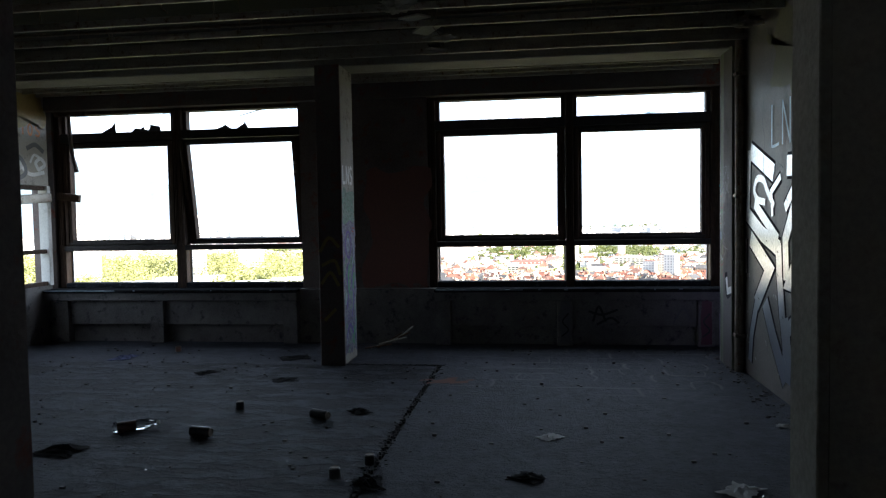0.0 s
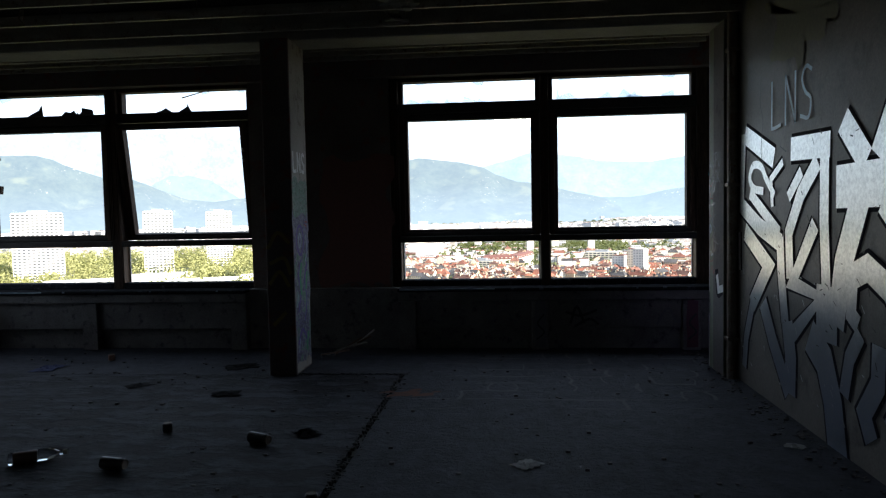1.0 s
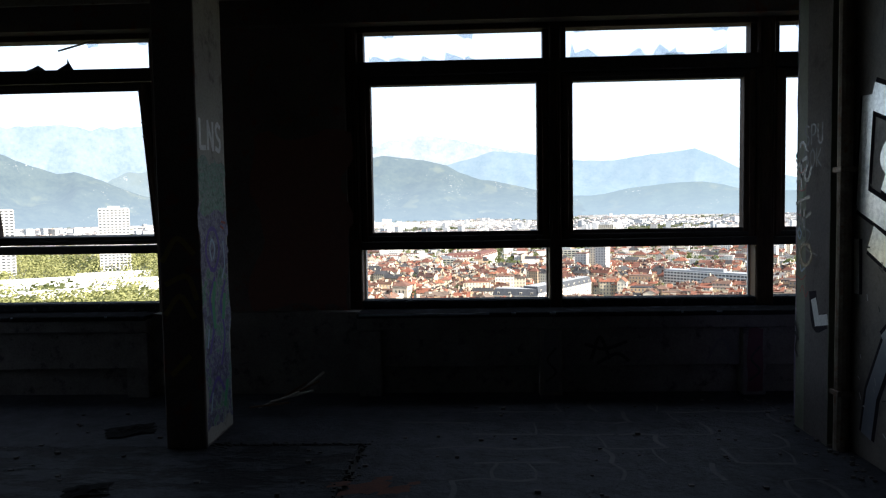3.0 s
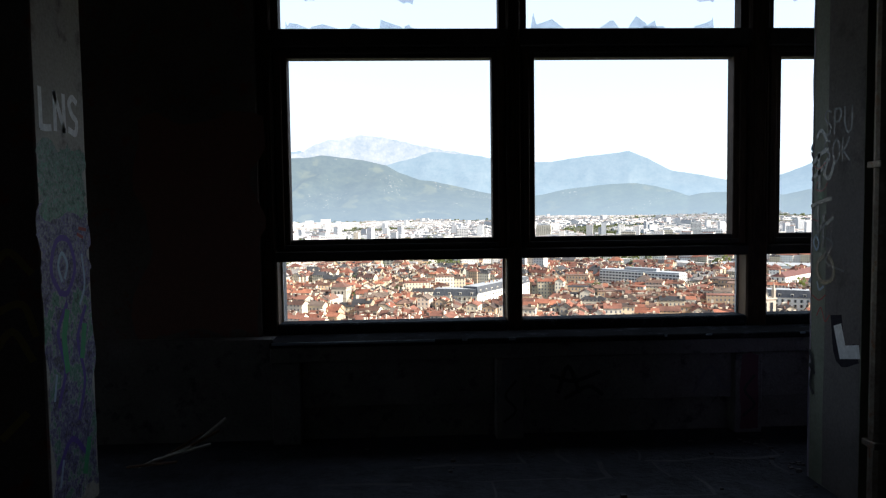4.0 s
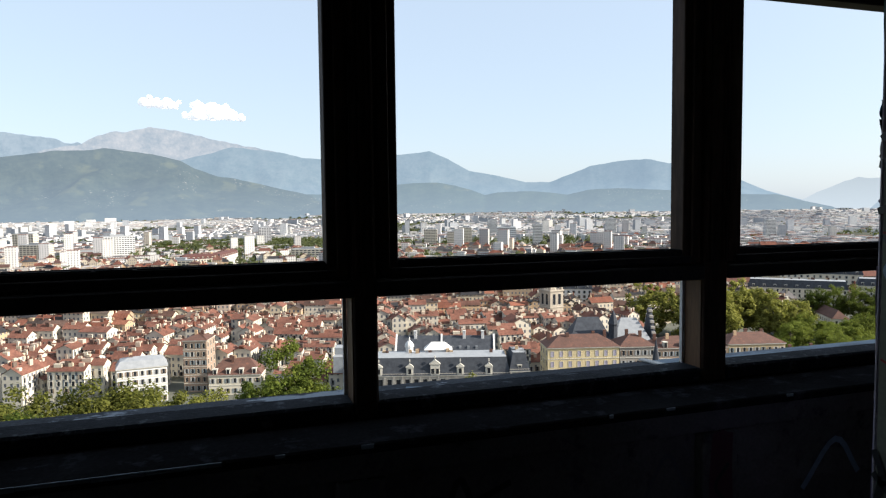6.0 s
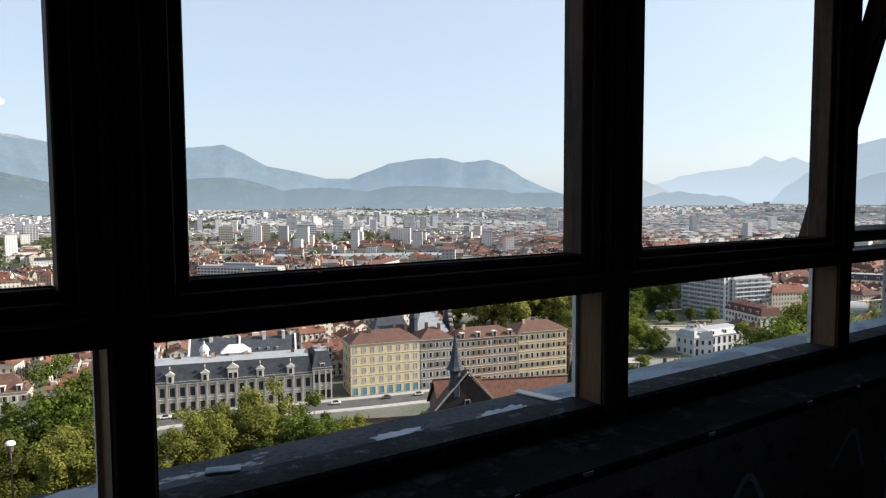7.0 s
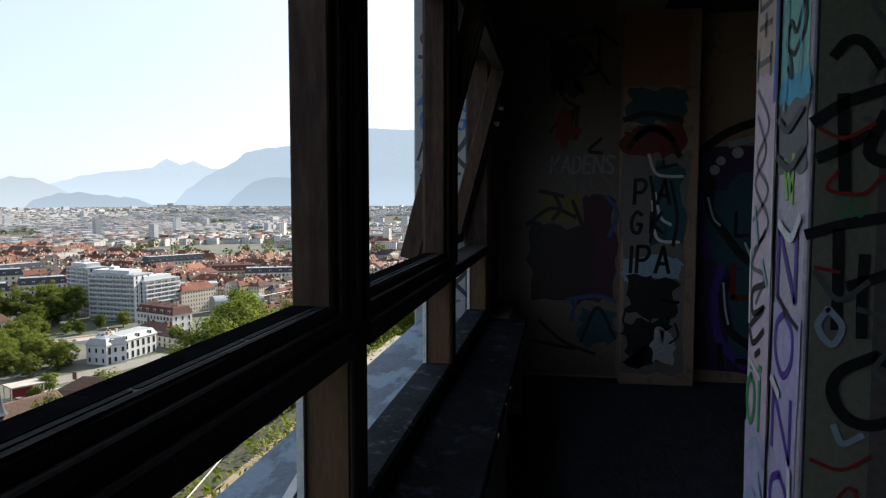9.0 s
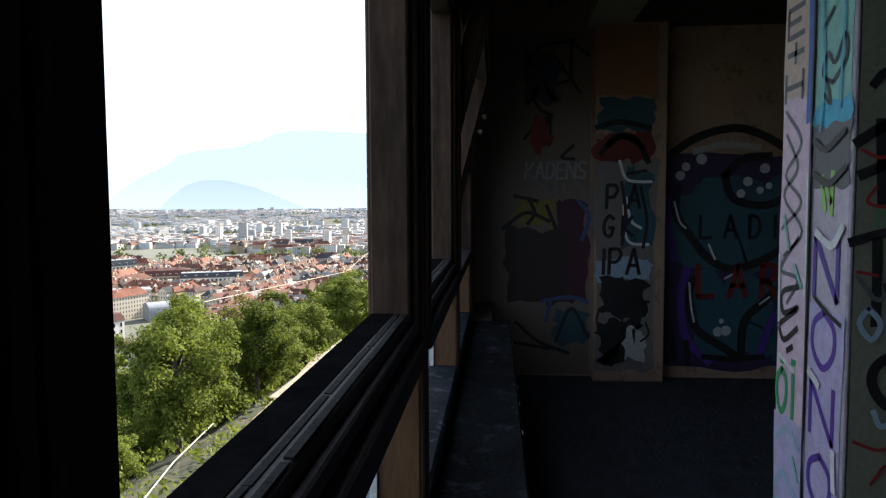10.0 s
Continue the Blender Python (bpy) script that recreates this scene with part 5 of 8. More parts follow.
# planks and branches behind the column
for k in range(6):
    bm = boxes((-.20 + .02 * k, .20, -.012, .012, -.007, .007), bevel=.003)
    ob = thing("plank", bm, M_beam if k % 2 else M_oak, "broken pale stick of timber lying by the wall", "stick", "stick pile")
    ob.matrix_basis = pose(-2.02 + .05 * k, 8.12 + .06 * (k % 3), .07 + .02 * k, 0, -12 - 10 * (k % 3), 12 * k - 25)
bm = bmesh.new()
for k in range(700):
    x, y = rnd.uniform(-6.3, 1.85), rnd.uniform(2.0, 8.5)
    if rnd.random() < .35:
        x = 1.9 - abs(rnd.gauss(0, .12))
    s = rnd.uniform(.004, .016)
    box(bm, x - s, x + s, y - s * .7, y + s * .7, -.004, s * rnd.uniform(.4, 1.2))
thing("rubble", bm, rough_mat("dusty_crumbs", (.05, .05, .055), (.15, .145, .14), 30.0, .95), "scattered plaster crumbs on the floor", "rubble", kind="stuff")
bm = bmesh.new()
for k in range(80):
    x, y = rnd.uniform(-4.5, 1.6), rnd.uniform(3.4, 6.5)
    s = rnd.uniform(.004, .011)
    a = rnd.uniform(0, 6.28)
    vs = [bm.verts.new((x + s * math.cos(a + q * 2.1) * rnd.uniform(.5, 1), y + s * math.sin(a + q * 2.1), .003 + rnd.uniform(0, .006))) for q in range(3)]
    bm.faces.new(vs)
thing("glass_splinters", bm, M_glass, "tiny glass splinters glinting on the floor", "glass", kind="stuff")

# ---- outdoors ----
ZG = -85.0


def step(a, b, x):
    t = max(0.0, min(1.0, (x - a) / (b - a)))
    return t * t * (3 - 2 * t)


def ground_z(x, y):
    """Terrace beside the block, a wooded slope, then the flat city."""
    top = -7.2 - .06 * max(0, min(x, 120)) - 74 * step(110, 330, x)
    yb = max(70.0, 240.0 - .9 * max(0.0, x - 70.0))
    t = max(0.0, min(1.0, (y - 22.0) / (yb - 22.0)))
    t = 1 - (1 - t) ** (1 + step(15, 50, x))
    return max(ZG, top + (ZG - top) * t)


def plain_z(x, y):
    """The valley floor climbs a little towards the mountains."""
    return ZG + 46 * step(1700, 4700, math.hypot(x, y))


def polar(az, r, z):
    return Vector((r * math.sin(radians(az)), r * math.cos(radians(az)), z))


M_ground = Mat("city_ground", 0.95)
_c = M_ground.ramp(M_ground.noise(.02, 6.0), [(.35, (.045, .06, .028)), (.5, (.085, .085, .07)), (.7, (.14, .135, .12))])
M_ground.colour(M_ground.mix(.4, _c, M_ground.ramp(M_ground.noise(.6, 5.0), [(.3, (.03, .045, .018)), (.7, (.10, .095, .075))])))
_sep = M_ground.t.nodes.new("ShaderNodeSeparateXYZ")
M_ground.link(M_ground.coords(), _sep.inputs[0])
_soil = M_ground.ramp(M_ground.noise(.9, 10.0, .78), [(.36, (.008, .014, .004)), (.50, (.020, .026, .008)), (.60, (.060, .046, .028)), (.72, (.026, .032, .010))])
_city = M_ground.b.inputs["Base Color"].links[0].from_socket
M_ground.colour(M_ground.mix(M_ground.math("GREATER_THAN", _sep.outputs[2], ZG + 1.5), _city, _soil))
M_ground = M_ground.m
radii = [4, 8, 12, 16, 20, 24, 28, 33, 39, 46, 54, 63, 73, 85, 98, 112, 128, 146, 166, 190, 215, 240, 270, 310, 370, 450, 560, 700, 900, 1200, 1600, 2100, 2800, 3600, 4400, 4950]
bm = bmesh.new()
NA = 144
rings = []
for r in radii:
    ring = []
    for k in range(NA):
        p = polar(k * 360 / NA, r, 0) + Vector((0, 9, 0))
        z = ground_z(p.x, p.y) if p.y > 9 or p.x > 8 else -7.2
        z += 0.5 * noise.noise(p * .08) if z > ZG + 1 else plain_z(p.x, p.y) - ZG
        ring.append(bm.verts.new((p.x, p.y, z)))
    rings.append(ring)
mid = bm.verts.new((0, 9, -7.2))
for k in range(NA):
    bm.faces.new((mid, rings[0][k], rings[0][(k + 1) % NA]))
for a, b in zip(rings, rings[1:]):
    for k in range(NA):
        bm.faces.new((a[k], b[k], b[(k + 1) % NA], a[(k + 1) % NA]))
ground = thing("ground", bm, M_ground, "wooded slope falling to the flat valley floor", "ground", kind="structure")


def strip(name, pts, width, material, label, cat, lift=.25, thick=.5, owner=None):
    """A road or path laid along the ground."""
    bm = bmesh.new()
    pts = smooth([Vector((x, y)) for x, y in pts], 8)
    rows = []
    for i, p in enumerate(pts):
        d = (pts[min(i + 1, len(pts) - 1)] - pts[max(i - 1, 0)]).normalized()
        n = Vector((-d.y, d.x)) * width / 2
        z = max(ground_z(p.x, p.y), ground_z(p.x + n.x, p.y + n.y), ground_z(p.x - n.x, p.y - n.y)) + lift
        rows.append([bm.verts.new((p.x + n.x, p.y + n.y, z)), bm.verts.new((p.x - n.x, p.y - n.y, z)), bm.verts.new((p.x - n.x, p.y - n.y, z - thick)), bm.verts.new((p.x + n.x, p.y + n.y, z - thick))])
    for a, b in zip(rows, rows[1:]):
        for k in range(4):
            bm.faces.new((a[k], a[(k + 1) % 4], b[(k + 1) % 4], b[k]))
    return thing(name, bm, material, label, cat, kind="structure")


M_asphalt = rough_mat("worn_asphalt", (.045, .045, .048), (.09, .09, .09), .3, .9, .3)
M_paving = rough_mat("pale_paving", (.24, .23, .21), (.40, .38, .35), .4, .9, .3)
strip("road", [(-60, 300), (59, 292), (139, 268), (244, 241), (320, 205)], 11, M_asphalt, "grey quay road in front of the old facades", "road", .3)
strip("pavement", [(-60, 307.5), (59, 299.5), (139, 275.5), (244, 248.5), (322, 212.5)], 4, M_paving, "pale pavement along the quay", "pavement", .45)
strip("pavement", [(-60, 291), (59, 283.5), (139, 259.5), (244, 232.5), (318, 196)], 4, M_paving, "pale river promenade along the quay", "pavement", .45)
strip("bare_earth", [(15, 18.4), (22, 18.7), (30, 19.2), (38, 19.9), (46, 20.7), (54, 21.6)], 2.6, rough_mat("dry_trodden_earth", (.12, .085, .05), (.30, .24, .165), .9, .95, .5, .04, (.05, .06, .022), fine=6.0), "dry trodden earth along the terrace", "ground", .12)
strip("path", [(38, 21.0), (44, 21.2), (50, 21.5), (56, 22), (62, 22.3)], 1.1, rough_mat("dusty_footpath", (.16, .14, .11), (.30, .27, .22), 1.5, .95, .4), "pale concrete path on the terrace", "path", .15)

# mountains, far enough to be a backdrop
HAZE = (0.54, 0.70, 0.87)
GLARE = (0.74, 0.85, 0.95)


def mountain(name, profile, r0, r1, lo, hi, haze, strength, label, rough=.12, seed=0, az_step=.15, tint=HAZE, top=250.0, fields=False):
    """A range of slopes; haze is mixed in as emission, stronger towards its foot."""
    m = Mat(name + "_slopes", 0.95, 0, 0.1)
    c = m.mix(.5, m.ramp(m.noise(.010, 9.0, .72), [(.40, lo), (.60, hi)]), m.ramp(m.noise(.045, 7.0, .75), [(.38, lo), (.64, hi)]))
    if fields:
        c = m.mix(m.ramp(m.noise(.006, 5.0, .55), [(.58, (0, 0, 0)), (.66, (.6, .6, .6))]), c, (.10, .105, .055))
        hamlet = m.mix(1.0, m.ramp(m.noise(.005, 3.0, .5, (1.0, 1.0, 2.0)), [(.55, (0, 0, 0)), (.60, (1, 1, 1))]), m.ramp(m.noise(.085, 2.0, .5), [(.66, (0, 0, 0)), (.70, (1, 1, 1))]), "MULTIPLY")
        c = m.mix(hamlet, c, (.34, .32, .28))
    m.colour(c)
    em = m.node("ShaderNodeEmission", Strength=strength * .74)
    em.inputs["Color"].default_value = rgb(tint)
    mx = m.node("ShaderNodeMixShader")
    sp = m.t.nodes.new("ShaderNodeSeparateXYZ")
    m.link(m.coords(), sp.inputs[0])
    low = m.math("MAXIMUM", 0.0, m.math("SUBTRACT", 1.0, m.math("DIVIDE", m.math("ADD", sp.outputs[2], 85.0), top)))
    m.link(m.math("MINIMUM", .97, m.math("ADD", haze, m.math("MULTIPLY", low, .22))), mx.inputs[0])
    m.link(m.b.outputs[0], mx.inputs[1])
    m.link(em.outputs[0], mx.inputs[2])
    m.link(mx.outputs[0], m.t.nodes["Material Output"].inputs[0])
    azs = np.arange(profile[-1][0], profile[0][0], az_step)
    px = [p[0] for p in reversed(profile)]
    pe = [p[1] for p in reversed(profile)]
    bm = bmesh.new()
    rows = []
    n = 22
    for a in azs:
        e = float(np.interp(a, px, pe))
        e += rough * 9 * (.5 * noise.noise(Vector((a * .45, seed, 0))) + .4 * noise.noise(Vector((a * 1.3, seed, 3))) + .10 * noise.noise(Vector((a * 3.1, seed, 6))))
        hz = max(0.0, math.tan(radians(e)) * r1 + 1.6 - ZG)
        row = []
        for k in range(n + 1):
            t = k / n
            r = r0 + (r1 - r0) * t
            q = Vector((a * .22 + t * 1.1, t * 1.6, seed * 5.3))
            z = ZG + hz * t * (1 - .30 * math.sin(math.pi * t) + 1.5 * t * (1 - t) * noise.fractal(q, 1.1, 2.0, 3))
            row.append(bm.verts.new(polar(-a, r, z - 3)))
        rows.append(row)
    for a, b in zip(rows, rows[1:]):
        for k in range(n):
            bm.faces.new((a[k], b[k], b[k + 1], a[k + 1]))
    for f in bm.faces:
        f.smooth = True
    return thing(name, bm, m.m, label, "mountain", kind="structure")


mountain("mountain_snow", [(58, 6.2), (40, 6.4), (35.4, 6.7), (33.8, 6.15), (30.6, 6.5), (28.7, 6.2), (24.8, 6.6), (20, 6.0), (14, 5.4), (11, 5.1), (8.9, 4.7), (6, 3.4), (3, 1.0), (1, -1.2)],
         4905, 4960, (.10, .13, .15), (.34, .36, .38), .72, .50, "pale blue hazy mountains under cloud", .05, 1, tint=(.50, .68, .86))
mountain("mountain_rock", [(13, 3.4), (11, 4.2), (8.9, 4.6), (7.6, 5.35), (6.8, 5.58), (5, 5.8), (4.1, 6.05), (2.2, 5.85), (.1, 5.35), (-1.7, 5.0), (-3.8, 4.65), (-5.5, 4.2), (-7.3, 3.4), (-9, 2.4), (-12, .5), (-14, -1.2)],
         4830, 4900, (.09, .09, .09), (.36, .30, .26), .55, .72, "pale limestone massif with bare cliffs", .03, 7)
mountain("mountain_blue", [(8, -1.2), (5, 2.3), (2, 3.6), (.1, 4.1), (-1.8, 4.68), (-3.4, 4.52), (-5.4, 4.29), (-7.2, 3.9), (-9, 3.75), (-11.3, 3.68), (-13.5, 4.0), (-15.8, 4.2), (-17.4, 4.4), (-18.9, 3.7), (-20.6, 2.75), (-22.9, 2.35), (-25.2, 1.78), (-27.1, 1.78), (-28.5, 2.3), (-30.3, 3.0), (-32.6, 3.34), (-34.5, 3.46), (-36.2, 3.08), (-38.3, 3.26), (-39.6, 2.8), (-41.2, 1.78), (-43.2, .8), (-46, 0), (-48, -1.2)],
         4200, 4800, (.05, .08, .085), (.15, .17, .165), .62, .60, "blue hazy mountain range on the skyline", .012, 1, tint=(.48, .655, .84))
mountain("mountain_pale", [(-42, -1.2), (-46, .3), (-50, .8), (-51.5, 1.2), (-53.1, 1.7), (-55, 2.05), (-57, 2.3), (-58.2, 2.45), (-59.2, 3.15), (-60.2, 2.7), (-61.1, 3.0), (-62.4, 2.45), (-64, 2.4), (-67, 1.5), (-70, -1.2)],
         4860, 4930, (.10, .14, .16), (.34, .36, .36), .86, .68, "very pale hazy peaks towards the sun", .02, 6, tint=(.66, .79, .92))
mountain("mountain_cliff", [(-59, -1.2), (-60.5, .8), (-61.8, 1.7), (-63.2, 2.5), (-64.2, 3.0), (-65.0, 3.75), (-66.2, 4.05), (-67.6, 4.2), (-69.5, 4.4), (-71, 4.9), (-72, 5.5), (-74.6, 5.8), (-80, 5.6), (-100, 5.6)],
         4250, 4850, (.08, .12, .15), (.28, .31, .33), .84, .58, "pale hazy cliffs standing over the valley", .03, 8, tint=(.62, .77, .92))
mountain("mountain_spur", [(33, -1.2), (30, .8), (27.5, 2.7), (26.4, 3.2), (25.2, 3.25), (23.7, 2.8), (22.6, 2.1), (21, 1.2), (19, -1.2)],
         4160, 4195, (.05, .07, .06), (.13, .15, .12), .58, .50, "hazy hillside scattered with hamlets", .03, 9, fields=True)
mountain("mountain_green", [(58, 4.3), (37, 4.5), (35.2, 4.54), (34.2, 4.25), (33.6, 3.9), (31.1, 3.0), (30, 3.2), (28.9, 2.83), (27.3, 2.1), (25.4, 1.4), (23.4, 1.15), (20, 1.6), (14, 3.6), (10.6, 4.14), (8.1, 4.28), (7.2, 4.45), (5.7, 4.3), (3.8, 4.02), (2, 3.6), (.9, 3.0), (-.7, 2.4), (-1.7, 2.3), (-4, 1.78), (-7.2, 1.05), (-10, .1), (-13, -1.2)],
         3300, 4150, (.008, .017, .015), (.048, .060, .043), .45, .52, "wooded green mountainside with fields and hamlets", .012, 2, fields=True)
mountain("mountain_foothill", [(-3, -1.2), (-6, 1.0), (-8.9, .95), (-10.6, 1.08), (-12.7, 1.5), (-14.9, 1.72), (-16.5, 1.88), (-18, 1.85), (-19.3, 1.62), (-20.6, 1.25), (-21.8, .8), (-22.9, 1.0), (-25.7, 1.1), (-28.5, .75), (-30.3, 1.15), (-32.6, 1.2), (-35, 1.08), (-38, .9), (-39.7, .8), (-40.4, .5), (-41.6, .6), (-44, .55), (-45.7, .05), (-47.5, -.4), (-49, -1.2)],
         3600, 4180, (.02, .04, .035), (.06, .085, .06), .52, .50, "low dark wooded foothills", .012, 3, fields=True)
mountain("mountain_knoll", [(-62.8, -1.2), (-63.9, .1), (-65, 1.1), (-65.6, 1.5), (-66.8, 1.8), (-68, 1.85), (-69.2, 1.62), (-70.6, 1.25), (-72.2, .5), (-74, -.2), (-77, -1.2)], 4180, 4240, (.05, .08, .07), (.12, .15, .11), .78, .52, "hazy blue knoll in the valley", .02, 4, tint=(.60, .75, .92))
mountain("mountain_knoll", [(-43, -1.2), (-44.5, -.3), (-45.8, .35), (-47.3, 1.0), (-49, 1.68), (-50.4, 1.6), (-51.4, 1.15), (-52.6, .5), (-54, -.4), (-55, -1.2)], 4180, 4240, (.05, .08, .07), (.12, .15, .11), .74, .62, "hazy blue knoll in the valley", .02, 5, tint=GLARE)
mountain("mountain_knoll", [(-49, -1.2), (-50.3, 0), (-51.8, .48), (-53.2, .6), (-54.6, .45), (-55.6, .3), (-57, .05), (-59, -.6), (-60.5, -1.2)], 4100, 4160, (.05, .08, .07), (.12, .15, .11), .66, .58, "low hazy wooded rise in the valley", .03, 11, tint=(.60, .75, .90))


def cloud(az, el, w, h, seed):
    m = bpy.data.materials.get("cloud_white")
    if not m:
        mm = Mat("cloud_white", 1.0, 0, 0)
        mm.colour((.9, .9, .92))
        # faint emission stands in for daylight scattered through the puffs
        mm.b.inputs["Emission Color"].default_value = (.95, .97, 1, 1)
        mm.b.inputs["Emission Strength"].default_value = .22
        m = mm.m
    rr = random.Random(seed)
    bm = bmesh.new()
    for k in range(40):
        s = rr.uniform(.10, .36) * h
        g = bmesh.ops.create_icosphere(bm, subdivisions=2, radius=s)
        off = Vector((rr.gauss(0, .28) * w, rr.uniform(-20, 20), abs(rr.gauss(0, .25)) * h))
        for v in g["verts"]:
            v.co = v.co * (1 + .6 * noise.noise(v.co * .05 + off)) + off
            v.co.z = max(v.co.z, -h * .12)
    for f in bm.faces:
        f.smooth = True
    ob = thing("cloud", bm, m, "small white fair-weather cloud over the range", "cloud", kind="structure")
    ob.matrix_basis = Matrix.Translation(polar(-az, 4890, math.tan(radians(el)) * 4890)) @ pose(0, 0, 0, 0, 0, az)


cloud(-.3, 6.85, 300, 120, 2)
cloud(3.1, 7.55, 150, 80, 4)

# facades and roofs


def wall_material(name, stops, floor_h=3.2, bay=2.9, win=(.10, .11, .13)):
    """Rendered walls; each house takes its own tint, windows sit in the storeys."""
    m = Mat(name, 0.85, 0, 0.3)
    geo = m.t.nodes.new("ShaderNodeNewGeometry")
    base = m.ramp(geo.outputs["Random Per Island"], stops, "CONSTANT")
    base = m.mix(.3, base, m.ramp(m.noise(.4, 5.0), [(.3, (.3, .28, .25)), (.7, (.75, .72, .66))]), "MULTIPLY")
    uv = m.t.nodes.new("ShaderNodeUVMap")
    sep = m.t.nodes.new("ShaderNodeSeparateXYZ")
    m.link(uv.outputs[0], sep.inputs[0])
    u = m.math("FRACT", m.math("DIVIDE", sep.outputs[0], bay))
    v = m.math("FRACT", m.math("DIVIDE", sep.outputs[1], floor_h))
    inside = m.math("MULTIPLY", m.math("LESS_THAN", m.math("ABSOLUTE", m.math("SUBTRACT", u, .5)), .19), m.math("LESS_THAN", m.math("ABSOLUTE", m.math("SUBTRACT", v, .5)), .26))
    m.colour(m.mix(inside, base, win))
    return m.m


def roof_material(name, stops):
    m = Mat(name, 0.9, 0, 0.2)
    geo = m.t.nodes.new("ShaderNodeNewGeometry")
    base = m.ramp(geo.outputs["Random Per Island"], stops, "CONSTANT")
    base = m.mix(.5, base, m.ramp(m.noise(.09, 3.0, .6), [(.38, (.45, .42, .42)), (.62, (1.25, 1.2, 1.15))]), "MULTIPLY")
    m.colour(m.mix(.75, base, m.ramp(m.noise(1.1, 8.0, .8), [(.36, (.28, .27, .27)), (.62, (1.15, 1.1, 1.05))]), "MULTIPLY"))
    return m.m


OLD = [(0, (0.562, 0.483, 0.358)), (.18, (0.567, 0.504, 0.404)), (.36, (0.372, 0.278, 0.190)), (.5, (0.620, 0.573, 0.480)), (.68, (0.355, 0.312, 0.252)), (.82, (0.487, 0.345, 0.221)), (.92, (0.514, 0.412, 0.329))]
NEWW = [(0, (0.644, 0.632, 0.609)), (.22, (0.483, 0.471, 0.460)), (.40, (0.713, 0.690, 0.655)), (.56, (0.391, 0.391, 0.402)), (.7, (0.552, 0.494, 0.414)), (.84, (0.736, 0.724, 0.701))]
TILE = [(0, (0.176, 0.072, 0.049)), (.13, (0.086, 0.049, 0.039)), (.26, (0.226, 0.092, 0.062)), (.36, (0.119, 0.061, 0.048)), (.47, (0.184, 0.086, 0.064)), (.57, (0.061, 0.047, 0.043)), (.68, (0.152, 0.097, 0.078)), (.77, (0.033, 0.034, 0.039)), (.83, (0.262, 0.111, 0.072)), (.90, (0.135, 0.107, 0.092))]
MW_old, MR_old = wall_material("old_town_render", OLD), roof_material("clay_tile_roofs", TILE)
MW_new = wall_material("modern_render", NEWW, 3.0, 3.4, (.13, .14, .155))


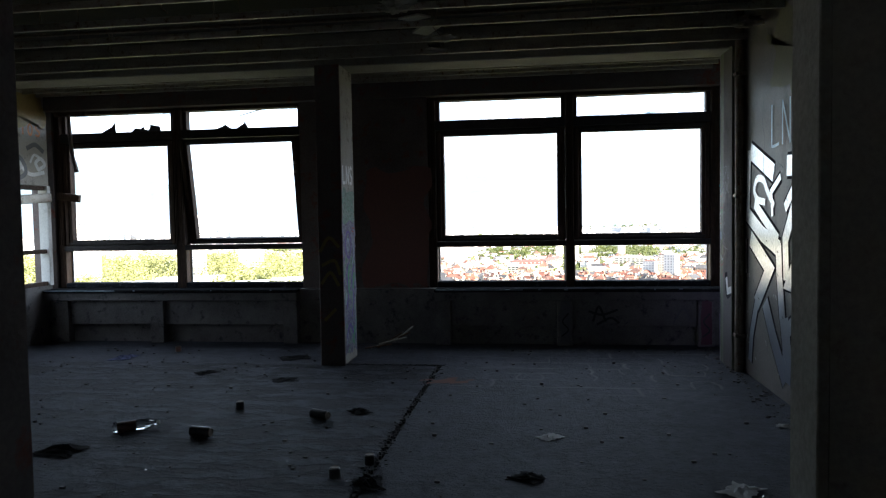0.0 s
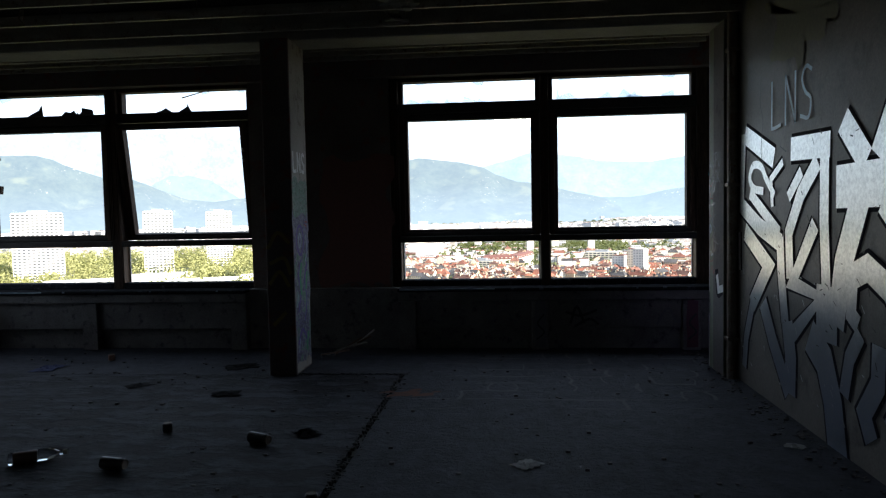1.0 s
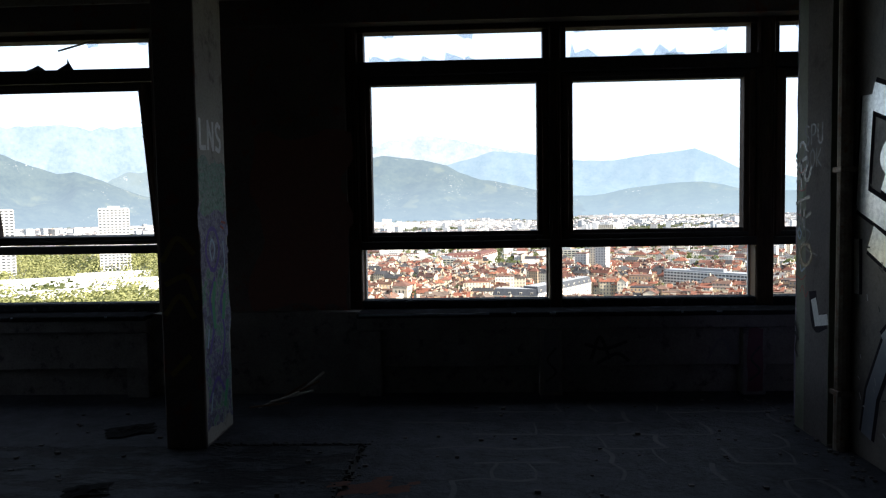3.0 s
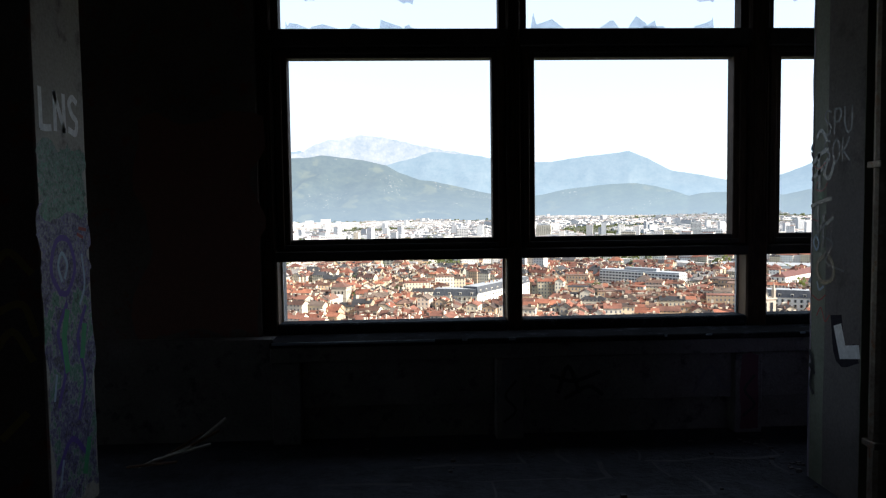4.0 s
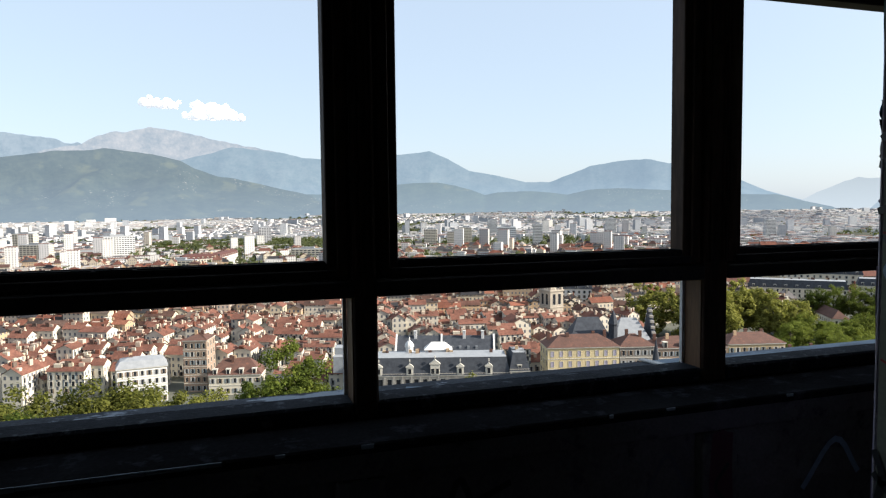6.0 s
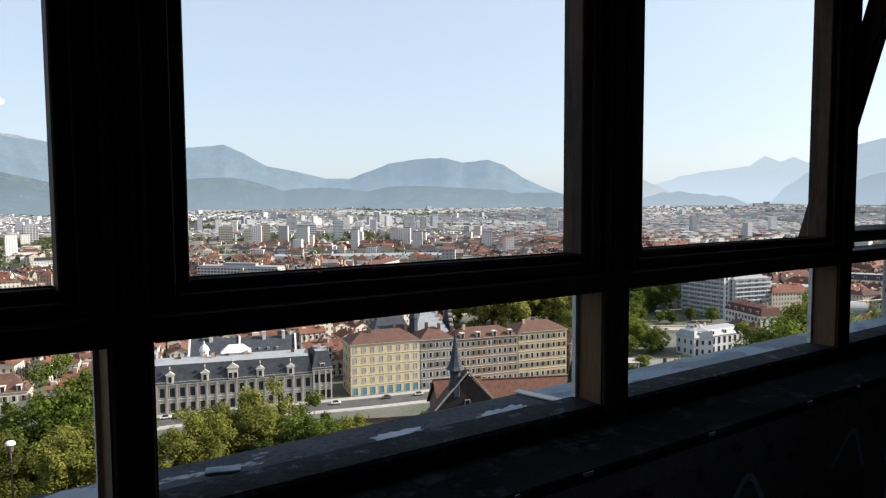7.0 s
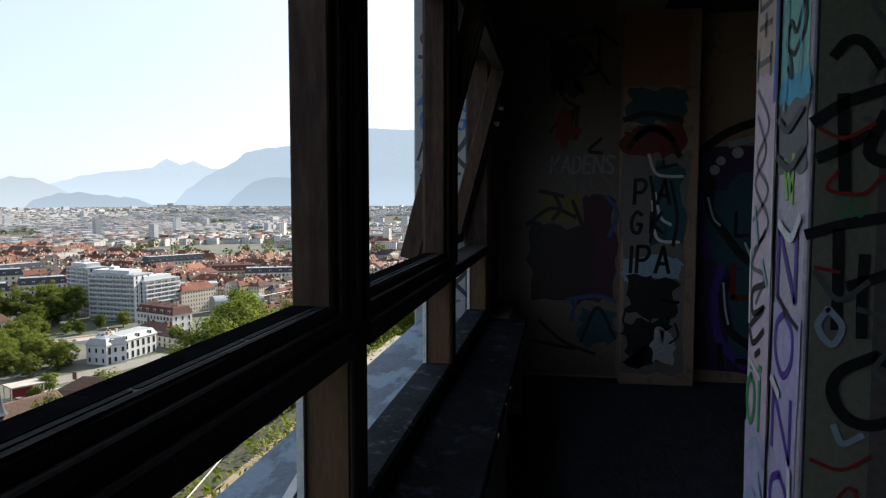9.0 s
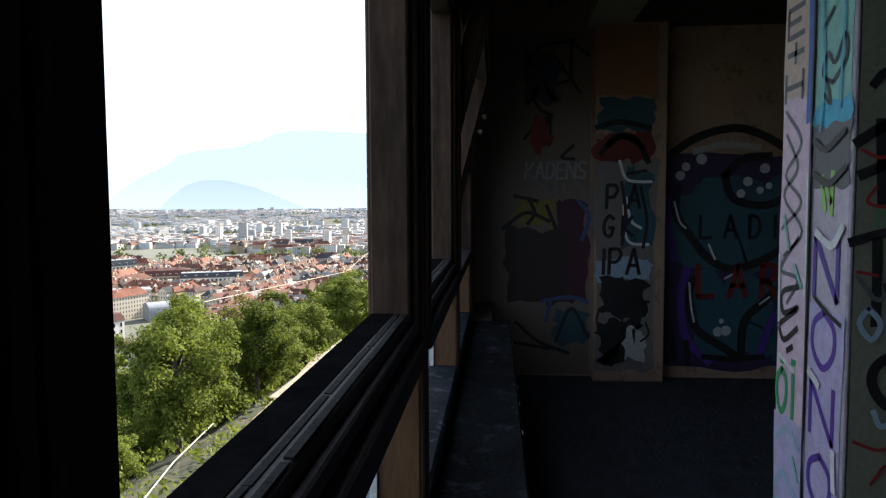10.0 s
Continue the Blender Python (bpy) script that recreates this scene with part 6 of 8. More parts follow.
class City:
    """Gathers many houses into two lists of faces, walls and roofs."""

    def __init__(self):
        self.v, self.f, self.uv, self.mi = [], [], [], []

    def quad(self, pts, uvs, mi):
        i = len(self.v)
        self.v.extend(pts)
        self.f.append(tuple(range(i, i + len(pts))))
        self.uv.extend(uvs)
        self.mi.append(mi)

    def house(self, cx, cy, rot, w, d, h, rh, z0=ZG, hip=False, flat=False, chim=0, rnd=random):
        c, s = math.cos(rot), math.sin(rot)

        def P(x, y, z):
            return (cx + x * c - y * s, cy + x * s + y * c, z0 + z)
        a, b = w / 2, d / 2
        base = len(self.v)
        self.v.extend([P(-a, -b, -2), P(a, -b, -2), P(a, b, -2), P(-a, b, -2), P(-a, -b, h), P(a, -b, h), P(a, b, h), P(-a, b, h)])
        for i, ln in ((0, w), (1, d), (2, w), (3, d)):
            j = (i + 1) % 4
            self.f.append((base + i, base + j, base + 4 + j, base + 4 + i))
            self.uv.extend([(0, 0), (ln, 0), (ln, h + 2), (0, h + 2)])
            self.mi.append(0)
        if flat:
            r = len(self.v)
            self.v.extend([P(-a, -b, h), P(a, -b, h), P(a, b, h), P(-a, b, h), P(-a, -b, h + .6), P(a, -b, h + .6), P(a, b, h + .6), P(-a, b, h + .6)])
            for q in ((4, 5, 6, 7), (0, 1, 5, 4), (1, 2, 6, 5), (2, 3, 7, 6), (3, 0, 4, 7)):
                self.f.append(tuple(r + k for k in q))
                self.uv.extend([(0, 0)] * 4)
                self.mi.append(1)
            return
        o = .5
        ins = min(a, b * .9) if hip else -o
        r = len(self.v)
        self.v.extend([P(-a - o, -b - o, h - .2), P(a + o, -b - o, h - .2), P(a + o, b + o, h - .2), P(-a - o, b + o, h - .2), P(-a + ins, 0, h + rh), P(a - ins, 0, h + rh)])
        for q in ((0, 1, 5, 4), (2, 3, 4, 5), (1, 2, 5), (3, 0, 4)):
            if not hip and len(q) == 3:
                continue
            self.f.append(tuple(r + k for k in q))
            self.uv.extend([(0, 0)] * len(q))
            self.mi.append(1)
        if not hip:
            for x, i, j in ((-a, 7, 4), (a, 5, 6)):
                k = len(self.v)
                self.v.append(P(x, 0, h + rh - .2))
                self.f.append((base + i, base + j, k))
                self.uv.extend([(.2, .2)] * 3)
                self.mi.append(0)
        for q in range(chim):
            x, y = rnd.uniform(-a, a) * .8, rnd.choice((-.35, .1, .3)) * b
            zz = h + rh * (1 - abs(y) / b)
            t, u, ch = (rnd.uniform(.4, 1.3), rnd.uniform(.3, .5), rnd.uniform(.9, 2.6)) if rnd.random() < .75 else (rnd.uniform(.8, 2.2), rnd.uniform(.7, 1.6), rnd.uniform(.3, 1.2))
            k = len(self.v)
            self.v.extend([P(x - t, y - u, zz - 1), P(x + t, y - u, zz - 1), P(x + t, y + u, zz - 1), P(x - t, y + u, zz - 1), P(x - t, y - u, zz + ch), P(x + t, y - u, zz + ch), P(x + t, y + u, zz + ch), P(x - t, y + u, zz + ch)])
            for g in ((0, 1, 5, 4), (1, 2, 6, 5), (2, 3, 7, 6), (3, 0, 4, 7), (4, 5, 6, 7)):
                self.f.append(tuple(k + n for n in g))
                self.uv.extend([(.2, .2)] * 4)
                self.mi.append(q % 2)

    def build(self, name, mats):
        me = bpy.data.meshes.new(name)
        me.from_pydata(self.v, [], self.f)
        uv = me.uv_layers.new(name="UVMap")
        uv.data.foreach_set("uv", np.array(self.uv, dtype=np.float32).ravel())
        me.polygons.foreach_set("material_index", np.array(self.mi, dtype=np.int32))
        for m in mats:
            me.materials.append(m)
        me.update()
        return me


LAND = []          # footprints kept free: (x, y, radius)


def clear_of(x, y, r=0):
    return all((x - a) ** 2 + (y - b) ** 2 > (c + r) ** 2 for a, b, c in LAND)


M_pane = Mat("dark_window_pane", .25, 0, .25)
M_pane.colour((.020, .022, .027))
M_pane = M_pane.m
M_farpane = rough_mat('far_glazing', (.025, .028, .034), (.06, .065, .075), .3, .5, .1)
M_trim = rough_mat("pale_stone_trim", (.44, .415, .36), (.58, .555, .49), .6, .85, .2)
M_slate = rough_mat("blue_grey_slate", (.030, .034, .042), (.075, .082, .096), .5, .75, .3, .01, None, 0.0, .15)
M_tile = rough_mat("red_brown_clay_tiles", (.062, .033, .026), (.125, .062, .046), .35, .9, .4, .05, (.17, .072, .046))
M_darktile = rough_mat("dark_red_flat_tiles", (.060, .024, .022), (.115, .046, .038), .4, .9, .4, .05, (.05, .03, .03))
M_zinc = rough_mat("pale_zinc_sheet", (.20, .213, .23), (.31, .323, .337), .5, .6, .2)


def window_mesh(w, h, blue=False):
    """One window: pale surround, dark pane set back in it."""
    bm = bmesh.new()
    box(bm, -w / 2 - .14, w / 2 + .14, -.10, .05, -h / 2 - .14, h / 2 + .14)
    front = [f for f in bm.faces if f.normal.y < -.9]
    bmesh.ops.inset_region(bm, faces=front, thickness=.14, depth=0)
    bmesh.ops.inset_region(bm, faces=front, thickness=.01, depth=-.09)
    for f in front:
        f.material_index = 1
    return mesh_of("window", bm, [M_trim, M_pane if not blue else paint("blue_door_paint", (.06, .22, .36))])


WIN = window_mesh(1.25, 2.25)
WIN_LOW = window_mesh(1.9, 3.7)


def shuttered_mesh(w, h):
    """A window with its two shutters folded back on the wall."""
    bm = bmesh.new()
    box(bm, -w / 2 - .10, w / 2 + .10, -.10, .05, -h / 2 - .12, h / 2 + .12)
    front = [f for f in bm.faces if f.normal.y < -.9]
    bmesh.ops.inset_region(bm, faces=front, thickness=.10, depth=0)
    bmesh.ops.inset_region(bm, faces=front, thickness=.01, depth=-.09)
    for f in front:
        f.material_index = 1
    n = set(bm.faces)
    for s in (-1, 1):
        a, b = sorted((s * (w / 2 + .12), s * (w + .08)))
        box(bm, a, b, -.13, -.02, -h / 2, h / 2)
    for f in bm.faces:
        if f not in n:
            f.material_index = 2
    return mesh_of("window", bm, [M_trim, M_pane, M_shutter])


_s = Mat("louvred_shutter_paint", .7, 0, .3)
_oi = _s.t.nodes.new("ShaderNodeObjectInfo")
_s.colour(_s.ramp(_oi.outputs["Random"], [(0, (.30, .31, .32)), (.25, (.16, .11, .08)), (.45, (.42, .41, .38)), (.65, (.14, .18, .20)), (.82, (.22, .17, .12))], "CONSTANT"))
M_shutter = _s.m
WIN_SHUT = shuttered_mesh(1.05, 2.1)
WIN_PALE = window_mesh(2.5, 1.35)
WIN_PALE.materials[1] = rough_mat("curtained_glazing", (.10, .105, .115), (.26, .26, .26), .35, .3, .1)
WIN_CURTAIN = window_mesh(1.35, 2.35)
WIN_CURTAIN.materials[1] = rough_mat("lilac_curtained_glazing", (.22, .20, .26), (.42, .39, .46), .35, .4, .1)
DOOR_BLUE = window_mesh(2.0, 3.2, True)


def facade_block(name, p0, p1, depth, eave, floors, bays, wall_m, roof_m, roof_h, label, mansard=False, dormers=0, low=None, z0=ZG, sides=3, category="building", bands=True, panes=None):
    """A building with its front from p0 to p1 (seen from the hill), storeys, windows, cornice and roof."""
    a, b = Vector(p0), Vector(p1)
    L = (b - a).length
    ang = math.degrees(math.atan2(b.y - a.y, b.x - a.x))
    ob = empty(name, label, category, at=(0, 0, 0))
    ob.matrix_basis = pose(a.x, a.y, z0, 0, 0, ang)
    part("wall", boxes((0, L, 0, depth, -3, eave)), wall_m, ob)
    part("cornice", boxes((-.4, L + .4, -.45, depth + .4, eave, eave + .45), bevel=.12), M_trim, ob)
    if bands:
        for k in range(1, floors):
            part("string_course", boxes((-.08, L + .08, -.16, -.003, eave * k / floors - .12, eave * k / floors + .12)), M_trim, ob)
    if "palace" in name:
        for k in range(bays + 1):
            px = min(max(L * k / bays, .3), L - .3)
            part("pilaster", boxes((px - .32, px + .32, -.36, -.165, 0, eave), (px - .42, px + .42, -.42, -.165, eave - .9, eave - .5)), wall_m, ob)
        part("balustrade", boxes((-.3, L + .3, -.42, -.22, eave + 1.15, eave + 1.35), *((q - .12, q + .12, -.40, -.25, eave + .45, eave + 1.15) for q in np.arange(.2, L, 1.1))), wall_m, ob)
    if "apartment" in name:
        for k in range(1, floors):
            bz = eave * k / floors - .05
            part("balcony", boxes((.6, L - .6, -1.3, -.165, bz - .1, bz + .1), (.6, L - .6, -1.3, -1.22, bz + .1, bz + .85), *((q - .06, q + .06, -1.22, -.17, bz + .1, eave * (k + 1) / floors - .2) for q in np.arange(1.0, L, 7.0))), wall_m, ob)
        part("roof_storey", boxes((2.5, L - 6, 2.5, depth - 2.5, eave + .45, eave + 3.3), (L * .3, L * .42, depth * .4, depth * .7, eave + 3.3, eave + 5.2)), wall_m, ob)
    bm = bmesh.new()
    o = .5
    z = eave + .45
    ins = depth * .46
    if mansard:
        lower = [(-o, -o, z), (L + o, -o, z), (L + o, depth + o, z), (-o, depth + o, z)]
        q = roof_h * (.92 if roof_m is M_slate else .7)
        upper = [(1.3, 1.3, z + q), (L - 1.3, 1.3, z + q), (L - 1.3, depth - 1.3, z + q), (1.3, depth - 1.3, z + q)]
        top = [(ins, depth / 2, z + roof_h), (L - ins, depth / 2, z + roof_h)]
        V0, V1, V2 = ([bm.verts.new(p) for p in s] for s in (lower, upper, top))
        for i in range(4):
            bm.faces.new((V0[i], V0[(i + 1) % 4], V1[(i + 1) % 4], V1[i]))
    else:
        V1 = [bm.verts.new(p) for p in ((-o, -o, z), (L + o, -o, z), (L + o, depth + o, z), (-o, depth + o, z))]
        V2 = [bm.verts.new(p) for p in ((ins, depth / 2, z + roof_h), (L - ins, depth / 2, z + roof_h))]
        bm.faces.new(list(reversed(V1)))
    bm.faces.new((V1[0], V1[1], V2[1], V2[0]))
    bm.faces.new((V1[2], V1[3], V2[0], V2[1]))
    bm.faces.new((V1[1], V1[2], V2[1]))
    bm.faces.new((V1[3], V1[0], V2[0]))
    bm.faces.ensure_lookup_table()
    if mansard and roof_m is M_slate:
        for f in bm.faces[4:]:
            f.material_index = 1
    rf = part("roof", bm, roof_m, ob)
    rf.data.materials.append(M_zinc)
    rr = random.Random(int(a.x * 7 + a.y))
    for k in range(max(2, int(L / 7))):
        x, y = rr.uniform(2, L - 2), depth * rr.uniform(.35, .6)
        part("chimney", boxes((x - .7, x + .7, y - .4, y + .4, z + roof_h * .45, z + roof_h + rr.uniform(.6, 1.8))), MW_old if rr.random() < .4 else M_tile, ob)
    for k in range(dormers):
        x = L * (k + .5) / dormers
        d = part("dormer", boxes((x - .9, x + .9, -.1, 1.8, z - .1, z + 2.4), (x - 1.1, x + 1.1, -.25, 2.0, z + 2.4, z + 2.75)), M_trim, ob)
        w = new("window", WIN)
        w.parent = d
        w.matrix_basis = pose(x, -.12, z + 1.2)
    fh = eave / floors
    for f in range(floors):
        for k in range(bays):
            me = low if (low and f == 0) else panes or ((WIN_PALE if "block" in name else (WIN_SHUT if "house" in name and L / bays > 2.5 else WIN)) if fh < 5 else WIN_LOW)
            w = new("window" if not (low and f == 0) else "door", me)
            w.parent = ob
            w.matrix_basis = pose(L * (k + .5) / bays, -.01, fh * (f + .5) - (.1 if f else .3))
        for k in range(sides):
            for x, rz in ((-.01, -90), (L + .01, 90)):
                w = new("window", WIN)
                w.parent = ob
                w.matrix_basis = pose(x, depth * (k + .5) / sides, fh * (f + .5), 0, 0, rz)
    LAND.append(((a.x + b.x) / 2 - (b.y - a.y) / L * depth / 2, (a.y + b.y) / 2 + (b.x - a.x) / L * depth / 2, max(L, depth) * .55))
    return ob


def render_mat(name, c, v=.12):
    return rough_mat(name, tuple(k * (1 - v) for k in c), tuple(min(1, k * (1 + v)) for k in c), .25, .88, .2, .02)


R_stone, R_yellow, R_greyw, R_brown, R_ochre = render_mat("dirty_limestone", (.36, .335, .295), .2), render_mat("yellow_render", (.56, .46, .27)), render_mat("grey_beige_render", (.27, .245, .215)), render_mat("tan_render", (.30, .22, .165)), render_mat("ochre_render", (.44, .34, .20))
# white render greyed and blued, with the facades' shade in its colour
R_shadewhite = render_mat("shade_grey_white_render", (.49, .50, .52), .08)
R_white, R_cream = render_mat("white_render", (.64, .63, .61), .06), render_mat("cream_render", (.58, .53, .43), .08)
palace = facade_block("town_palace", (59, 303), (122, 283), 17, 12, 2, 17, R_stone, M_slate, 8.2, "long ornate stone palace with a slate mansard roof", True)
facade_block("palace_pavilion", (122.2, 282.6), (130, 280.4), 15, 13.5, 2, 3, R_stone, M_slate, 8.5, "stone corner pavilion with a steep slate roof", True, 1)
facade_block("town_house", (139, 280), (170, 272), 16, 22.8, 5, 8, R_yellow, M_tile, 4.5, "bright yellow rendered quay house with blue shopfronts", low=DOOR_BLUE, bands=True, panes=WIN_CURTAIN)
facade_block("town_house", (170.3, 271.9), (186, 267.8), 15, 22.5, 5, 5, R_greyw, M_tile, 4.5, "grey rendered quay house with many windows")
facade_block("town_house", (186.3, 267.7), (218, 259.6), 15, 21.5, 5, 12, R_brown, M_tile, 4, "tan quay house with pale string courses", dormers=4)
facade_block("town_house", (218.3, 259.5), (244, 253), 15, 22.5, 5, 9, R_ochre, M_tile, 4, "ochre quay house with a red tiled roof")
facade_block("town_house", (246, 252.4), (262, 248), 14, 15, 4, 5, R_brown, M_tile, 4, "small brick-red quay house")
facade_block("school", (328, 240), (366, 235), 13, 10, 2, 9, R_shadewhite, M_zinc, 4.5, "white school wing with a pale grey mansard roof", True, 4)
facade_block("school", (346, 259), (329, 242), 11, 10, 2, 5, R_shadewhite, M_zinc, 4.5, "white school pavilion with a pale grey mansard roof", True, 1)
facade_block("apartment_block", (455, 342), (450, 303), 18, 33, 10, 13, R_shadewhite, M_zinc, 1.5, "tall white stepped apartment block in shade", bands=True)
facade_block("apartment_block", (456, 299), (490, 291), 14, 28, 9, 11, R_shadewhite, M_zinc, 1.5, "white apartment block with rows of balconies", bands=True)
facade_block("apartment_block", (475, 374), (464, 349), 16, 36, 12, 7, R_shadewhite, M_zinc, 1.2, "slim white tower block with stacked balconies", bands=True)
facade_block("town_house", (419, 281), (406, 248), 15, 13, 3, 11, R_white, M_darktile, 6.5, "white town house with a dark red mansard roof", True, 5)
facade_block("town_house", (397, 267), (386, 241), 11, 6.5, 2, 6, R_cream, M_tile, 4, "cream house with a red tiled roof")
facade_block("town_house", (378, 242), (366, 215), 11, 6, 2, 6, R_cream, M_tile, 4, "cream house with a red tiled roof")
facade_block("flat_block", (514, 316), (534, 283), 18, 18, 5, 12, R_white, M_zinc, .8, "long white flat-roofed block")
facade_block("town_house", (646, 350), (666, 308), 16, 15, 4, 12, R_brown, M_darktile, 8, "long brick house with a steep dark red mansard roof", True, 8)
facade_block("town_house", (703, 450), (762, 415), 16, 17, 4, 16, R_cream, M_slate, 7, "long cream town house with a slate mansard roof", True, 8)
facade_block("town_house", (586, 535), (632, 520), 15, 17, 4, 12, R_white, M_slate, 7, "white town house under a steep slate roof", True, 6)
facade_block("town_house", (600, 290), (622, 240), 15, 19, 5, 15, R_white, M_slate, 5, "pale town house row with balconies", True, 6)
facade_block("town_house", (-41, 338), (-20.5, 340), 12, 15.5, 4, 7, R_white, M_zinc, 4.2, "white old house with a pale zinc mansard roof", True)
facade_block("town_house", (-14, 352), (-3.5, 349), 14, 24, 6, 4, R_brown, M_tile, 2.6, "tall narrow tan house with a low tiled roof")
LAND.append((108, 330, 26))
facade_block("town_house", (-3, 341.5), (20, 336), 13, 9, 2, 7, R_cream, M_tile, 6.5, "cream house under a broad tiled roof with dormers", dormers=4)
facade_block("institute", (427, 479), (480, 429), 16, 15, 4, 18, R_cream, M_slate, 7, "long cream institute with a dark slate mansard roof", True, 9)
facade_block("institute", (352, 590), (386, 566), 15, 17, 4, 9, R_stone, M_slate, 7, "stone institute wing with dark slate roofs", True, 4)
facade_block("town_house", (484, 424), (508, 400), 14, 19, 5, 9, R_cream, M_slate, 6, "cream town house with a slate mansard roof", True, 5)
facade_block("town_house", (500, 520), (548, 474), 15, 20, 5, 13, R_cream, M_slate, 6, "long cream town house with a slate mansard roof", True, 7)
facade_block("town_house", (250, 512), (286, 492), 14, 18, 5, 10, R_white, M_slate, 6, "white town house with a slate mansard roof", True, 5)
facade_block("works_hall", (330, 690), (420, 640), 22, 9, 1, 16, R_brown, M_tile, 5, "long red-roofed works hall")
facade_block("works_hall", (390, 900), (560, 810), 30, 9, 1, 20, R_white, M_zinc, 3, "long pale shed with a low metal roof")
facade_block("works_hall", (300, 960), (372, 920), 26, 10, 2, 14, R_white, M_zinc, 2, "pale shed with a flat metal roof")


def gabled_house(x, y, rot, w, d, h, rh):
    """A hipped red-roofed house, its long side along rot."""
    c = City()
    c.house(0, 0, 0, w, d, h, rh, 0, hip=True, chim=2)
    ob = tagged(new("house", c.build("house", [R_cream, M_tile])), "long pale house with a bright red hipped roof in the park", "house")
    ob.matrix_basis = pose(x, y, ZG, 0, 0, rot)
    for q in range(int(w / 4)):
        for z in (2.6, 6.2):
            for sy, rz in ((-1, 0), (1, 180)):
                o = new("window", WIN)
                o.parent = ob
                o.matrix_basis = pose(-w / 2 + 2 + 4 * q, sy * (d / 2 + .01), z, 0, 0, rz)
    for z in (2.6, 6.2):
        for q in (-2.5, 2.5):
            o = new("window", WIN)
            o.parent = ob
            o.matrix_basis = pose(-w / 2 - .01, q, z, 0, 0, -90)
    LAND.append((x, y, w * .4))


gabled_house(403, 377, 61, 48, 10, 9, 5)
court = thing("sports_court", boxes((-23, 23, -7.5, 7.5, .1, .6)), rough_mat("beige_clay_court", (.30, .22, .16), (.40, .31, .23), .3, .95), "beige clay court in the park", "court")
court.matrix_basis = pose(383, 298, ZG, 0, 0, -39)
for y0 in (-8.1, 7.6):
    part("court_wall", boxes((-23.5, 23.5, y0, y0 + .5, 0, 1.6)), R_white, court, "low white wall")
strip("forecourt", [(292, 246), (318, 234), (345, 225), (376, 217)], 15, rough_mat("dusty_forecourt_gravel", (.13, .12, .105), (.23, .215, .19), .5, .95, .4), "pale paved forecourt before the school", "pavement", .2)
strip("lawn", [(300, 300), (340, 322), (380, 345), (420, 352)], 46, rough_mat("dry_park_lawn", (.045, .055, .022), (.11, .105, .05), .15, .95), "worn park lawn under the trees", "lawn", .12, .3)
kiosk = thing("kiosk", boxes((-4, 4, -2.5, 2.5, 0, 3.4), (-4.6, 4.6, -3.1, 3.1, 3.4, 3.9), bevel=.1), R_white, "small white kiosk with a flat roof", "kiosk")
kiosk.matrix_basis = pose(424, 336, ZG, 0, 0, -60)
bm = bmesh.new()
sec = [(9 * math.cos(math.pi * k / 12), 7 + 6 * math.sin(math.pi * k / 12)) for k in range(13)] + [(-9, -2), (9, -2)]
ends = [[bm.verts.new((x0, u, v)) for u, v in sec] for x0 in (-19, 19)]
bm.faces.new(ends[0])
bm.faces.new(list(reversed(ends[1])))
for k in range(len(sec)):
    bm.faces.new((ends[0][k], ends[0][(k + 1) % len(sec)], ends[1][(k + 1) % len(sec)], ends[1][k]))
vault = thing("market_hall", bm, M_zinc, "long hall with a barrel-vaulted zinc roof", "hall")
vault.matrix_basis = pose(509, 254, ZG, 0, 0, -48)
LAND.append((509, 254, 22))
LAND.append((62, 936, 55))
LAND.append((-118, 1846, 60))


def steep_church(x, y, rot):
    """A small church with two steep hipped roofs and a crested gable."""
    ob = empty("town_church", "old church with steep dark slate and pale sheet roofs", "church")
    ob.matrix_basis = pose(x, y, ZG + 5, 0, 0, rot) @ Matrix.Diagonal((1.35, 1.15, 1.0, 1))
    part("wall", boxes((-16, 16, -8, 8, -7, 16)), R_old_stone, ob)
    for x0, x1, rm, top in ((-16.5, -1, M_slate, 26.5), (-1, 12.5, M_zinc, 26.0)):
        bm = bmesh.new()
        lo = [bm.verts.new(p) for p in ((x0, -8.6, 15.8), (x1, -8.6, 15.8), (x1, 8.6, 15.8), (x0, 8.6, 15.8))]
        hi = [bm.verts.new(p) for p in ((x0 + 4, 0, top), (x1 - 4, 0, top))]
        bm.faces.new(list(reversed(lo)))
        bm.faces.new((lo[0], lo[1], hi[1], hi[0]))
        bm.faces.new((lo[2], lo[3], hi[0], hi[1]))
        bm.faces.new((lo[1], lo[2], hi[1]))
        bm.faces.new((lo[3], lo[0], hi[0]))
        part("roof", bm, rm, ob)
    bm = bmesh.new()
    f = [bm.verts.new(p) for p in ((12.6, -8.8, 14), (12.6, 8.8, 14), (12.6, 0, 31))]
    b = [bm.verts.new(v.co + Vector((1.4, 0, 0))) for v in f]
    bm.faces.new(f)
    bm.faces.new(list(reversed(b)))
    for i in range(3):
        bm.faces.new((f[i], f[(i + 1) % 3], b[(i + 1) % 3], b[i]))
    part("gable", bm, M_slate, ob)
    for k in range(7):
        for s in (-1, 1):
            t = k / 7
            part("crocket", boxes((12.6, 14.0, s * 8.8 * (1 - t) - .5, s * 8.8 * (1 - t) + .5, 14.2 + 17 * t, 15.4 + 17 * t), bevel=.1), R_old_stone, ob)
    bm = bmesh.new()
    lathe(bm, [(1.6, 14), (1.6, 24), (2.0, 24.3), (.1, 31)], 8, (-1, -7, 0))
    part("turret", bm, M_slate, ob)
    LAND.append((x, y, 20))


R_old_stone = render_mat("old_church_stone", (.36, .33, .29))
steep_church(184, 300, -20)


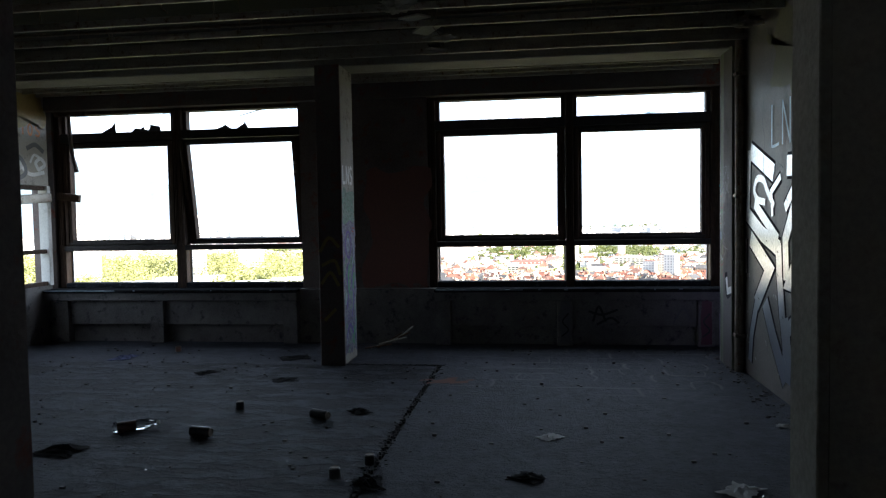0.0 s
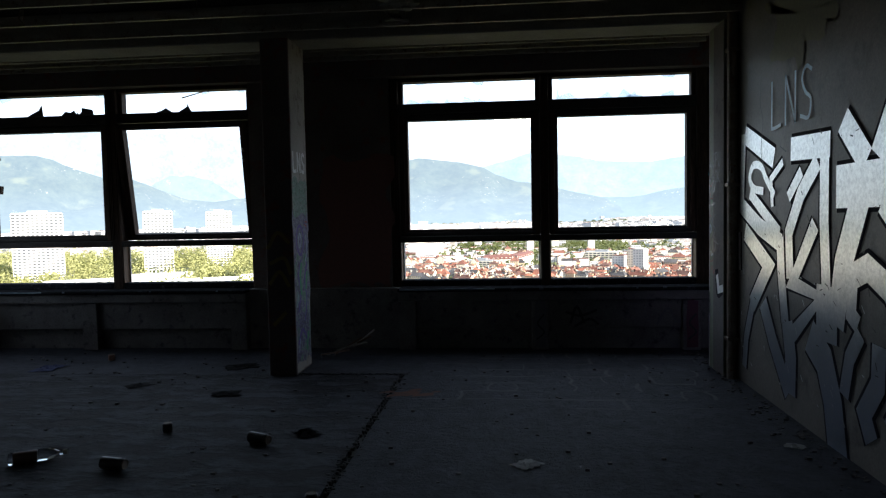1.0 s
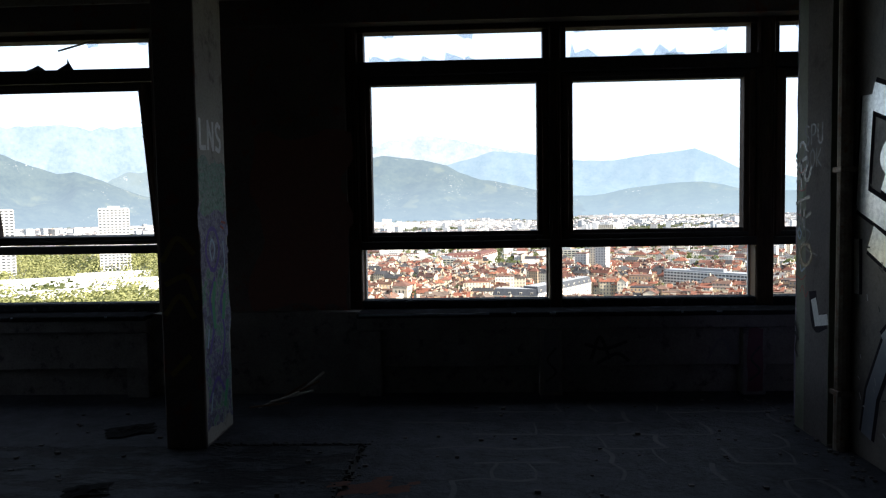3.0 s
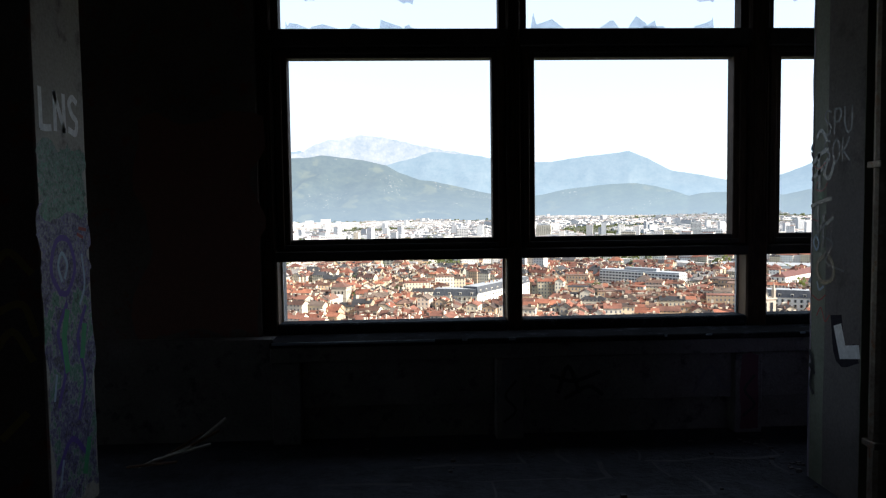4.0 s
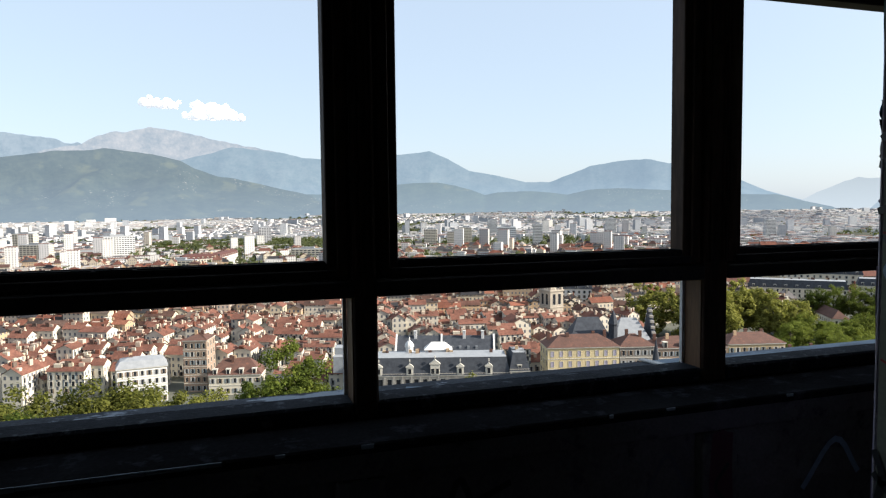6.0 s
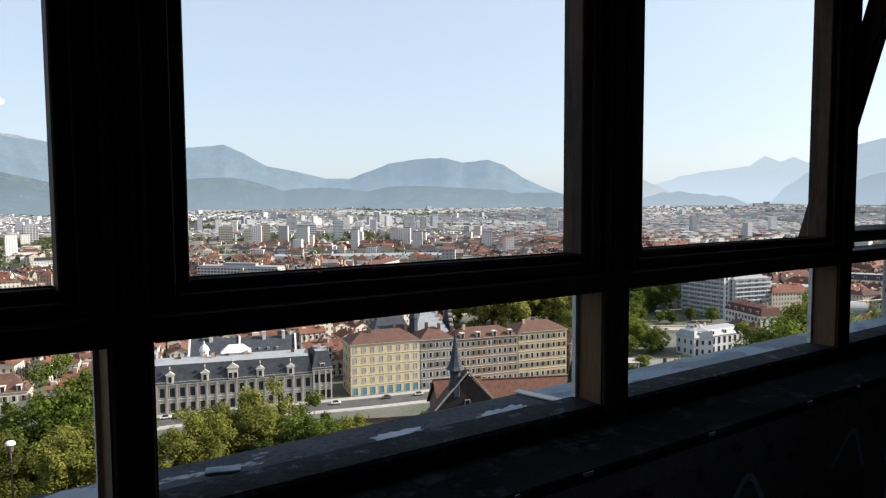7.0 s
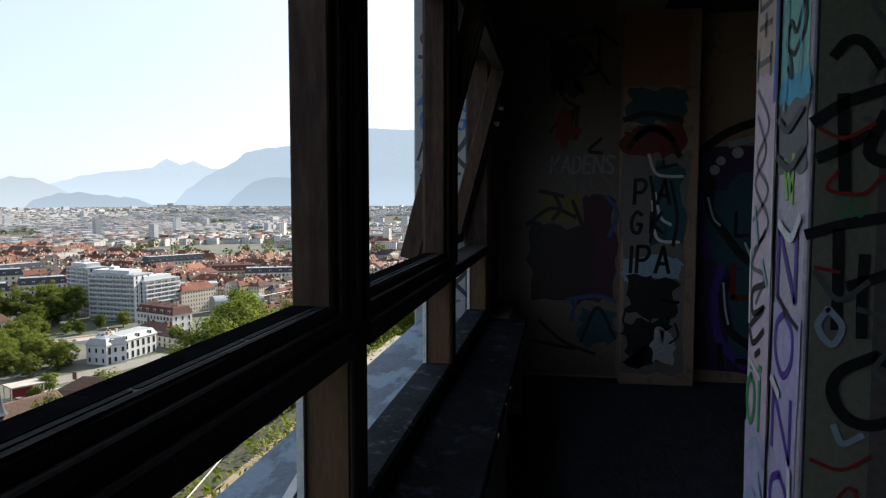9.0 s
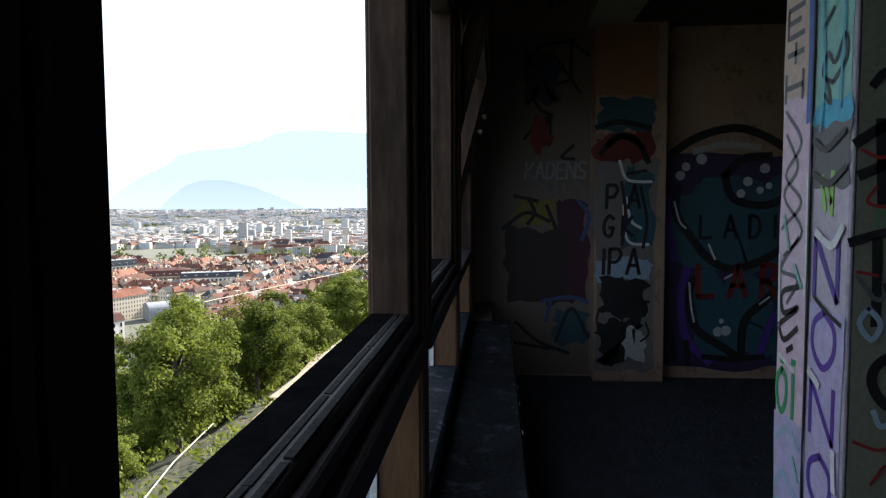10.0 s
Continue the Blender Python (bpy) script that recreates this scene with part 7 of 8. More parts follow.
def tower_block(x, y, w, d, h, rot, mat, label, floors, bays):
    """A far tower; its windows are rows of dark recesses in the storeys."""
    ob = empty("tower_block", label, "tower block", "far towers")
    ob.matrix_basis = pose(x, y, ZG, 0, 0, rot)
    part("wall", boxes((-w / 2, w / 2, -d / 2, d / 2, -2, h)), mat, ob)
    part("roof", boxes((-w / 2 + 1, w / 2 - 1, -d / 2 + 1, d / 2 - 1, h, h + 1.4), (-w * .2, w * .2, -d * .2, d * .2, h + 1.4, h + 4)), M_zinc, ob)
    fh = h / floors
    bm = bmesh.new()
    n = max(3, int(bays * d / w))
    for f in range(floors):
        z = fh * (f + .5)
        for k in range(bays):
            u = -w / 2 + w * (k + .5) / bays
            box(bm, u - w / bays * .36, u + w / bays * .36, -d / 2 - .15, -d / 2 + .1, z - fh * .27, z + fh * .27)
        for k in range(n):
            u = -d / 2 + d * (k + .5) / n
            for x0 in (-w / 2, w / 2):
                box(bm, x0 - .15, x0 + .15, u - d / n * .28, u + d / n * .28, z - fh * .22, z + fh * .22)
    tagged(part("window_grid", bm, M_farpane, ob), kind="stuff")
    LAND.append((x, y, max(w, d) * .7))


R_pale = render_mat("pale_panel", (.62, .62, .61), .05)
R_tower = render_mat("weathered_white_panel", (.50, .50, .49), .05)
tower_block(-646, 909, 62, 30, 95, 33, R_tower, "tall white residential tower with a gridded facade", 24, 11)
tower_block(-510, 980, 40, 26, 95, 27, R_tower, "tall white residential tower with a gridded facade", 24, 8)
tower_block(-470, 1103, 40, 26, 94, 23, R_tower, "tall white residential tower with a gridded facade", 24, 8)
for x, y, w, d, h, r in ((-480, 790, 130, 46, 13, 28), (-372, 800, 100, 50, 11, 24), (-300, 720, 90, 40, 12, 20), (-420, 690, 110, 40, 10, 30), (-560, 720, 120, 50, 12, 36), (-290, 830, 70, 36, 14, 18), (-470, 900, 90, 34, 10, 28)):
    hall = thing("flat_hall", boxes((-w / 2, w / 2, -d / 2, d / 2, -2, h), (-w / 2 - .5, w / 2 + .5, -d / 2 - .5, d / 2 + .5, h, h + .7), *((q, q + 4, -d * .3, d * .3, h + .7, h + 1.6) for q in np.arange(-w / 2 + 8, w / 2 - 8, 14))), R_white, "large low hall with a flat white roof", "hall", "white halls")
    hall.matrix_basis = pose(x, y, ZG, 0, 0, r)
    LAND.append((x, y, max(w, d) * .55))
tower_block(106, 1480, 24, 20, 44, 0, render_mat("grey_panel", (.45, .45, .46)), "slim grey tower block", 14, 5)
tower_block(567, 1303, 38, 26, 40, -24, render_mat("white_frame", (.75, .75, .75)), "white framed office tower with dark glass", 10, 9)
for x, y, w, h in ((415, 1330, 26, 38), (452, 1290, 30, 34), (490, 1335, 26, 40), (620, 1270, 18, 46), (-330, 1500, 40, 40), (-260, 1250, 46, 30), (700, 1700, 24, 45), (930, 1500, 24, 48), (1180, 1250, 22, 46), (360, 1900, 40, 38), (150, 1150, 52, 17), (-40, 1000, 46, 16)):
    tower_block(x, y, w, 16, h, -20, R_cream if w > 24 else R_pale, "pale apartment tower in the city", max(5, int(h / 3)), 8)

tower_block(222, 671, 84, 16, 23, -46.5, R_tower, "long white slab block of eight storeys in the town", 8, 24)
LAND[-1] = (222, 671, 36)

# church tower in the old town
R_tuff = render_mat("grey_tuff_stone", (.34, .295, .24), .2)
ct = empty("church_tower", "old stone bell tower with a pointed stone spire", "church")
ct.matrix_basis = pose(219, 432, ZG, 0, 0, 12) @ Matrix.Diagonal((.95, .95, 1.12, 1))
part("shaft", boxes((-6, 6, -6, 6, 0, 25), (-6.6, 6.6, -6.6, 6.6, 24.4, 25.4), (-6.3, 6.3, -6.3, 6.3, 14.6, 15.3), bevel=.15), R_tuff, ct)
for rz in range(4):
    for x in (-2.4, 2.4):
        w = new("belfry_opening", WIN_LOW)
        w.parent = ct
        w.matrix_basis = pose(0, 0, 0, 0, 0, 90 * rz) @ pose(x, -6.02, 19.8) @ Matrix.Diagonal((1.3, 1, 1.7, 1))
bm = bmesh.new()
lathe(bm, [(4.6, 25.3), (3.6, 27), (2.0, 34), (.15, 42.5)], 8)
part("spire", bm, R_tuff, ct)
for sx in (-1, 1):
    for sy in (-1, 1):
        bm = bmesh.new()
        lathe(bm, [(1.3, 25.3), (1.3, 29), (1.5, 29.3), (.05, 34)], 6, (sx * 4.9, sy * 4.9, 0))
        part("pinnacle", bm, R_tuff, ct)
LAND.append((219, 432, 14))

# rows, slab and towers in the town
facade_block("town_house", (52, 566), (108, 647), 15, 17, 4, 20, R_white, M_slate, 6, "long white town house row with a slate mansard roof", True, 10)
facade_block("town_house", (16, 577), (51.5, 566), 14, 15, 4, 9, R_cream, M_slate, 6, "cream town house with a tall slate mansard roof", True, 4)
facade_block("town_house", (-38, 1021), (11, 1034), 16, 15, 4, 14, R_cream, M_darktile, 7, "long cream house row with a dark red mansard roof", True, 8)
facade_block("town_house", (11.5, 1034), (40, 1140), 16, 15, 4, 24, R_white, M_darktile, 7, "long white house row with a dark red mansard roof", True, 10)
facade_block("town_house", (350, 599), (385, 588), 15, 16, 4, 9, R_cream, M_slate, 7, "cream town house with a dark slate mansard roof", True, 5)
facade_block("town_house", (352, 648), (420, 704), 14, 17, 5, 18, R_white, M_darktile, 4.5, "long white house row with a bright red roof")
tower_block(-143, 1236, 52, 16, 41, 14, R_pale, "tall white slab block with gridded windows", 13, 13)
old_tower = empty("stone_tower", "square tuff tower with a low tiled roof in the old town", "tower")
old_tower.matrix_basis = pose(-60, 588, ZG, 0, 0, -14)
part("shaft", boxes((-6.5, 6.5, -6.5, 6.5, -2, 23), (-7, 7, -7, 7, 22.2, 23.2), (-6.7, 6.7, -6.7, 6.7, 14, 14.6), bevel=.15), R_tuff, old_tower)
bm = bmesh.new()
lathe(bm, [(10.2, 23.2), (.1, 27)], 4)
part("roof", bm, M_tile, old_tower).matrix_basis = pose(0, 0, 0, 0, 0, 45)
for k in range(4):
    for fx in (-3.2, 0, 3.2):
        for fz in (6, 11, 18.5):
            w = new("window", WIN)
            w.parent = old_tower
            w.matrix_basis = pose(0, 0, 0, 0, 0, 90 * k) @ pose(fx, -6.52, fz)
LAND.append((-60, 588, 10))
bm = bmesh.new()
lathe(bm, [(4.2, -2), (4.2, 13), (4.6, 13.4), (4.6, 14.2), (4.2, 14.4), (4.2, 19), (4.5, 19.3), (4.5, 20), (.1, 20.4)], 14)
round_tower = thing("round_tower", bm, R_white, "pale round stair tower in the old town", "tower")
round_tower.matrix_basis = pose(-60, 552, ZG)
LAND.append((-60, 552, 7))

# chapel on the slope
ch = empty("chapel", "old chapel on the slope with dark gable and red-brown tiled roofs", "church")
M_oldtile = rough_mat("weathered_brown_tiles", (.045, .030, .025), (.125, .066, .046), 1.6, .95, .5, .05, (.05, .05, .04), fine=6.0)


def gable_roof(L, half, ridge, eave, y0=0.0, x0=0.0, th=.35):
    bm = bmesh.new()
    for s in (-1, 1):
        vs = [bm.verts.new(p) for p in ((x0 - .5, y0 + s * (half + .6), eave - .3), (x0 + L + .5, y0 + s * (half + .6), eave - .3), (x0 + L + .5, y0, ridge), (x0 - .5, y0, ridge))]
        vb = [bm.verts.new(v.co - Vector((0, 0, th))) for v in vs]
        bm.faces.new(vs)
        bm.faces.new(list(reversed(vb)))
        for i in range(4):
            bm.faces.new((vs[i], vs[(i + 1) % 4], vb[(i + 1) % 4], vb[i]))
    return bm


def gable_wall(L, half, ridge, eave, base, y0=0.0, x0=0.0):
    bm = bmesh.new()
    sec = [(-half, base), (half, base), (half, eave), (0, ridge - .45), (-half, eave)]
    f = [bm.verts.new((x0, y0 + y, z)) for y, z in sec]
    b = [bm.verts.new((x0 + L, y0 + y, z)) for y, z in sec]
    bm.faces.new(f)
    bm.faces.new(list(reversed(b)))
    for i in range(5):
        bm.faces.new((f[i], f[(i + 1) % 5], b[(i + 1) % 5], b[i]))
    return bm


R_old = rough_mat("dark_rubble_wall", (.09, .075, .065), (.18, .155, .13), .8, .95, .6, .05)


def aligned(ob, x, y, dx, dy):
    ob.matrix_basis = pose(x, y, 0, 0, 0, math.degrees(math.atan2(dy, dx)))
    return ob


# near-black walls: shade of the sides turned from the sun, as colour
M_gableshade = rough_mat("shade_dark_gable_wall", (.024, .019, .019), (.055, .044, .042), 1.2, .9, .5, .03, fine=6.0)
M_redtile = rough_mat("sunlit_brown_red_tiles", (.058, .027, .019), (.15, .064, .041), 1.1, .95, .7, .06, (.10, .072, .052), fine=6.0)
GX, GY, GD = 70.9, 102.1, (.41, .91)
aligned(part("nave_wall", gable_wall(2.2, 7.0, -28.1, -36.0, -62), M_gableshade, ch), GX, GY, *GD)
aligned(part("nave_roof", gable_roof(2.0, 7.0, -27.9, -35.8), M_oldtile, ch), GX + .3, GY + .7, *GD)
aligned(part("side_wall", gable_wall(8, 5.0, -31.0, -36.0, -62), R_old, ch), 69.5, 110.2, .93, -.366)
aligned(part("side_roof", gable_roof(8, 5.0, -30.8, -35.8), M_redtile, ch), 69.5, 110.2, .93, -.366)
aligned(part("wing_wall", gable_wall(18, 4.6, -32.4, -36.3, -62), R_old, ch), 78.4, 110.1, .903, -.43)
aligned(part("wing_roof", gable_roof(18, 4.6, -32.2, -36.1), M_redtile, ch), 78.4, 110.1, .903, -.43)
aligned(part("cloister_wall", gable_wall(18.3, 3.8, -32.95, -36.5, -62), M_gableshade, ch), 73.4, 93.0, .912, -.41)
aligned(part("cloister_roof", gable_roof(18.3, 3.8, -32.8, -36.3), M_redtile, ch), 73.4, 93.0, .912, -.41)
for x, y, dx, dy, L, z in ((78.4, 110.1, .903, -.43, 18, -32.2), (73.4, 93.0, .912, -.41, 18.3, -32.8), (69.5, 110.2, .93, -.366, 8, -30.8)):
    aligned(part("ridge_tiles", boxes((-.5, L + .5, -.22, .22, z - .1, z + .14), bevel=.05), M_oldtile, ch), x, y, dx, dy)
for s in (-1, 1):
    b2 = boxes((-.22, .22, -5.3, 5.3, -.1, .1))
    o = part("verge", b2, M_trim, ch, "pale gable coping")
    o.matrix_basis = pose(GX, GY, 0, 0, 0, math.degrees(math.atan2(GD[1], GD[0]))) @ pose(.05, s * 3.6, -31.95, -s * 48.4, 0, 0)
for y, z in ((3.2, -37.5), (.2, -33.6)):
    o = new("window", WIN)
    o.parent = ch
    o.matrix_basis = pose(GX, GY, 0, 0, 0, math.degrees(math.atan2(GD[1], GD[0]))) @ pose(-.02, y, z, 0, 0, -90) @ Matrix.Diagonal((.6, 1, .6, 1))
fl = empty("chapel_spire", "slender dark slate spire on a timber lantern", "spire")
fl.matrix_basis = pose(69.35, 103.85, -30.1)
bm = bmesh.new()
lathe(bm, [(1.15, -2.2), (1.15, .2), (.9, .4), (.9, 2.6)], 8)
part("lantern", bm, M_slate, fl)
bm = bmesh.new()
lathe(bm, [(1.7, 2.5), (1.2, 3.1), (.75, 4.6), (.06, 9)], 8)
part("cap", bm, M_slate, fl)
f2 = copy_thing(fl, pose(94.6, 93.8, -33.7) @ Matrix.Diagonal((.75, .75, .75, 1)))
part("turret_base", boxes((-1.3, 1.3, -1.3, 1.3, -30, -1.9), bevel=.1), R_old, f2)
tagged(f2, "small dark bell turret with a pointed slate cap")
# the wing behind the palace, its slate roofs between white parapet gables
wing = empty("palace_wing", "stone palace wing with tall slate roofs between white gables", "building")
WX, WY, WD = 86, 338, (.935, -.353)
aligned(part("wall", gable_wall(47, 7, -63.0, -71, -87), R_stone, wing), WX, WY, *WD)
aligned(part("roof", gable_roof(47, 7, -62.6, -70.6), M_slate, wing), WX, WY, *WD)
for x0 in (-.7, 21.5, 47.1):
    aligned(part("parapet_gable", gable_wall(.8, 7.7, -61.4, -69.8, -75 if x0 > 0 else -87, x0=x0), R_white, wing, "white coped gable"), WX, WY, *WD)
for x0 in (9, 33, 42):
    aligned(part("chimney", boxes((x0 - .7, x0 + .7, -1.4, -.4, -66, -60.5), (x0 - .85, x0 + .85, -1.55, -.25, -60.5, -60.1), bevel=.05), R_white, wing), WX, WY, *WD)
for x0 in (27, 31, 35, 39):
    aligned(part("rooflight", boxes((x0 - .6, x0 + .6, -5.2, -4.2, -69.2, -67.0)), M_zinc, wing), WX, WY, *WD)
bm = bmesh.new()
lathe(bm, [(1.7, 17.4), (1.7, 20.2), (2.1, 20.4), (2.0, 21.4), (1.3, 22.6), (.35, 23.4), (.3, 24.2), (.05, 25)], 10, (22, 13.4, 2.0))
part("cupola", bm, R_white, palace, "small white domed cupola")
bm = boxes((29, 41, 10.5, 16, 18.0, 21.4))
top = [bm.verts.new(p) for p in ((28.6, 10.1, 21.4), (41.4, 10.1, 21.4), (41.4, 16.4, 21.4), (28.6, 16.4, 21.4), (32, 13.2, 24.6), (38, 13.2, 24.6))]
for q in ((0, 1, 5, 4), (2, 3, 4, 5), (1, 2, 5), (3, 0, 4)):
    bm.faces.new([top[k] for k in q])
part("roof_pavilion", bm, R_pale, palace, "white glazed roof pavilion")
for x in (9, 22.5, 33.5, 44.5, 57):
    big = 1.35 if x == 33.5 else 1.0
    bm = boxes((x - 1.5 * big, x + 1.5 * big, -.45, 2.6, 12.4, 12.4 + 3.6 * big), (x - 1.8 * big, x + 1.8 * big, -.65, 2.6, 12.4 + 3.6 * big, 12.8 + 3.6 * big), (x - .25, x + .25, -.5, 0, 14 + 4.4 * big, 15.2 + 4.4 * big), bevel=.06)
    gable = [bm.verts.new((x + u * 1.8 * big, v, 12.8 + (3.6 + w) * big)) for v in (-.6, 2.6) for u, w in ((-1, 0), (1, 0), (0, 1.3))]
    for q in ((0, 1, 2), (5, 4, 3), (0, 2, 5, 3), (1, 4, 5, 2)):
        bm.faces.new([gable[k] for k in q])
    dm = part("dormer", bm, M_trim, palace, "carved stone dormer")
    for u in ((-.75, .75) if big > 1 else (0,)):
        w = new("window", WIN)
        w.parent = dm
        w.matrix_basis = pose(x + u * big, -.5, 14.3)
part("zinc_deck", boxes((-12, 3, 8, 20, 12, 19.4), (-12, 3, 13, 20, 19.4, 22.5), bevel=.1), M_zinc, palace)
# low outbuildings before the chapel
for x, y, w, d, r in ((46, 108, 24, 9, -16), (55.5, 112, 17, 9, -24), (110.5, 109, 20, 9, -25), (112, 84, 22, 9, 8)):
    c = City()
    z = ground_z(x, y)
    c.house(x, y, radians(r), w, d, 6.5 if w > 21 else -37.6 - z, 3.2, z - 1.5)
    tagged(new("outbuilding", c.build("outbuilding", [R_old, M_oldtile])), "low rubble outbuilding with an old tiled roof", "outbuilding", "slope outbuildings")

M_roman = rough_mat("weathered_roman_tiles", (.095, .058, .042), (.20, .125, .088), .9, .95, .6, .08, (.07, .055, .045), fine=5.0)
R_mauve = render_mat("stained_mauve_render", (.17, .12, .115), .2)
for x, y, w, d, r, hip in ((268, 203, 25, 15, 93, True), (231, 213, 38, 10, -17, False)):
    c = City()
    c.house(0, 0, 0, w, d, 7, 4 if hip else 3.2, 0, hip=hip, chim=2, rnd=random.Random(w))
    lodge = tagged(new("quay_lodge", c.build("quay_lodge", [R_mauve, M_roman])), "low mauve lodge under a brown roman-tiled roof", "house", "quay lodges")
    lodge.matrix_basis = pose(x, y, ZG, 0, 0, r)
    for q in range(int(d / .75)):
        yy = -d / 2 + .75 * (q + .5)
        part("tile_ridge", boxes((-w / 2 + (d * .45 - abs(yy) * .9 if hip else -.4), w / 2 - (d * .45 - abs(yy) * .9 if hip else -.4), yy - .05, yy + .05, 7 + (4 if hip else 3.2) * (1 - abs(yy) / (d / 2 + .5)) + .02, 7 + (4 if hip else 3.2) * (1 - abs(yy) / (d / 2 + .5)) + .10)), M_oldtile, lodge)
    LAND.append((x, y, w * .5))

# the old town: near houses one by one, the rest as one mass
rnd = random.Random(21)
near, old = [], City()
for gx in range(-330, 640, 12):
    for gy in range(250, 1020, 10):
        x, y = gx + rnd.uniform(-4, 4), gy + rnd.uniform(-3, 3)
        line = 303 - .27 * (x - 59)
        if y < line + 20 or x > 250 and y < line + 60:
            continue
        if x > 330 + (y - 300) * .6:
            continue
        if x < -.30 * y or math.hypot(x, y) > 760 - .3 * abs(x - 60):
            continue
        if not clear_of(x, y, 8) or noise.noise(Vector((x * .006, y * .006, 4))) > .38:
            continue
        quarter = 90 if noise.noise(Vector((x * .016, y * .016, 7))) > .08 else 0
        a = radians(-17 + 40 * noise.noise(Vector((x * .004, y * .004, 1))) + quarter + rnd.uniform(-3, 3))
        if (250 < x < 385 and 285 < y < 430) or rnd.random() < .05 or (.66 < x / y < 1.06 and math.hypot(x, y) < 480):
            continue
        item = (x, y, a, rnd.uniform(9, 19), rnd.uniform(7.5, 11), 13 + 9 * noise.noise(Vector((x * .02, y * .02, 9))) + rnd.uniform(-5, 5), rnd.uniform(1.8, 3.4))
        if math.hypot(x, y) < 540 and x < 330:
            near.append(item)
        else:
            if rnd.random() < .06:
                old.house(x, y, a, rnd.uniform(14, 26), 12, rnd.uniform(14, 21), 0, flat=True)
                continue
            old.house(*item, hip=rnd.random() < .35, chim=rnd.choice((3, 4, 5, 7)), rnd=rnd)
near.sort(key=lambda q: math.hypot(q[0], q[1]))
for k, (x, y, a, w, d, h, rh) in enumerate(near[:300]):
    c = City()
    c.house(0, 0, 0, w, d, h, rh, 0, chim=rnd.choice((4, 5, 6, 8)), rnd=rnd)
    ob = tagged(new("house", c.build("house", [MW_old, MR_old])), "old rendered town house under a red clay tile roof", "house", "old town houses")
    ob.matrix_basis = pose(x, y, ZG, 0, 0, math.degrees(a))
    for f in range(int(h / 3.2) if k < 130 else 0):
        for q in range(int(w / 3)):
            if rnd.random() < .14:
                continue
            o = new("window", WIN_SHUT if (f + q + int(x)) % 3 else WIN)
            o.parent = ob
            o.matrix_basis = pose(-w / 2 + w * (q + .5) / int(w / 3), -d / 2 - .01, 1.8 + 3.1 * f)
for item in near[300:]:
    old.house(*item, chim=2, rnd=rnd)
tagged(new("old_town", old.build("old_town", [MW_old, MR_old])), "dense old town of rendered houses with red clay roofs", "town", kind="stuff")
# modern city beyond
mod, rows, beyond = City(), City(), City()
for k in range(52000):
    az = rnd.uniform(-48, 97)
    r = 420 + 4300 * rnd.random() ** 1.05
    x, y = r * math.sin(radians(az)), r * math.cos(radians(az))
    if r < 765 - .3 * abs(x - 60) and (x < 330 + (y - 300) * .6 and y > 240):
        continue
    if ground_z(x, y) > ZG + 1 or not clear_of(x, y, 10):
        continue
    if (250 < x < 385 and 285 < y < 430) or (az < -16 and r < 1450) or (285 < x < 500 and 195 < y < 425):
        continue
    if noise.noise(Vector((x * .0025, y * .0025, 8))) > .24:
        continue
    if ((-6 < az < 10 and 980 < r < 1500) or (13 < az < 19 and 1020 < r < 1300)) and rnd.random() < .6:
        continue
    a = radians(-20 + 60 * noise.noise(Vector((x * .0012, y * .0012, 2))) + (90 if noise.noise(Vector((x * .012, y * .012, 5))) > .05 else 0) + rnd.uniform(-3, 3))
    if rnd.random() < (.86 if r < (1150 if az > 42 else 850) else .22 * (1 - step(1300, 1900, r))):
        rows.house(x, y, a, rnd.uniform(16, 38) if az > 38 and r < 1700 else rnd.uniform(9, 22), rnd.uniform(9, 12.5), rnd.uniform(10, 18) if r < 1300 else rnd.uniform(5, 10), rnd.uniform(2.8, 5.5), plain_z(x, y), hip=rnd.random() < .6, chim=rnd.choice((3, 4, 6)) if r < 1000 else (2 if r < 1400 else 0), rnd=rnd)
    else:
        big = rnd.random()
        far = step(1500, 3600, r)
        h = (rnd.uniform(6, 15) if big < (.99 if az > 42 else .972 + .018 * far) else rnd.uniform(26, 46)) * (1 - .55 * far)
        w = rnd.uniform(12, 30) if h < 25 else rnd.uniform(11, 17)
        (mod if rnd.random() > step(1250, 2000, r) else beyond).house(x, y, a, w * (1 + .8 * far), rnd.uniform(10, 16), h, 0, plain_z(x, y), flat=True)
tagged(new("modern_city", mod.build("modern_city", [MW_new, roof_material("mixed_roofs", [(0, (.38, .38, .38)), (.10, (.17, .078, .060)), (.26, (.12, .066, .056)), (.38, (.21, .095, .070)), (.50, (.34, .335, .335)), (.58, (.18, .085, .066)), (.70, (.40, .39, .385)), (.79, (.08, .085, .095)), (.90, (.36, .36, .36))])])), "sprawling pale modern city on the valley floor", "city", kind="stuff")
# distant walls and roofs take paler, bluer colours in place of haze
tagged(new("far_suburbs", beyond.build("far_suburbs", [wall_material("haze_pale_suburb_render", [(0, (.58, .585, .60)), (.3, (.44, .455, .48)), (.5, (.66, .66, .66)), (.66, (.36, .38, .41)), (.86, (.55, .53, .49))], 3.0, 3.4, (.22, .24, .27)), roof_material("haze_pale_suburb_roofs", [(0, (.50, .505, .52)), (.25, (.36, .37, .39)), (.45, (.58, .58, .58)), (.58, (.30, .20, .165)), (.78, (.42, .43, .45)), (.9, (.22, .23, .25))])])), "far suburbs, paled for haze, reaching to the foot of the hills", "city", kind="stuff")
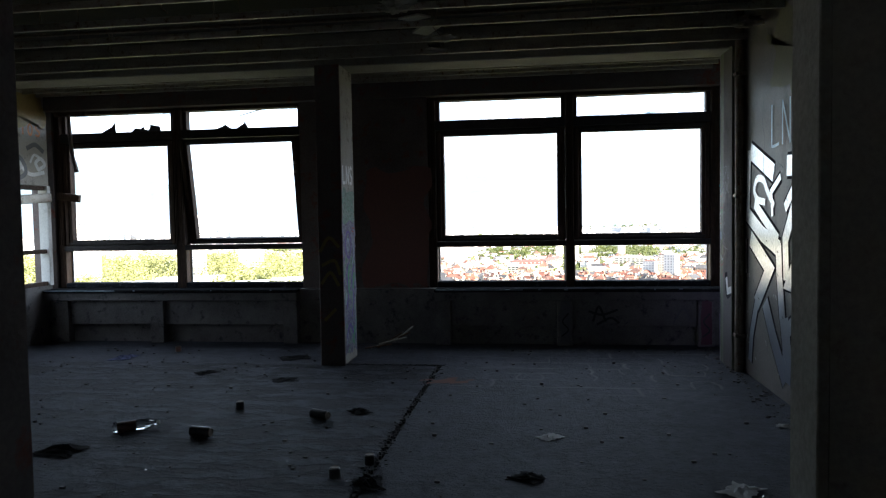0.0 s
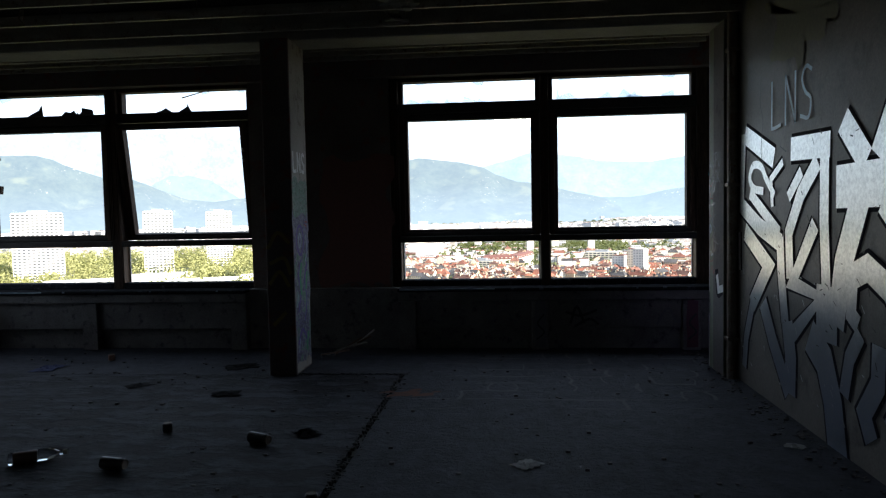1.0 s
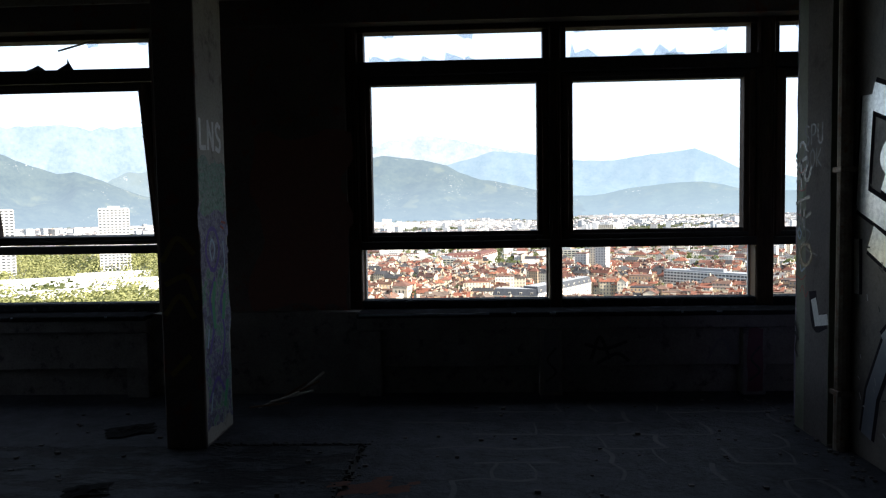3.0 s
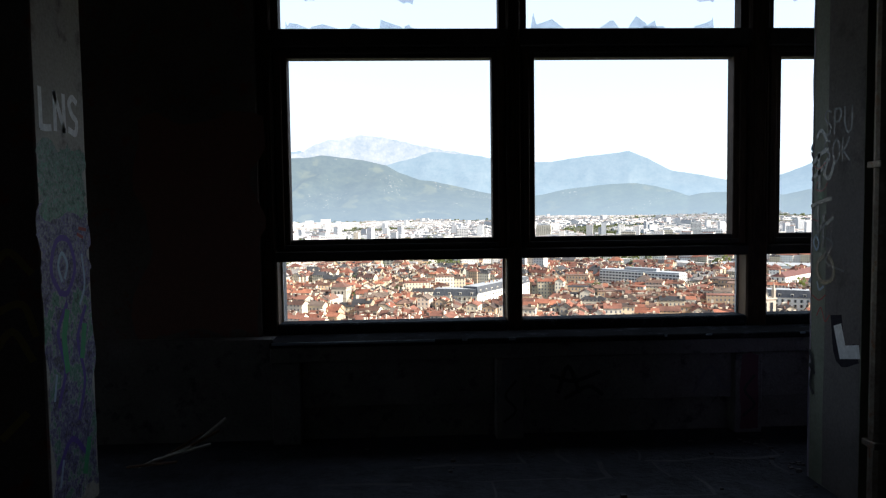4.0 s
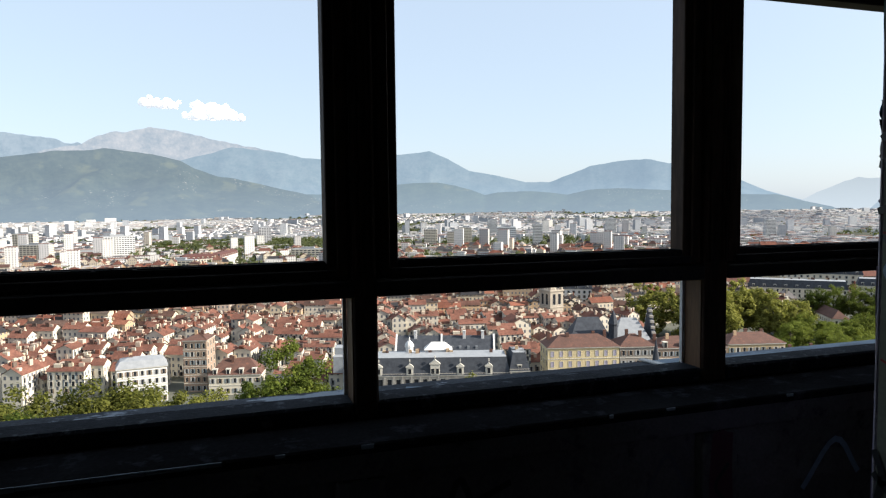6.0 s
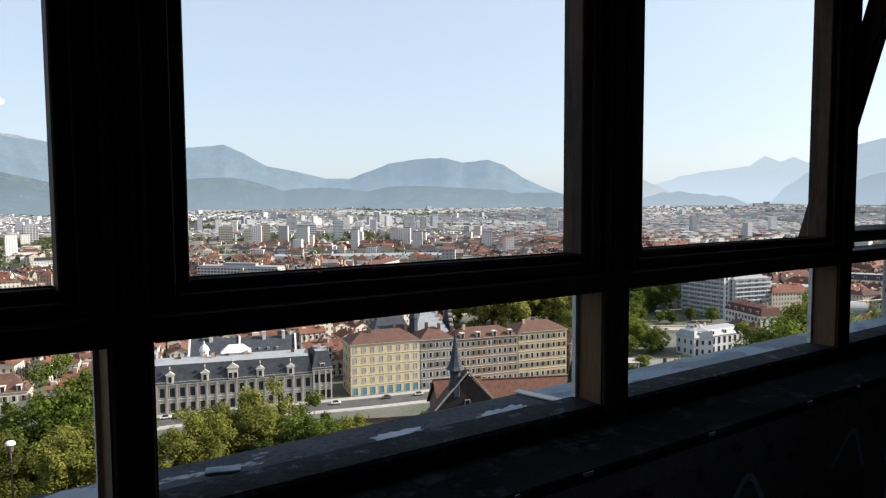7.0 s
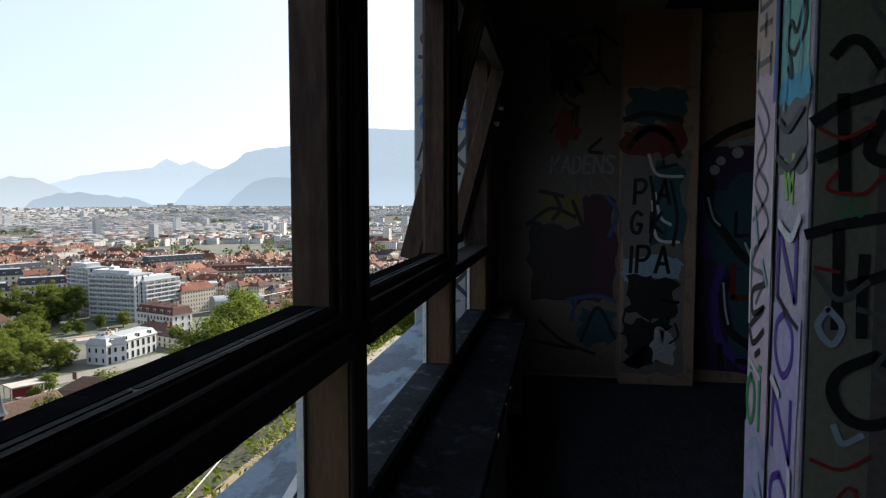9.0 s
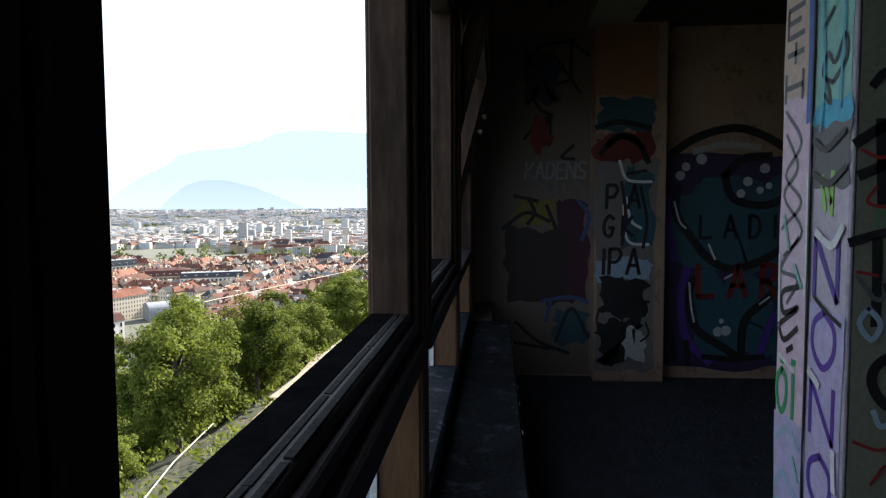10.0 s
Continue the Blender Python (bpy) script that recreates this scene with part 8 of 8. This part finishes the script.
tagged(new("town_rows", rows.build("town_rows", [wall_material("town_row_render", OLD, 3.2, 2.6, (.09, .095, .11)), roof_material("town_row_roofs", [(0, (.13, .058, .046)), (.18, (.045, .048, .055)), (.32, (.19, .080, .058)), (.46, (.085, .050, .045)), (.58, (.24, .105, .072)), (.68, (.060, .062, .070)), (.78, (.15, .075, .06)), (.90, (.28, .27, .265))])])), "streets of rendered houses under dark red and slate roofs", "town", kind="stuff")
shed = thing("station_hall", boxes((-33, 33, -50, 50, 0, 8), (-34, 34, -51, 51, 8, 8.6), *((-28, 28, q, q + 5, 8.6, 10.2) for q in range(-44, 44, 11))), R_pale, "long pale exhibition hall with rows of rooflights", "hall")
shed.matrix_basis = pose(62, 936, ZG, 0, 0, 4)
arch_hall = tagged(new("stadium_hall", vault.data), "wide arched hall with a pale curved roof", "hall")
arch_hall.matrix_basis = pose(-118, 1846, ZG, 0, 0, 98) @ Matrix.Diagonal((1.4, 5.0, 1.5, 1))


# ---- trees ----


def leaf_material(name, lo, mid_c, hi):
    m = Mat(name, .75, 0, .08)
    geo = m.t.nodes.new("ShaderNodeNewGeometry")
    c = m.ramp(geo.outputs["Random Per Island"], [(0, lo), (.5, mid_c), (1, hi)])
    oi = m.t.nodes.new("ShaderNodeObjectInfo")
    c = m.mix(.5, c, m.ramp(oi.outputs["Random"], [(0, lo), (1, hi)]))
    m.colour(c)
    tr = m.node("ShaderNodeBsdfTranslucent")
    m.link(m.mix(.4, c, m.mix(.7, c, (.38, .44, .05))), tr.inputs[0])
    mx = m.node("ShaderNodeMixShader", Fac=.33)
    m.link(m.b.outputs[0], mx.inputs[1])
    m.link(tr.outputs[0], mx.inputs[2])
    m.link(mx.outputs[0], m.t.nodes["Material Output"].inputs[0])
    return m.m


M_leaf = leaf_material("fresh_green_leaves", (.010, .021, .005), (.062, .094, .016), (.185, .215, .040))
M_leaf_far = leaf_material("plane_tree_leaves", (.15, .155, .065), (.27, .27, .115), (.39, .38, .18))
M_leaf_plane = leaf_material("sunlit_plane_tree_leaves", (.07, .078, .02), (.17, .172, .042), (.31, .295, .07))
M_leaf_olive = leaf_material("yellowing_olive_leaves", (.018, .022, .006), (.088, .098, .020), (.205, .205, .045))
M_bark = rough_mat("grey_bark", (.06, .05, .04), (.14, .12, .10), 4.0, .95, .6, .03)


def trunk_mesh(seed):
    rr = random.Random(seed)
    bm = bmesh.new()
    tube(bm, [(0, 0, -.08), (.01, 0, .2), (.0, .015, .45), (.02, .01, .8)], [.032, .024, .017, .006], 7)
    for k in range(7):
        a, z = rr.uniform(0, 6.28), rr.uniform(.22, .6)
        l = rr.uniform(.18, .34)
        tube(bm, [(0, 0, z), (l * .5 * math.cos(a), l * .5 * math.sin(a), z + l * .35), (l * math.cos(a), l * math.sin(a), z + l * .8)], [.012, .008, .003], 5)
    return mesh_of("trunk", bm, M_bark)


def crown_mesh(seed, clusters, per, leaf, spread=.34, low=.2, material=None):
    """Leaves gathered in clumps round an uneven crown, height 1."""
    rr = random.Random(seed)
    v, f = [], []
    off = Vector((seed * 3.1, 1.7, 0))
    for c in range(clusters):
        d = Vector((rr.gauss(0, 1), rr.gauss(0, 1), rr.gauss(0, 1))).normalized()
        rad = rr.uniform(.45, 1.0) * (1 + .45 * noise.noise(d * 1.6 + off))
        z = (low + 1) / 2 + d.z * rad * (1 - low) / 2
        cx, cy = d.x * rad * spread, d.y * rad * spread
        size = rr.uniform(.045, .105)
        for k in range(per):
            g = Vector((rr.gauss(0, 1), rr.gauss(0, 1), rr.gauss(0, .75))).normalized() * rr.random() ** .4
            p = Vector((cx, cy, z)) + g * size
            n = (g + Vector((0, 0, .6)) + Vector((rr.uniform(-1, 1), rr.uniform(-1, 1), rr.uniform(-1, 1))) * .7).normalized()
            t = n.orthogonal().normalized()
            t = (t * math.cos(k) + n.cross(t) * math.sin(k)) * leaf * rr.uniform(.6, 1.2)
            b = n.cross(t) * rr.uniform(.5, .8)
            i = len(v)
            v.extend([p - t, p + b * .9 - t * .1, p + t, p - b * .9 - t * .1])
            f.append((i, i + 1, i + 2, i + 3))
    me = bpy.data.meshes.new("crown")
    me.from_pydata([tuple(q) for q in v], [], f)
    me.materials.append(material or M_leaf)
    return me


TR = [trunk_mesh(s) for s in (1, 2, 3)]
CROWN_NEAR = [crown_mesh(s, 140, 210, .0135, .36, .08) for s in (1, 2, 3)]
CROWN_OLIVE = [crown_mesh(s, 140, 210, .0135, .36, .08, M_leaf_olive) for s in (10, 11, 12)]
CROWN_MID = [crown_mesh(s, 120, 150, .0145, .36, .10) for s in (4, 5, 6)]
CROWN_FAR = [crown_mesh(s, 130, 90, .023, .40, .06, M_leaf_plane) for s in (7, 8, 9)]


def skyline(az):
    """How high, in degrees below the horizon, the wood on the slope reaches towards each side."""
    return float(np.interp(-az, [-60, 3, 6.5, 10, 20, 27, 30, 47, 49, 53, 55, 57, 59, 64, 72, 76, 90], [-13.4, -12.9, -11.2, -14.5, -15.0, -15.8, -18.6, -18.6, -15.2, -15.0, -13.5, -12.6, -8.9, -8.0, -7.6, -6.0, -5.5]))


def tree(x, y, h, crowns, k, label, z=None, wide=1.0, group="trees on the slope", vary=.32):
    if z is None:
        az = -math.degrees(math.atan2(x, y - 8))
        top = 1.6 + math.tan(radians(skyline(az))) * math.hypot(x, y - 8)
        h = min(h, (top - ground_z(x, y)) * (1.06 - vary * ((k * 37) % 10) / 10))
        if h < 2.2:
            return None
    ob = empty("tree", label, "tree", group)
    ob.matrix_basis = pose(x, y, ground_z(x, y) - .2 if z is None else z, 0, 0, k * 77 % 360) @ Matrix.Diagonal((h * wide, h * wide, h, 1))
    for nm, me in (("trunk", TR[k % 3]), ("crown", crowns[k % 3])):
        o = new(nm, me)
        o.parent = ob
    return ob


NEAR = "leafy green tree standing below the terrace path"
for k, (x, y, h, w) in enumerate(((31, 23.5, 11.5, 1.05), (25, 27.0, 10, 1.0), (35.8, 25.4, 11, 1.0), (40.0, 22.9, 8.0, 1.0), (45.5, 25, 9.0, 1.1), (53, 26, 9, 1.1), (68.5, 23.4, 9.5, 1.3), (60, 26, 10, 1.2), (80, 25.5, 10, 1.3), (92, 30, 12, 1.2), (20, 30, 9, 1.0), (27, 33, 11, 1.1), (37, 33, 12, 1.1), (47, 31, 12, 1.1), (76, 20.0, 7, 1.1))):
    tree(x, y, h, CROWN_NEAR, k, NEAR, wide=w, vary=.10)
MIDL = "yellow-green leafy tree on the wooded slope"
for k, (x, y, top) in enumerate(((33, 104, -24.9), (27.5, 106, -27.2), (38.5, 102, -27.4), (43, 101, -30.2), (31, 99, -29.5))):
    tree(x, y, top - ground_z(x, y), CROWN_OLIVE if k < 3 else CROWN_NEAR, k + 1, MIDL, ground_z(x, y) - .2, .75)
for k, (x, y, h) in enumerate(((-10, 84, 14.5), (-2, 82, 13), (7, 87, 16.5), (-19, 80, 14), (1, 74, 9), (12, 80, 11), (24, 80, 10), (-28, 84, 14), (-38, 82, 13), (19, 66, 9), (27, 62, 9), (14, 62, 8), (34, 58, 8.5), (40, 52, 8), (47, 47, 8.5), (52, 60, 8), (58, 52, 9.5), (62, 44, 10), (70, 52, 9), (78, 46, 9), (84, 58, 10), (30, 46, 8), (24, 52, 7.5), (36, 42, 8), (44, 38, 9), (55, 38, 10), (66, 36, 10), (80, 36, 11), (94, 44, 11), (100, 60, 10), (6, 62, 8), (-4, 64, 9), (-14, 66, 9), (104, 74, 9), (90, 72, 7), (96, 38, 11), (110, 40, 12), (118, 54, 12), (125, 70, 11))):
    tree(x, y, h, CROWN_OLIVE if k in (0, 1, 3, 4, 7, 9, 11, 15, 22, 30, 31) else CROWN_NEAR if k < 4 else CROWN_MID, k, MIDL, wide=1.1)
tree(8.8, 88, 15.4, CROWN_NEAR, 2, MIDL, ground_z(8.8, 88), .78)
for k, (x, y) in enumerate(((29, 41), (34, 46), (40, 50), (46, 52), (52, 50), (38, 58), (46, 62), (30, 54), (57, 58), (62, 64), (36, 66), (26, 48), (52, 68), (66, 58), (24, 62))):
    tree(x, y, 11 + k % 4, CROWN_NEAR, k, MIDL, wide=1.0 + .1 * (k % 3), vary=.22)
for k in range(70):
    x, y = rnd.uniform(-60, 130), rnd.uniform(30, 150)
    if 40 < x < 122 and 78 < y < 130 or ground_z(x, y) < -66 or abs(x - .15 * y) < 14 and y < 78:
        continue
    tree(x, y, rnd.uniform(5, 9), CROWN_MID, k, MIDL, wide=1.2)
for k, (x, y, h, w) in enumerate(((272, 392, 33, 1.15), (286, 372, 33, 1.1), (302, 384, 32, 1.1), (318, 372, 35, 1.1), (334, 366, 34, 1.1), (346, 348, 26, 1.1), (300, 360, 31, 1.1), (330, 348, 28, 1.1),
                                  (425, 372, 24, 1.1), (440, 362, 25, 1.1), (452, 354, 24, 1.1), (405, 392, 21, 1.1), (415, 384, 23, 1.1), (352, 362, 19, 1.1), (362, 360, 13, 1.2), (376, 356, 7, 1.3), (402, 338, 8, 1.2), (411, 346, 8, 1.2), (418, 352, 15, 1.1),
                                  (318, 271, 15, 1.1), (315, 258, 13, 1.1), (326, 281, 14, 1.1), (336, 292, 12, 1.2), (302, 276, 12, 1.2), (292, 284, 12, 1.2), (345, 302, 10, 1.2), (345, 320, 13, 1.2), (335, 310, 13, 1.2), (352, 332, 13, 1.2), (362, 338, 10, 1.3), (372, 334, 12, 1.2), (328, 300, 12, 1.2), (318, 300, 14, 1.2), (310, 316, 16, 1.2), (322, 324, 16, 1.2), (334, 332, 17, 1.2), (262, 282, 13, 1.2), (283, 296, 14, 1.2), (246, 302, 16, 1.1), (432, 300, 10, 1.2), (424, 312, 9, 1.2), (404, 312, 8, 1.2), (395, 332, 9, 1.3), (386, 342, 8, 1.4), (380, 330, 15, 1.3), (368, 346, 9, 1.4), (430, 352, 20, 1.3), (445, 366, 23, 1.3), (412, 362, 8, 1.3), (398, 352, 8, 1.3), (326, 262, 12, 1.3), (310, 284, 14, 1.3), (356, 316, 12, 1.3), (366, 326, 13, 1.3), (334, 274, 9, 1.3), (300, 262, 11, 1.2), (404, 322, 7, 1.3), (418, 328, 7, 1.3), (349, 296, 11, 1.3), (322, 290, 12, 1.3), (368, 318, 9, 1.3), (276, 232, 9, 1.1), (258, 224, 8, 1.1), (286, 214, 8, 1.0))):
    tree(x, y, h * (1 if k < 8 else 1.15), CROWN_FAR if k < 8 else CROWN_MID, k, "broad olive-green plane tree in the town square" if k < 8 else "leafy dark green tree in the park", ZG, w, "plane trees in the square")
for k, (x, y, top, w) in enumerate(((93.5, 87.2, -30.6, .8), (98.5, 87.6, -29.8, .8), (101, 92, -33, .9), (60, 122, -39, 1.0), (51, 117, -40, 1.0), (66, 124, -40, 1.0), (42, 119, -41, 1.0), (88.5, 80.5, -33.5, .8))):
    tree(x, y, top - ground_z(x, y), CROWN_MID, k + 2, MIDL, ground_z(x, y) - .2, w)
# cypress by the chapel
bm = bmesh.new()
for k in range(1400):
    t = rnd.random()
    rad = 1.5 * math.sin(math.pi * min(1, t * .9 + .1)) ** .8 * (1 - t * .6)
    a = rnd.uniform(0, 6.28)
    p = Vector((rad * math.cos(a), rad * math.sin(a), t * 9.5 + .4))
    u = Vector((rnd.uniform(-1, 1), rnd.uniform(-1, 1), 1.5)).normalized() * .3
    w = u.cross(Vector((math.cos(a), math.sin(a), .3))).normalized() * .12
    vs = [bm.verts.new(q) for q in (p - u, p + w, p + u, p - w)]
    bm.faces.new(vs)
cy = empty("cypress", "dark slim cypress beside the chapel", "tree")
cy.location = (85.6, 91.7, -35.0)
part("crown", bm, leaf_material("cypress_green", (.012, .03, .012), (.02, .045, .018), (.03, .06, .02)), cy)
bm = bmesh.new()
tube(bm, [(0, 0, -14), (0, 0, 8)], .18, 7)
part("trunk", bm, M_bark, cy)
# town trees, too many to count
me_v, me_f = [], []
for k in range(10600):
    az, r = rnd.uniform(-45, 92), 520 + 3600 * rnd.random() ** 1.25
    if k > 9000:
        az, r = rnd.uniform(-4, 9), rnd.uniform(1380, 1640) + 40 * math.sin(k)
    x, y = r * math.sin(radians(az)), r * math.cos(radians(az))
    if ground_z(x, y) > ZG + 1:
        continue
    if r < 760 and rnd.random() < .8 and x > -160:
        continue
    belt = k > 9000 or (-6 < az < 10 and 980 < r < 1500) or (13 < az < 19 and 1020 < r < 1300) or (22 < az < 34 and 1560 < r < 1640)
    if not belt and az > 40 and rnd.random() < .65:
        continue
    if not belt and noise.noise(Vector((x * .0025, y * .0025, 8))) < .16 and rnd.random() < .70:
        continue
    h, w = rnd.uniform(9, 18) * (1 - .5 * step(1600, 3000, r)), rnd.uniform(5, 10)
    for q in range(26):
        d = Vector((rnd.gauss(0, 1), rnd.gauss(0, 1), rnd.gauss(0, 1))).normalized()
        p = Vector((x + d.x * w, y + d.y * w, plain_z(x, y) + h * .58 + d.z * h * .42))
        n = (d + Vector((rnd.uniform(-.5, .5), rnd.uniform(-.5, .5), .4))).normalized()
        t = n.orthogonal().normalized() * rnd.uniform(1.6, 3.2)
        b = n.cross(t) * .8
        i = len(me_v)
        me_v.extend([tuple(p - t), tuple(p + b), tuple(p + t), tuple(p - b)])
        me_f.append((i, i + 1, i + 2, i + 3))
me = bpy.data.meshes.new("town_trees")
me.from_pydata(me_v, [], me_f)
me.materials.append(leaf_material("town_tree_leaves", (.035, .045, .022), (.075, .088, .042), (.115, .125, .062)))
tagged(new("town_trees", me), "dark green trees scattered through the city", "trees", kind="stuff")
me_v, me_f = [], []
# wood before the white towers
for k in range(2200):
    y = rnd.uniform(420, 1350)
    x = -y * rnd.uniform(.31, .95)
    h, w = rnd.uniform(14, 24) + 9 * step(860, 1000, y), rnd.uniform(7, 13)
    if not clear_of(x, y):
        continue
    for q in range(60):
        d = Vector((rnd.gauss(0, 1), rnd.gauss(0, 1), rnd.gauss(0, 1))).normalized()
        p = Vector((x + d.x * w, y + d.y * w, ZG + h * .58 + d.z * h * .42))
        n = (d + Vector((rnd.uniform(-.5, .5), rnd.uniform(-.5, .5), .4))).normalized()
        t = n.orthogonal().normalized() * rnd.uniform(.8, 1.9)
        b = n.cross(t) * .8
        i = len(me_v)
        me_v.extend([tuple(p - t), tuple(p + b), tuple(p + t), tuple(p - b)])
        me_f.append((i, i + 1, i + 2, i + 3))
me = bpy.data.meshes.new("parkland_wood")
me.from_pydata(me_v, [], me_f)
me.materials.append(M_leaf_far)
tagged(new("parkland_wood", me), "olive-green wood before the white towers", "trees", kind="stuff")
for k in range(150):
    x, y = rnd.uniform(12, 110), 22.5 + 75 * rnd.random() ** 1.5
    if 56 < x and 72 < y or x > 36 and y < 23.5:
        continue
    h = rnd.uniform(1.2, 3.2)
    ob = tagged(new("shrub", CROWN_MID[k % 3]), "low leafy green shrub on the slope", "shrub", "shrubs on the slope")
    ob.matrix_basis = pose(x, y, ground_z(x, y) - .35, 0, 0, k * 51) @ Matrix.Diagonal((h * 1.5, h * 1.5, h, 1))
# undergrowth on the slope
me_v, me_f = [], []
for k in range(90000):
    x, y = rnd.uniform(-70, 140), 14.0 + 158 * rnd.random() ** 1.8
    if 38 < x < 124 and 74 < y < 130:
        continue
    z = ground_z(x, y)
    if y < 21.5 and (x < 9 or x > 36 or noise.noise(Vector((x * .5, y * .5, 3))) < -.05):
        continue
    if z < -72:
        continue
    p = Vector((x, y, z + rnd.uniform(.1, 1.1)))
    n = Vector((rnd.uniform(-1, 1), rnd.uniform(-1, 1), rnd.uniform(.2, 1))).normalized()
    t = n.orthogonal().normalized() * (.05 + y * .0018) * rnd.uniform(.7, 1.5)
    b = n.cross(t) * .7
    i = len(me_v)
    me_v.extend([tuple(p - t), tuple(p + b), tuple(p + t), tuple(p - b)])
    me_f.append((i, i + 1, i + 2, i + 3))
for k in range(9000):
    x, y = rnd.uniform(8, 60), rnd.uniform(14.0, 23.0)
    if noise.noise(Vector((x * .35, y * .35, 5))) < -.12 or (x > 36 and abs(y - 21.4) < .9):
        continue
    p = Vector((x, y, ground_z(x, y) + .25 + rnd.uniform(0, .45)))
    n = Vector((rnd.uniform(-1, 1), rnd.uniform(-1, 1), rnd.uniform(0, .8))).normalized()
    t = n.orthogonal().normalized() * rnd.uniform(.08, .20)
    b = n.cross(t) * .5
    i = len(me_v)
    me_v.extend([tuple(p - t), tuple(p + b), tuple(p + t), tuple(p - b)])
    me_f.append((i, i + 1, i + 2, i + 3))
me = bpy.data.meshes.new("undergrowth")
me.from_pydata(me_v, [], me_f)
me.materials.append(M_leaf)
tagged(new("undergrowth", me), "green undergrowth covering the slope", "undergrowth", kind="stuff")

# ---- street furniture and cars ----


def street_lamp(x, y, h, label):
    z = ground_z(x, y)
    ob = empty("street_lamp", label, "street lamp", "lamps")
    ob.location = (x, y, z)
    bm = bmesh.new()
    tube(bm, [(0, 0, -.3), (0, 0, h * .5), (0, 0, h)], [.09, .07, .05], 8)
    part("pole", bm, M_steel, ob)
    bm = bmesh.new()
    lathe(bm, [(.09, h - .55), (.20, h - .50), (.24, h - .04), (.06, h - .02)], 12)
    part("lantern", bm, M_steel, ob)
    bm = bmesh.new()
    lathe(bm, [(.05, h - .03), (.36, h - .03), (.34, h + .10), (.22, h + .22), (.04, h + .27)], 14)
    part("lamp_cap", bm, M_whitepier, ob, "pale domed lamp cap")


street_lamp(2.3, 66, 7.0, "grey street lamp with a pale dome among the trees")
street_lamp(50, 33, 7.2, "rusty lamp post with a white shade")
bm = bmesh.new()
tube(bm, [(15, 18.6, -7.6), (20, 19.7, -7.7), (24.5, 20.6, -7.9), (30.5, 21.6, -8.4)], .03, 8)
thing("handrail", bm, M_rail, "pale metal handrail along the path edge", "handrail")
bm = bmesh.new()
tube(bm, [(40, 26, -4.2), (70, 24, -5.4), (100, 26, -4.6)], .03, 6)
thing("cable", bm, M_steel, "overhead cable across the slope", "cable")


def car_mesh(c):
    bm = bmesh.new()
    box(bm, -2.1, 2.1, -.88, .88, .25, .85, bevel=.12)
    body = mesh_of("body", bm, paint("car_paint_%d" % int(c[0] * 100), c, .25))
    bm = bmesh.new()
    r = box(bm, -1.3, 1.2, -.8, .8, .8, 1.42)
    for v in r:
        if v.co.z > 1:
            v.co.x *= .72
            v.co.y *= .86
    cab = mesh_of("cabin", bm, M_pane)
    return body, cab


wheel_bm = bmesh.new()
lathe(wheel_bm, [(.15, -.1), (.33, -.1), (.33, .1), (.15, .1)], 12)
WHEEL = mesh_of("wheel", wheel_bm, M_brick)
CARS = [car_mesh(c) for c in ((.78, .78, .78), (.10, .10, .11), (.5, .51, .52))]
for k, (x, y, off) in enumerate(((64, 294, 2), (70, 292.5, 2), (77, 290.4, 2), (128, 272.6, 1), (150, 267.5, 3), (164, 263.6, 3), (172, 259.8, -2), (206, 253, 2), (236, 245.6, 2))):
    ob = empty("parked_car", "pale car on the quay road" if k % 3 != 1 else "dark car on the quay road", "car", "cars on the quay")
    ob.matrix_basis = pose(x, y, ZG + .5, 0, 0, -15)
    for nm, me in zip(("body", "cabin"), CARS[k % 3]):
        o = new(nm, me)
        o.parent = ob
    for wx in (-1.3, 1.3):
        for wy in (-.85, .85):
            o = new("wheel", WHEEL)
            o.parent = ob
            o.matrix_basis = pose(wx, wy, .33, 90, 0, 0)
# open stage pavilion on the square
pv = empty("pavilion", "small pale grey canopy with a dark red stage", "pavilion")
pv.matrix_basis = pose(268, 238, ZG, 0, 0, -30)
part("canopy", boxes((-7, 7, -5, 5, 6, 6.6), bevel=.2), R_stone, pv)
part("stage", boxes((-4.2, 4.2, 1.5, 4, 0, 4.2)), P_red, pv, "red stage wall")
for sx in (-6.4, 6.4):
    for sy in (-4.4, 4.4):
        part("post", boxes((sx - .2, sx + .2, sy - .2, sy + .2, 0, 6)), R_white, pv)
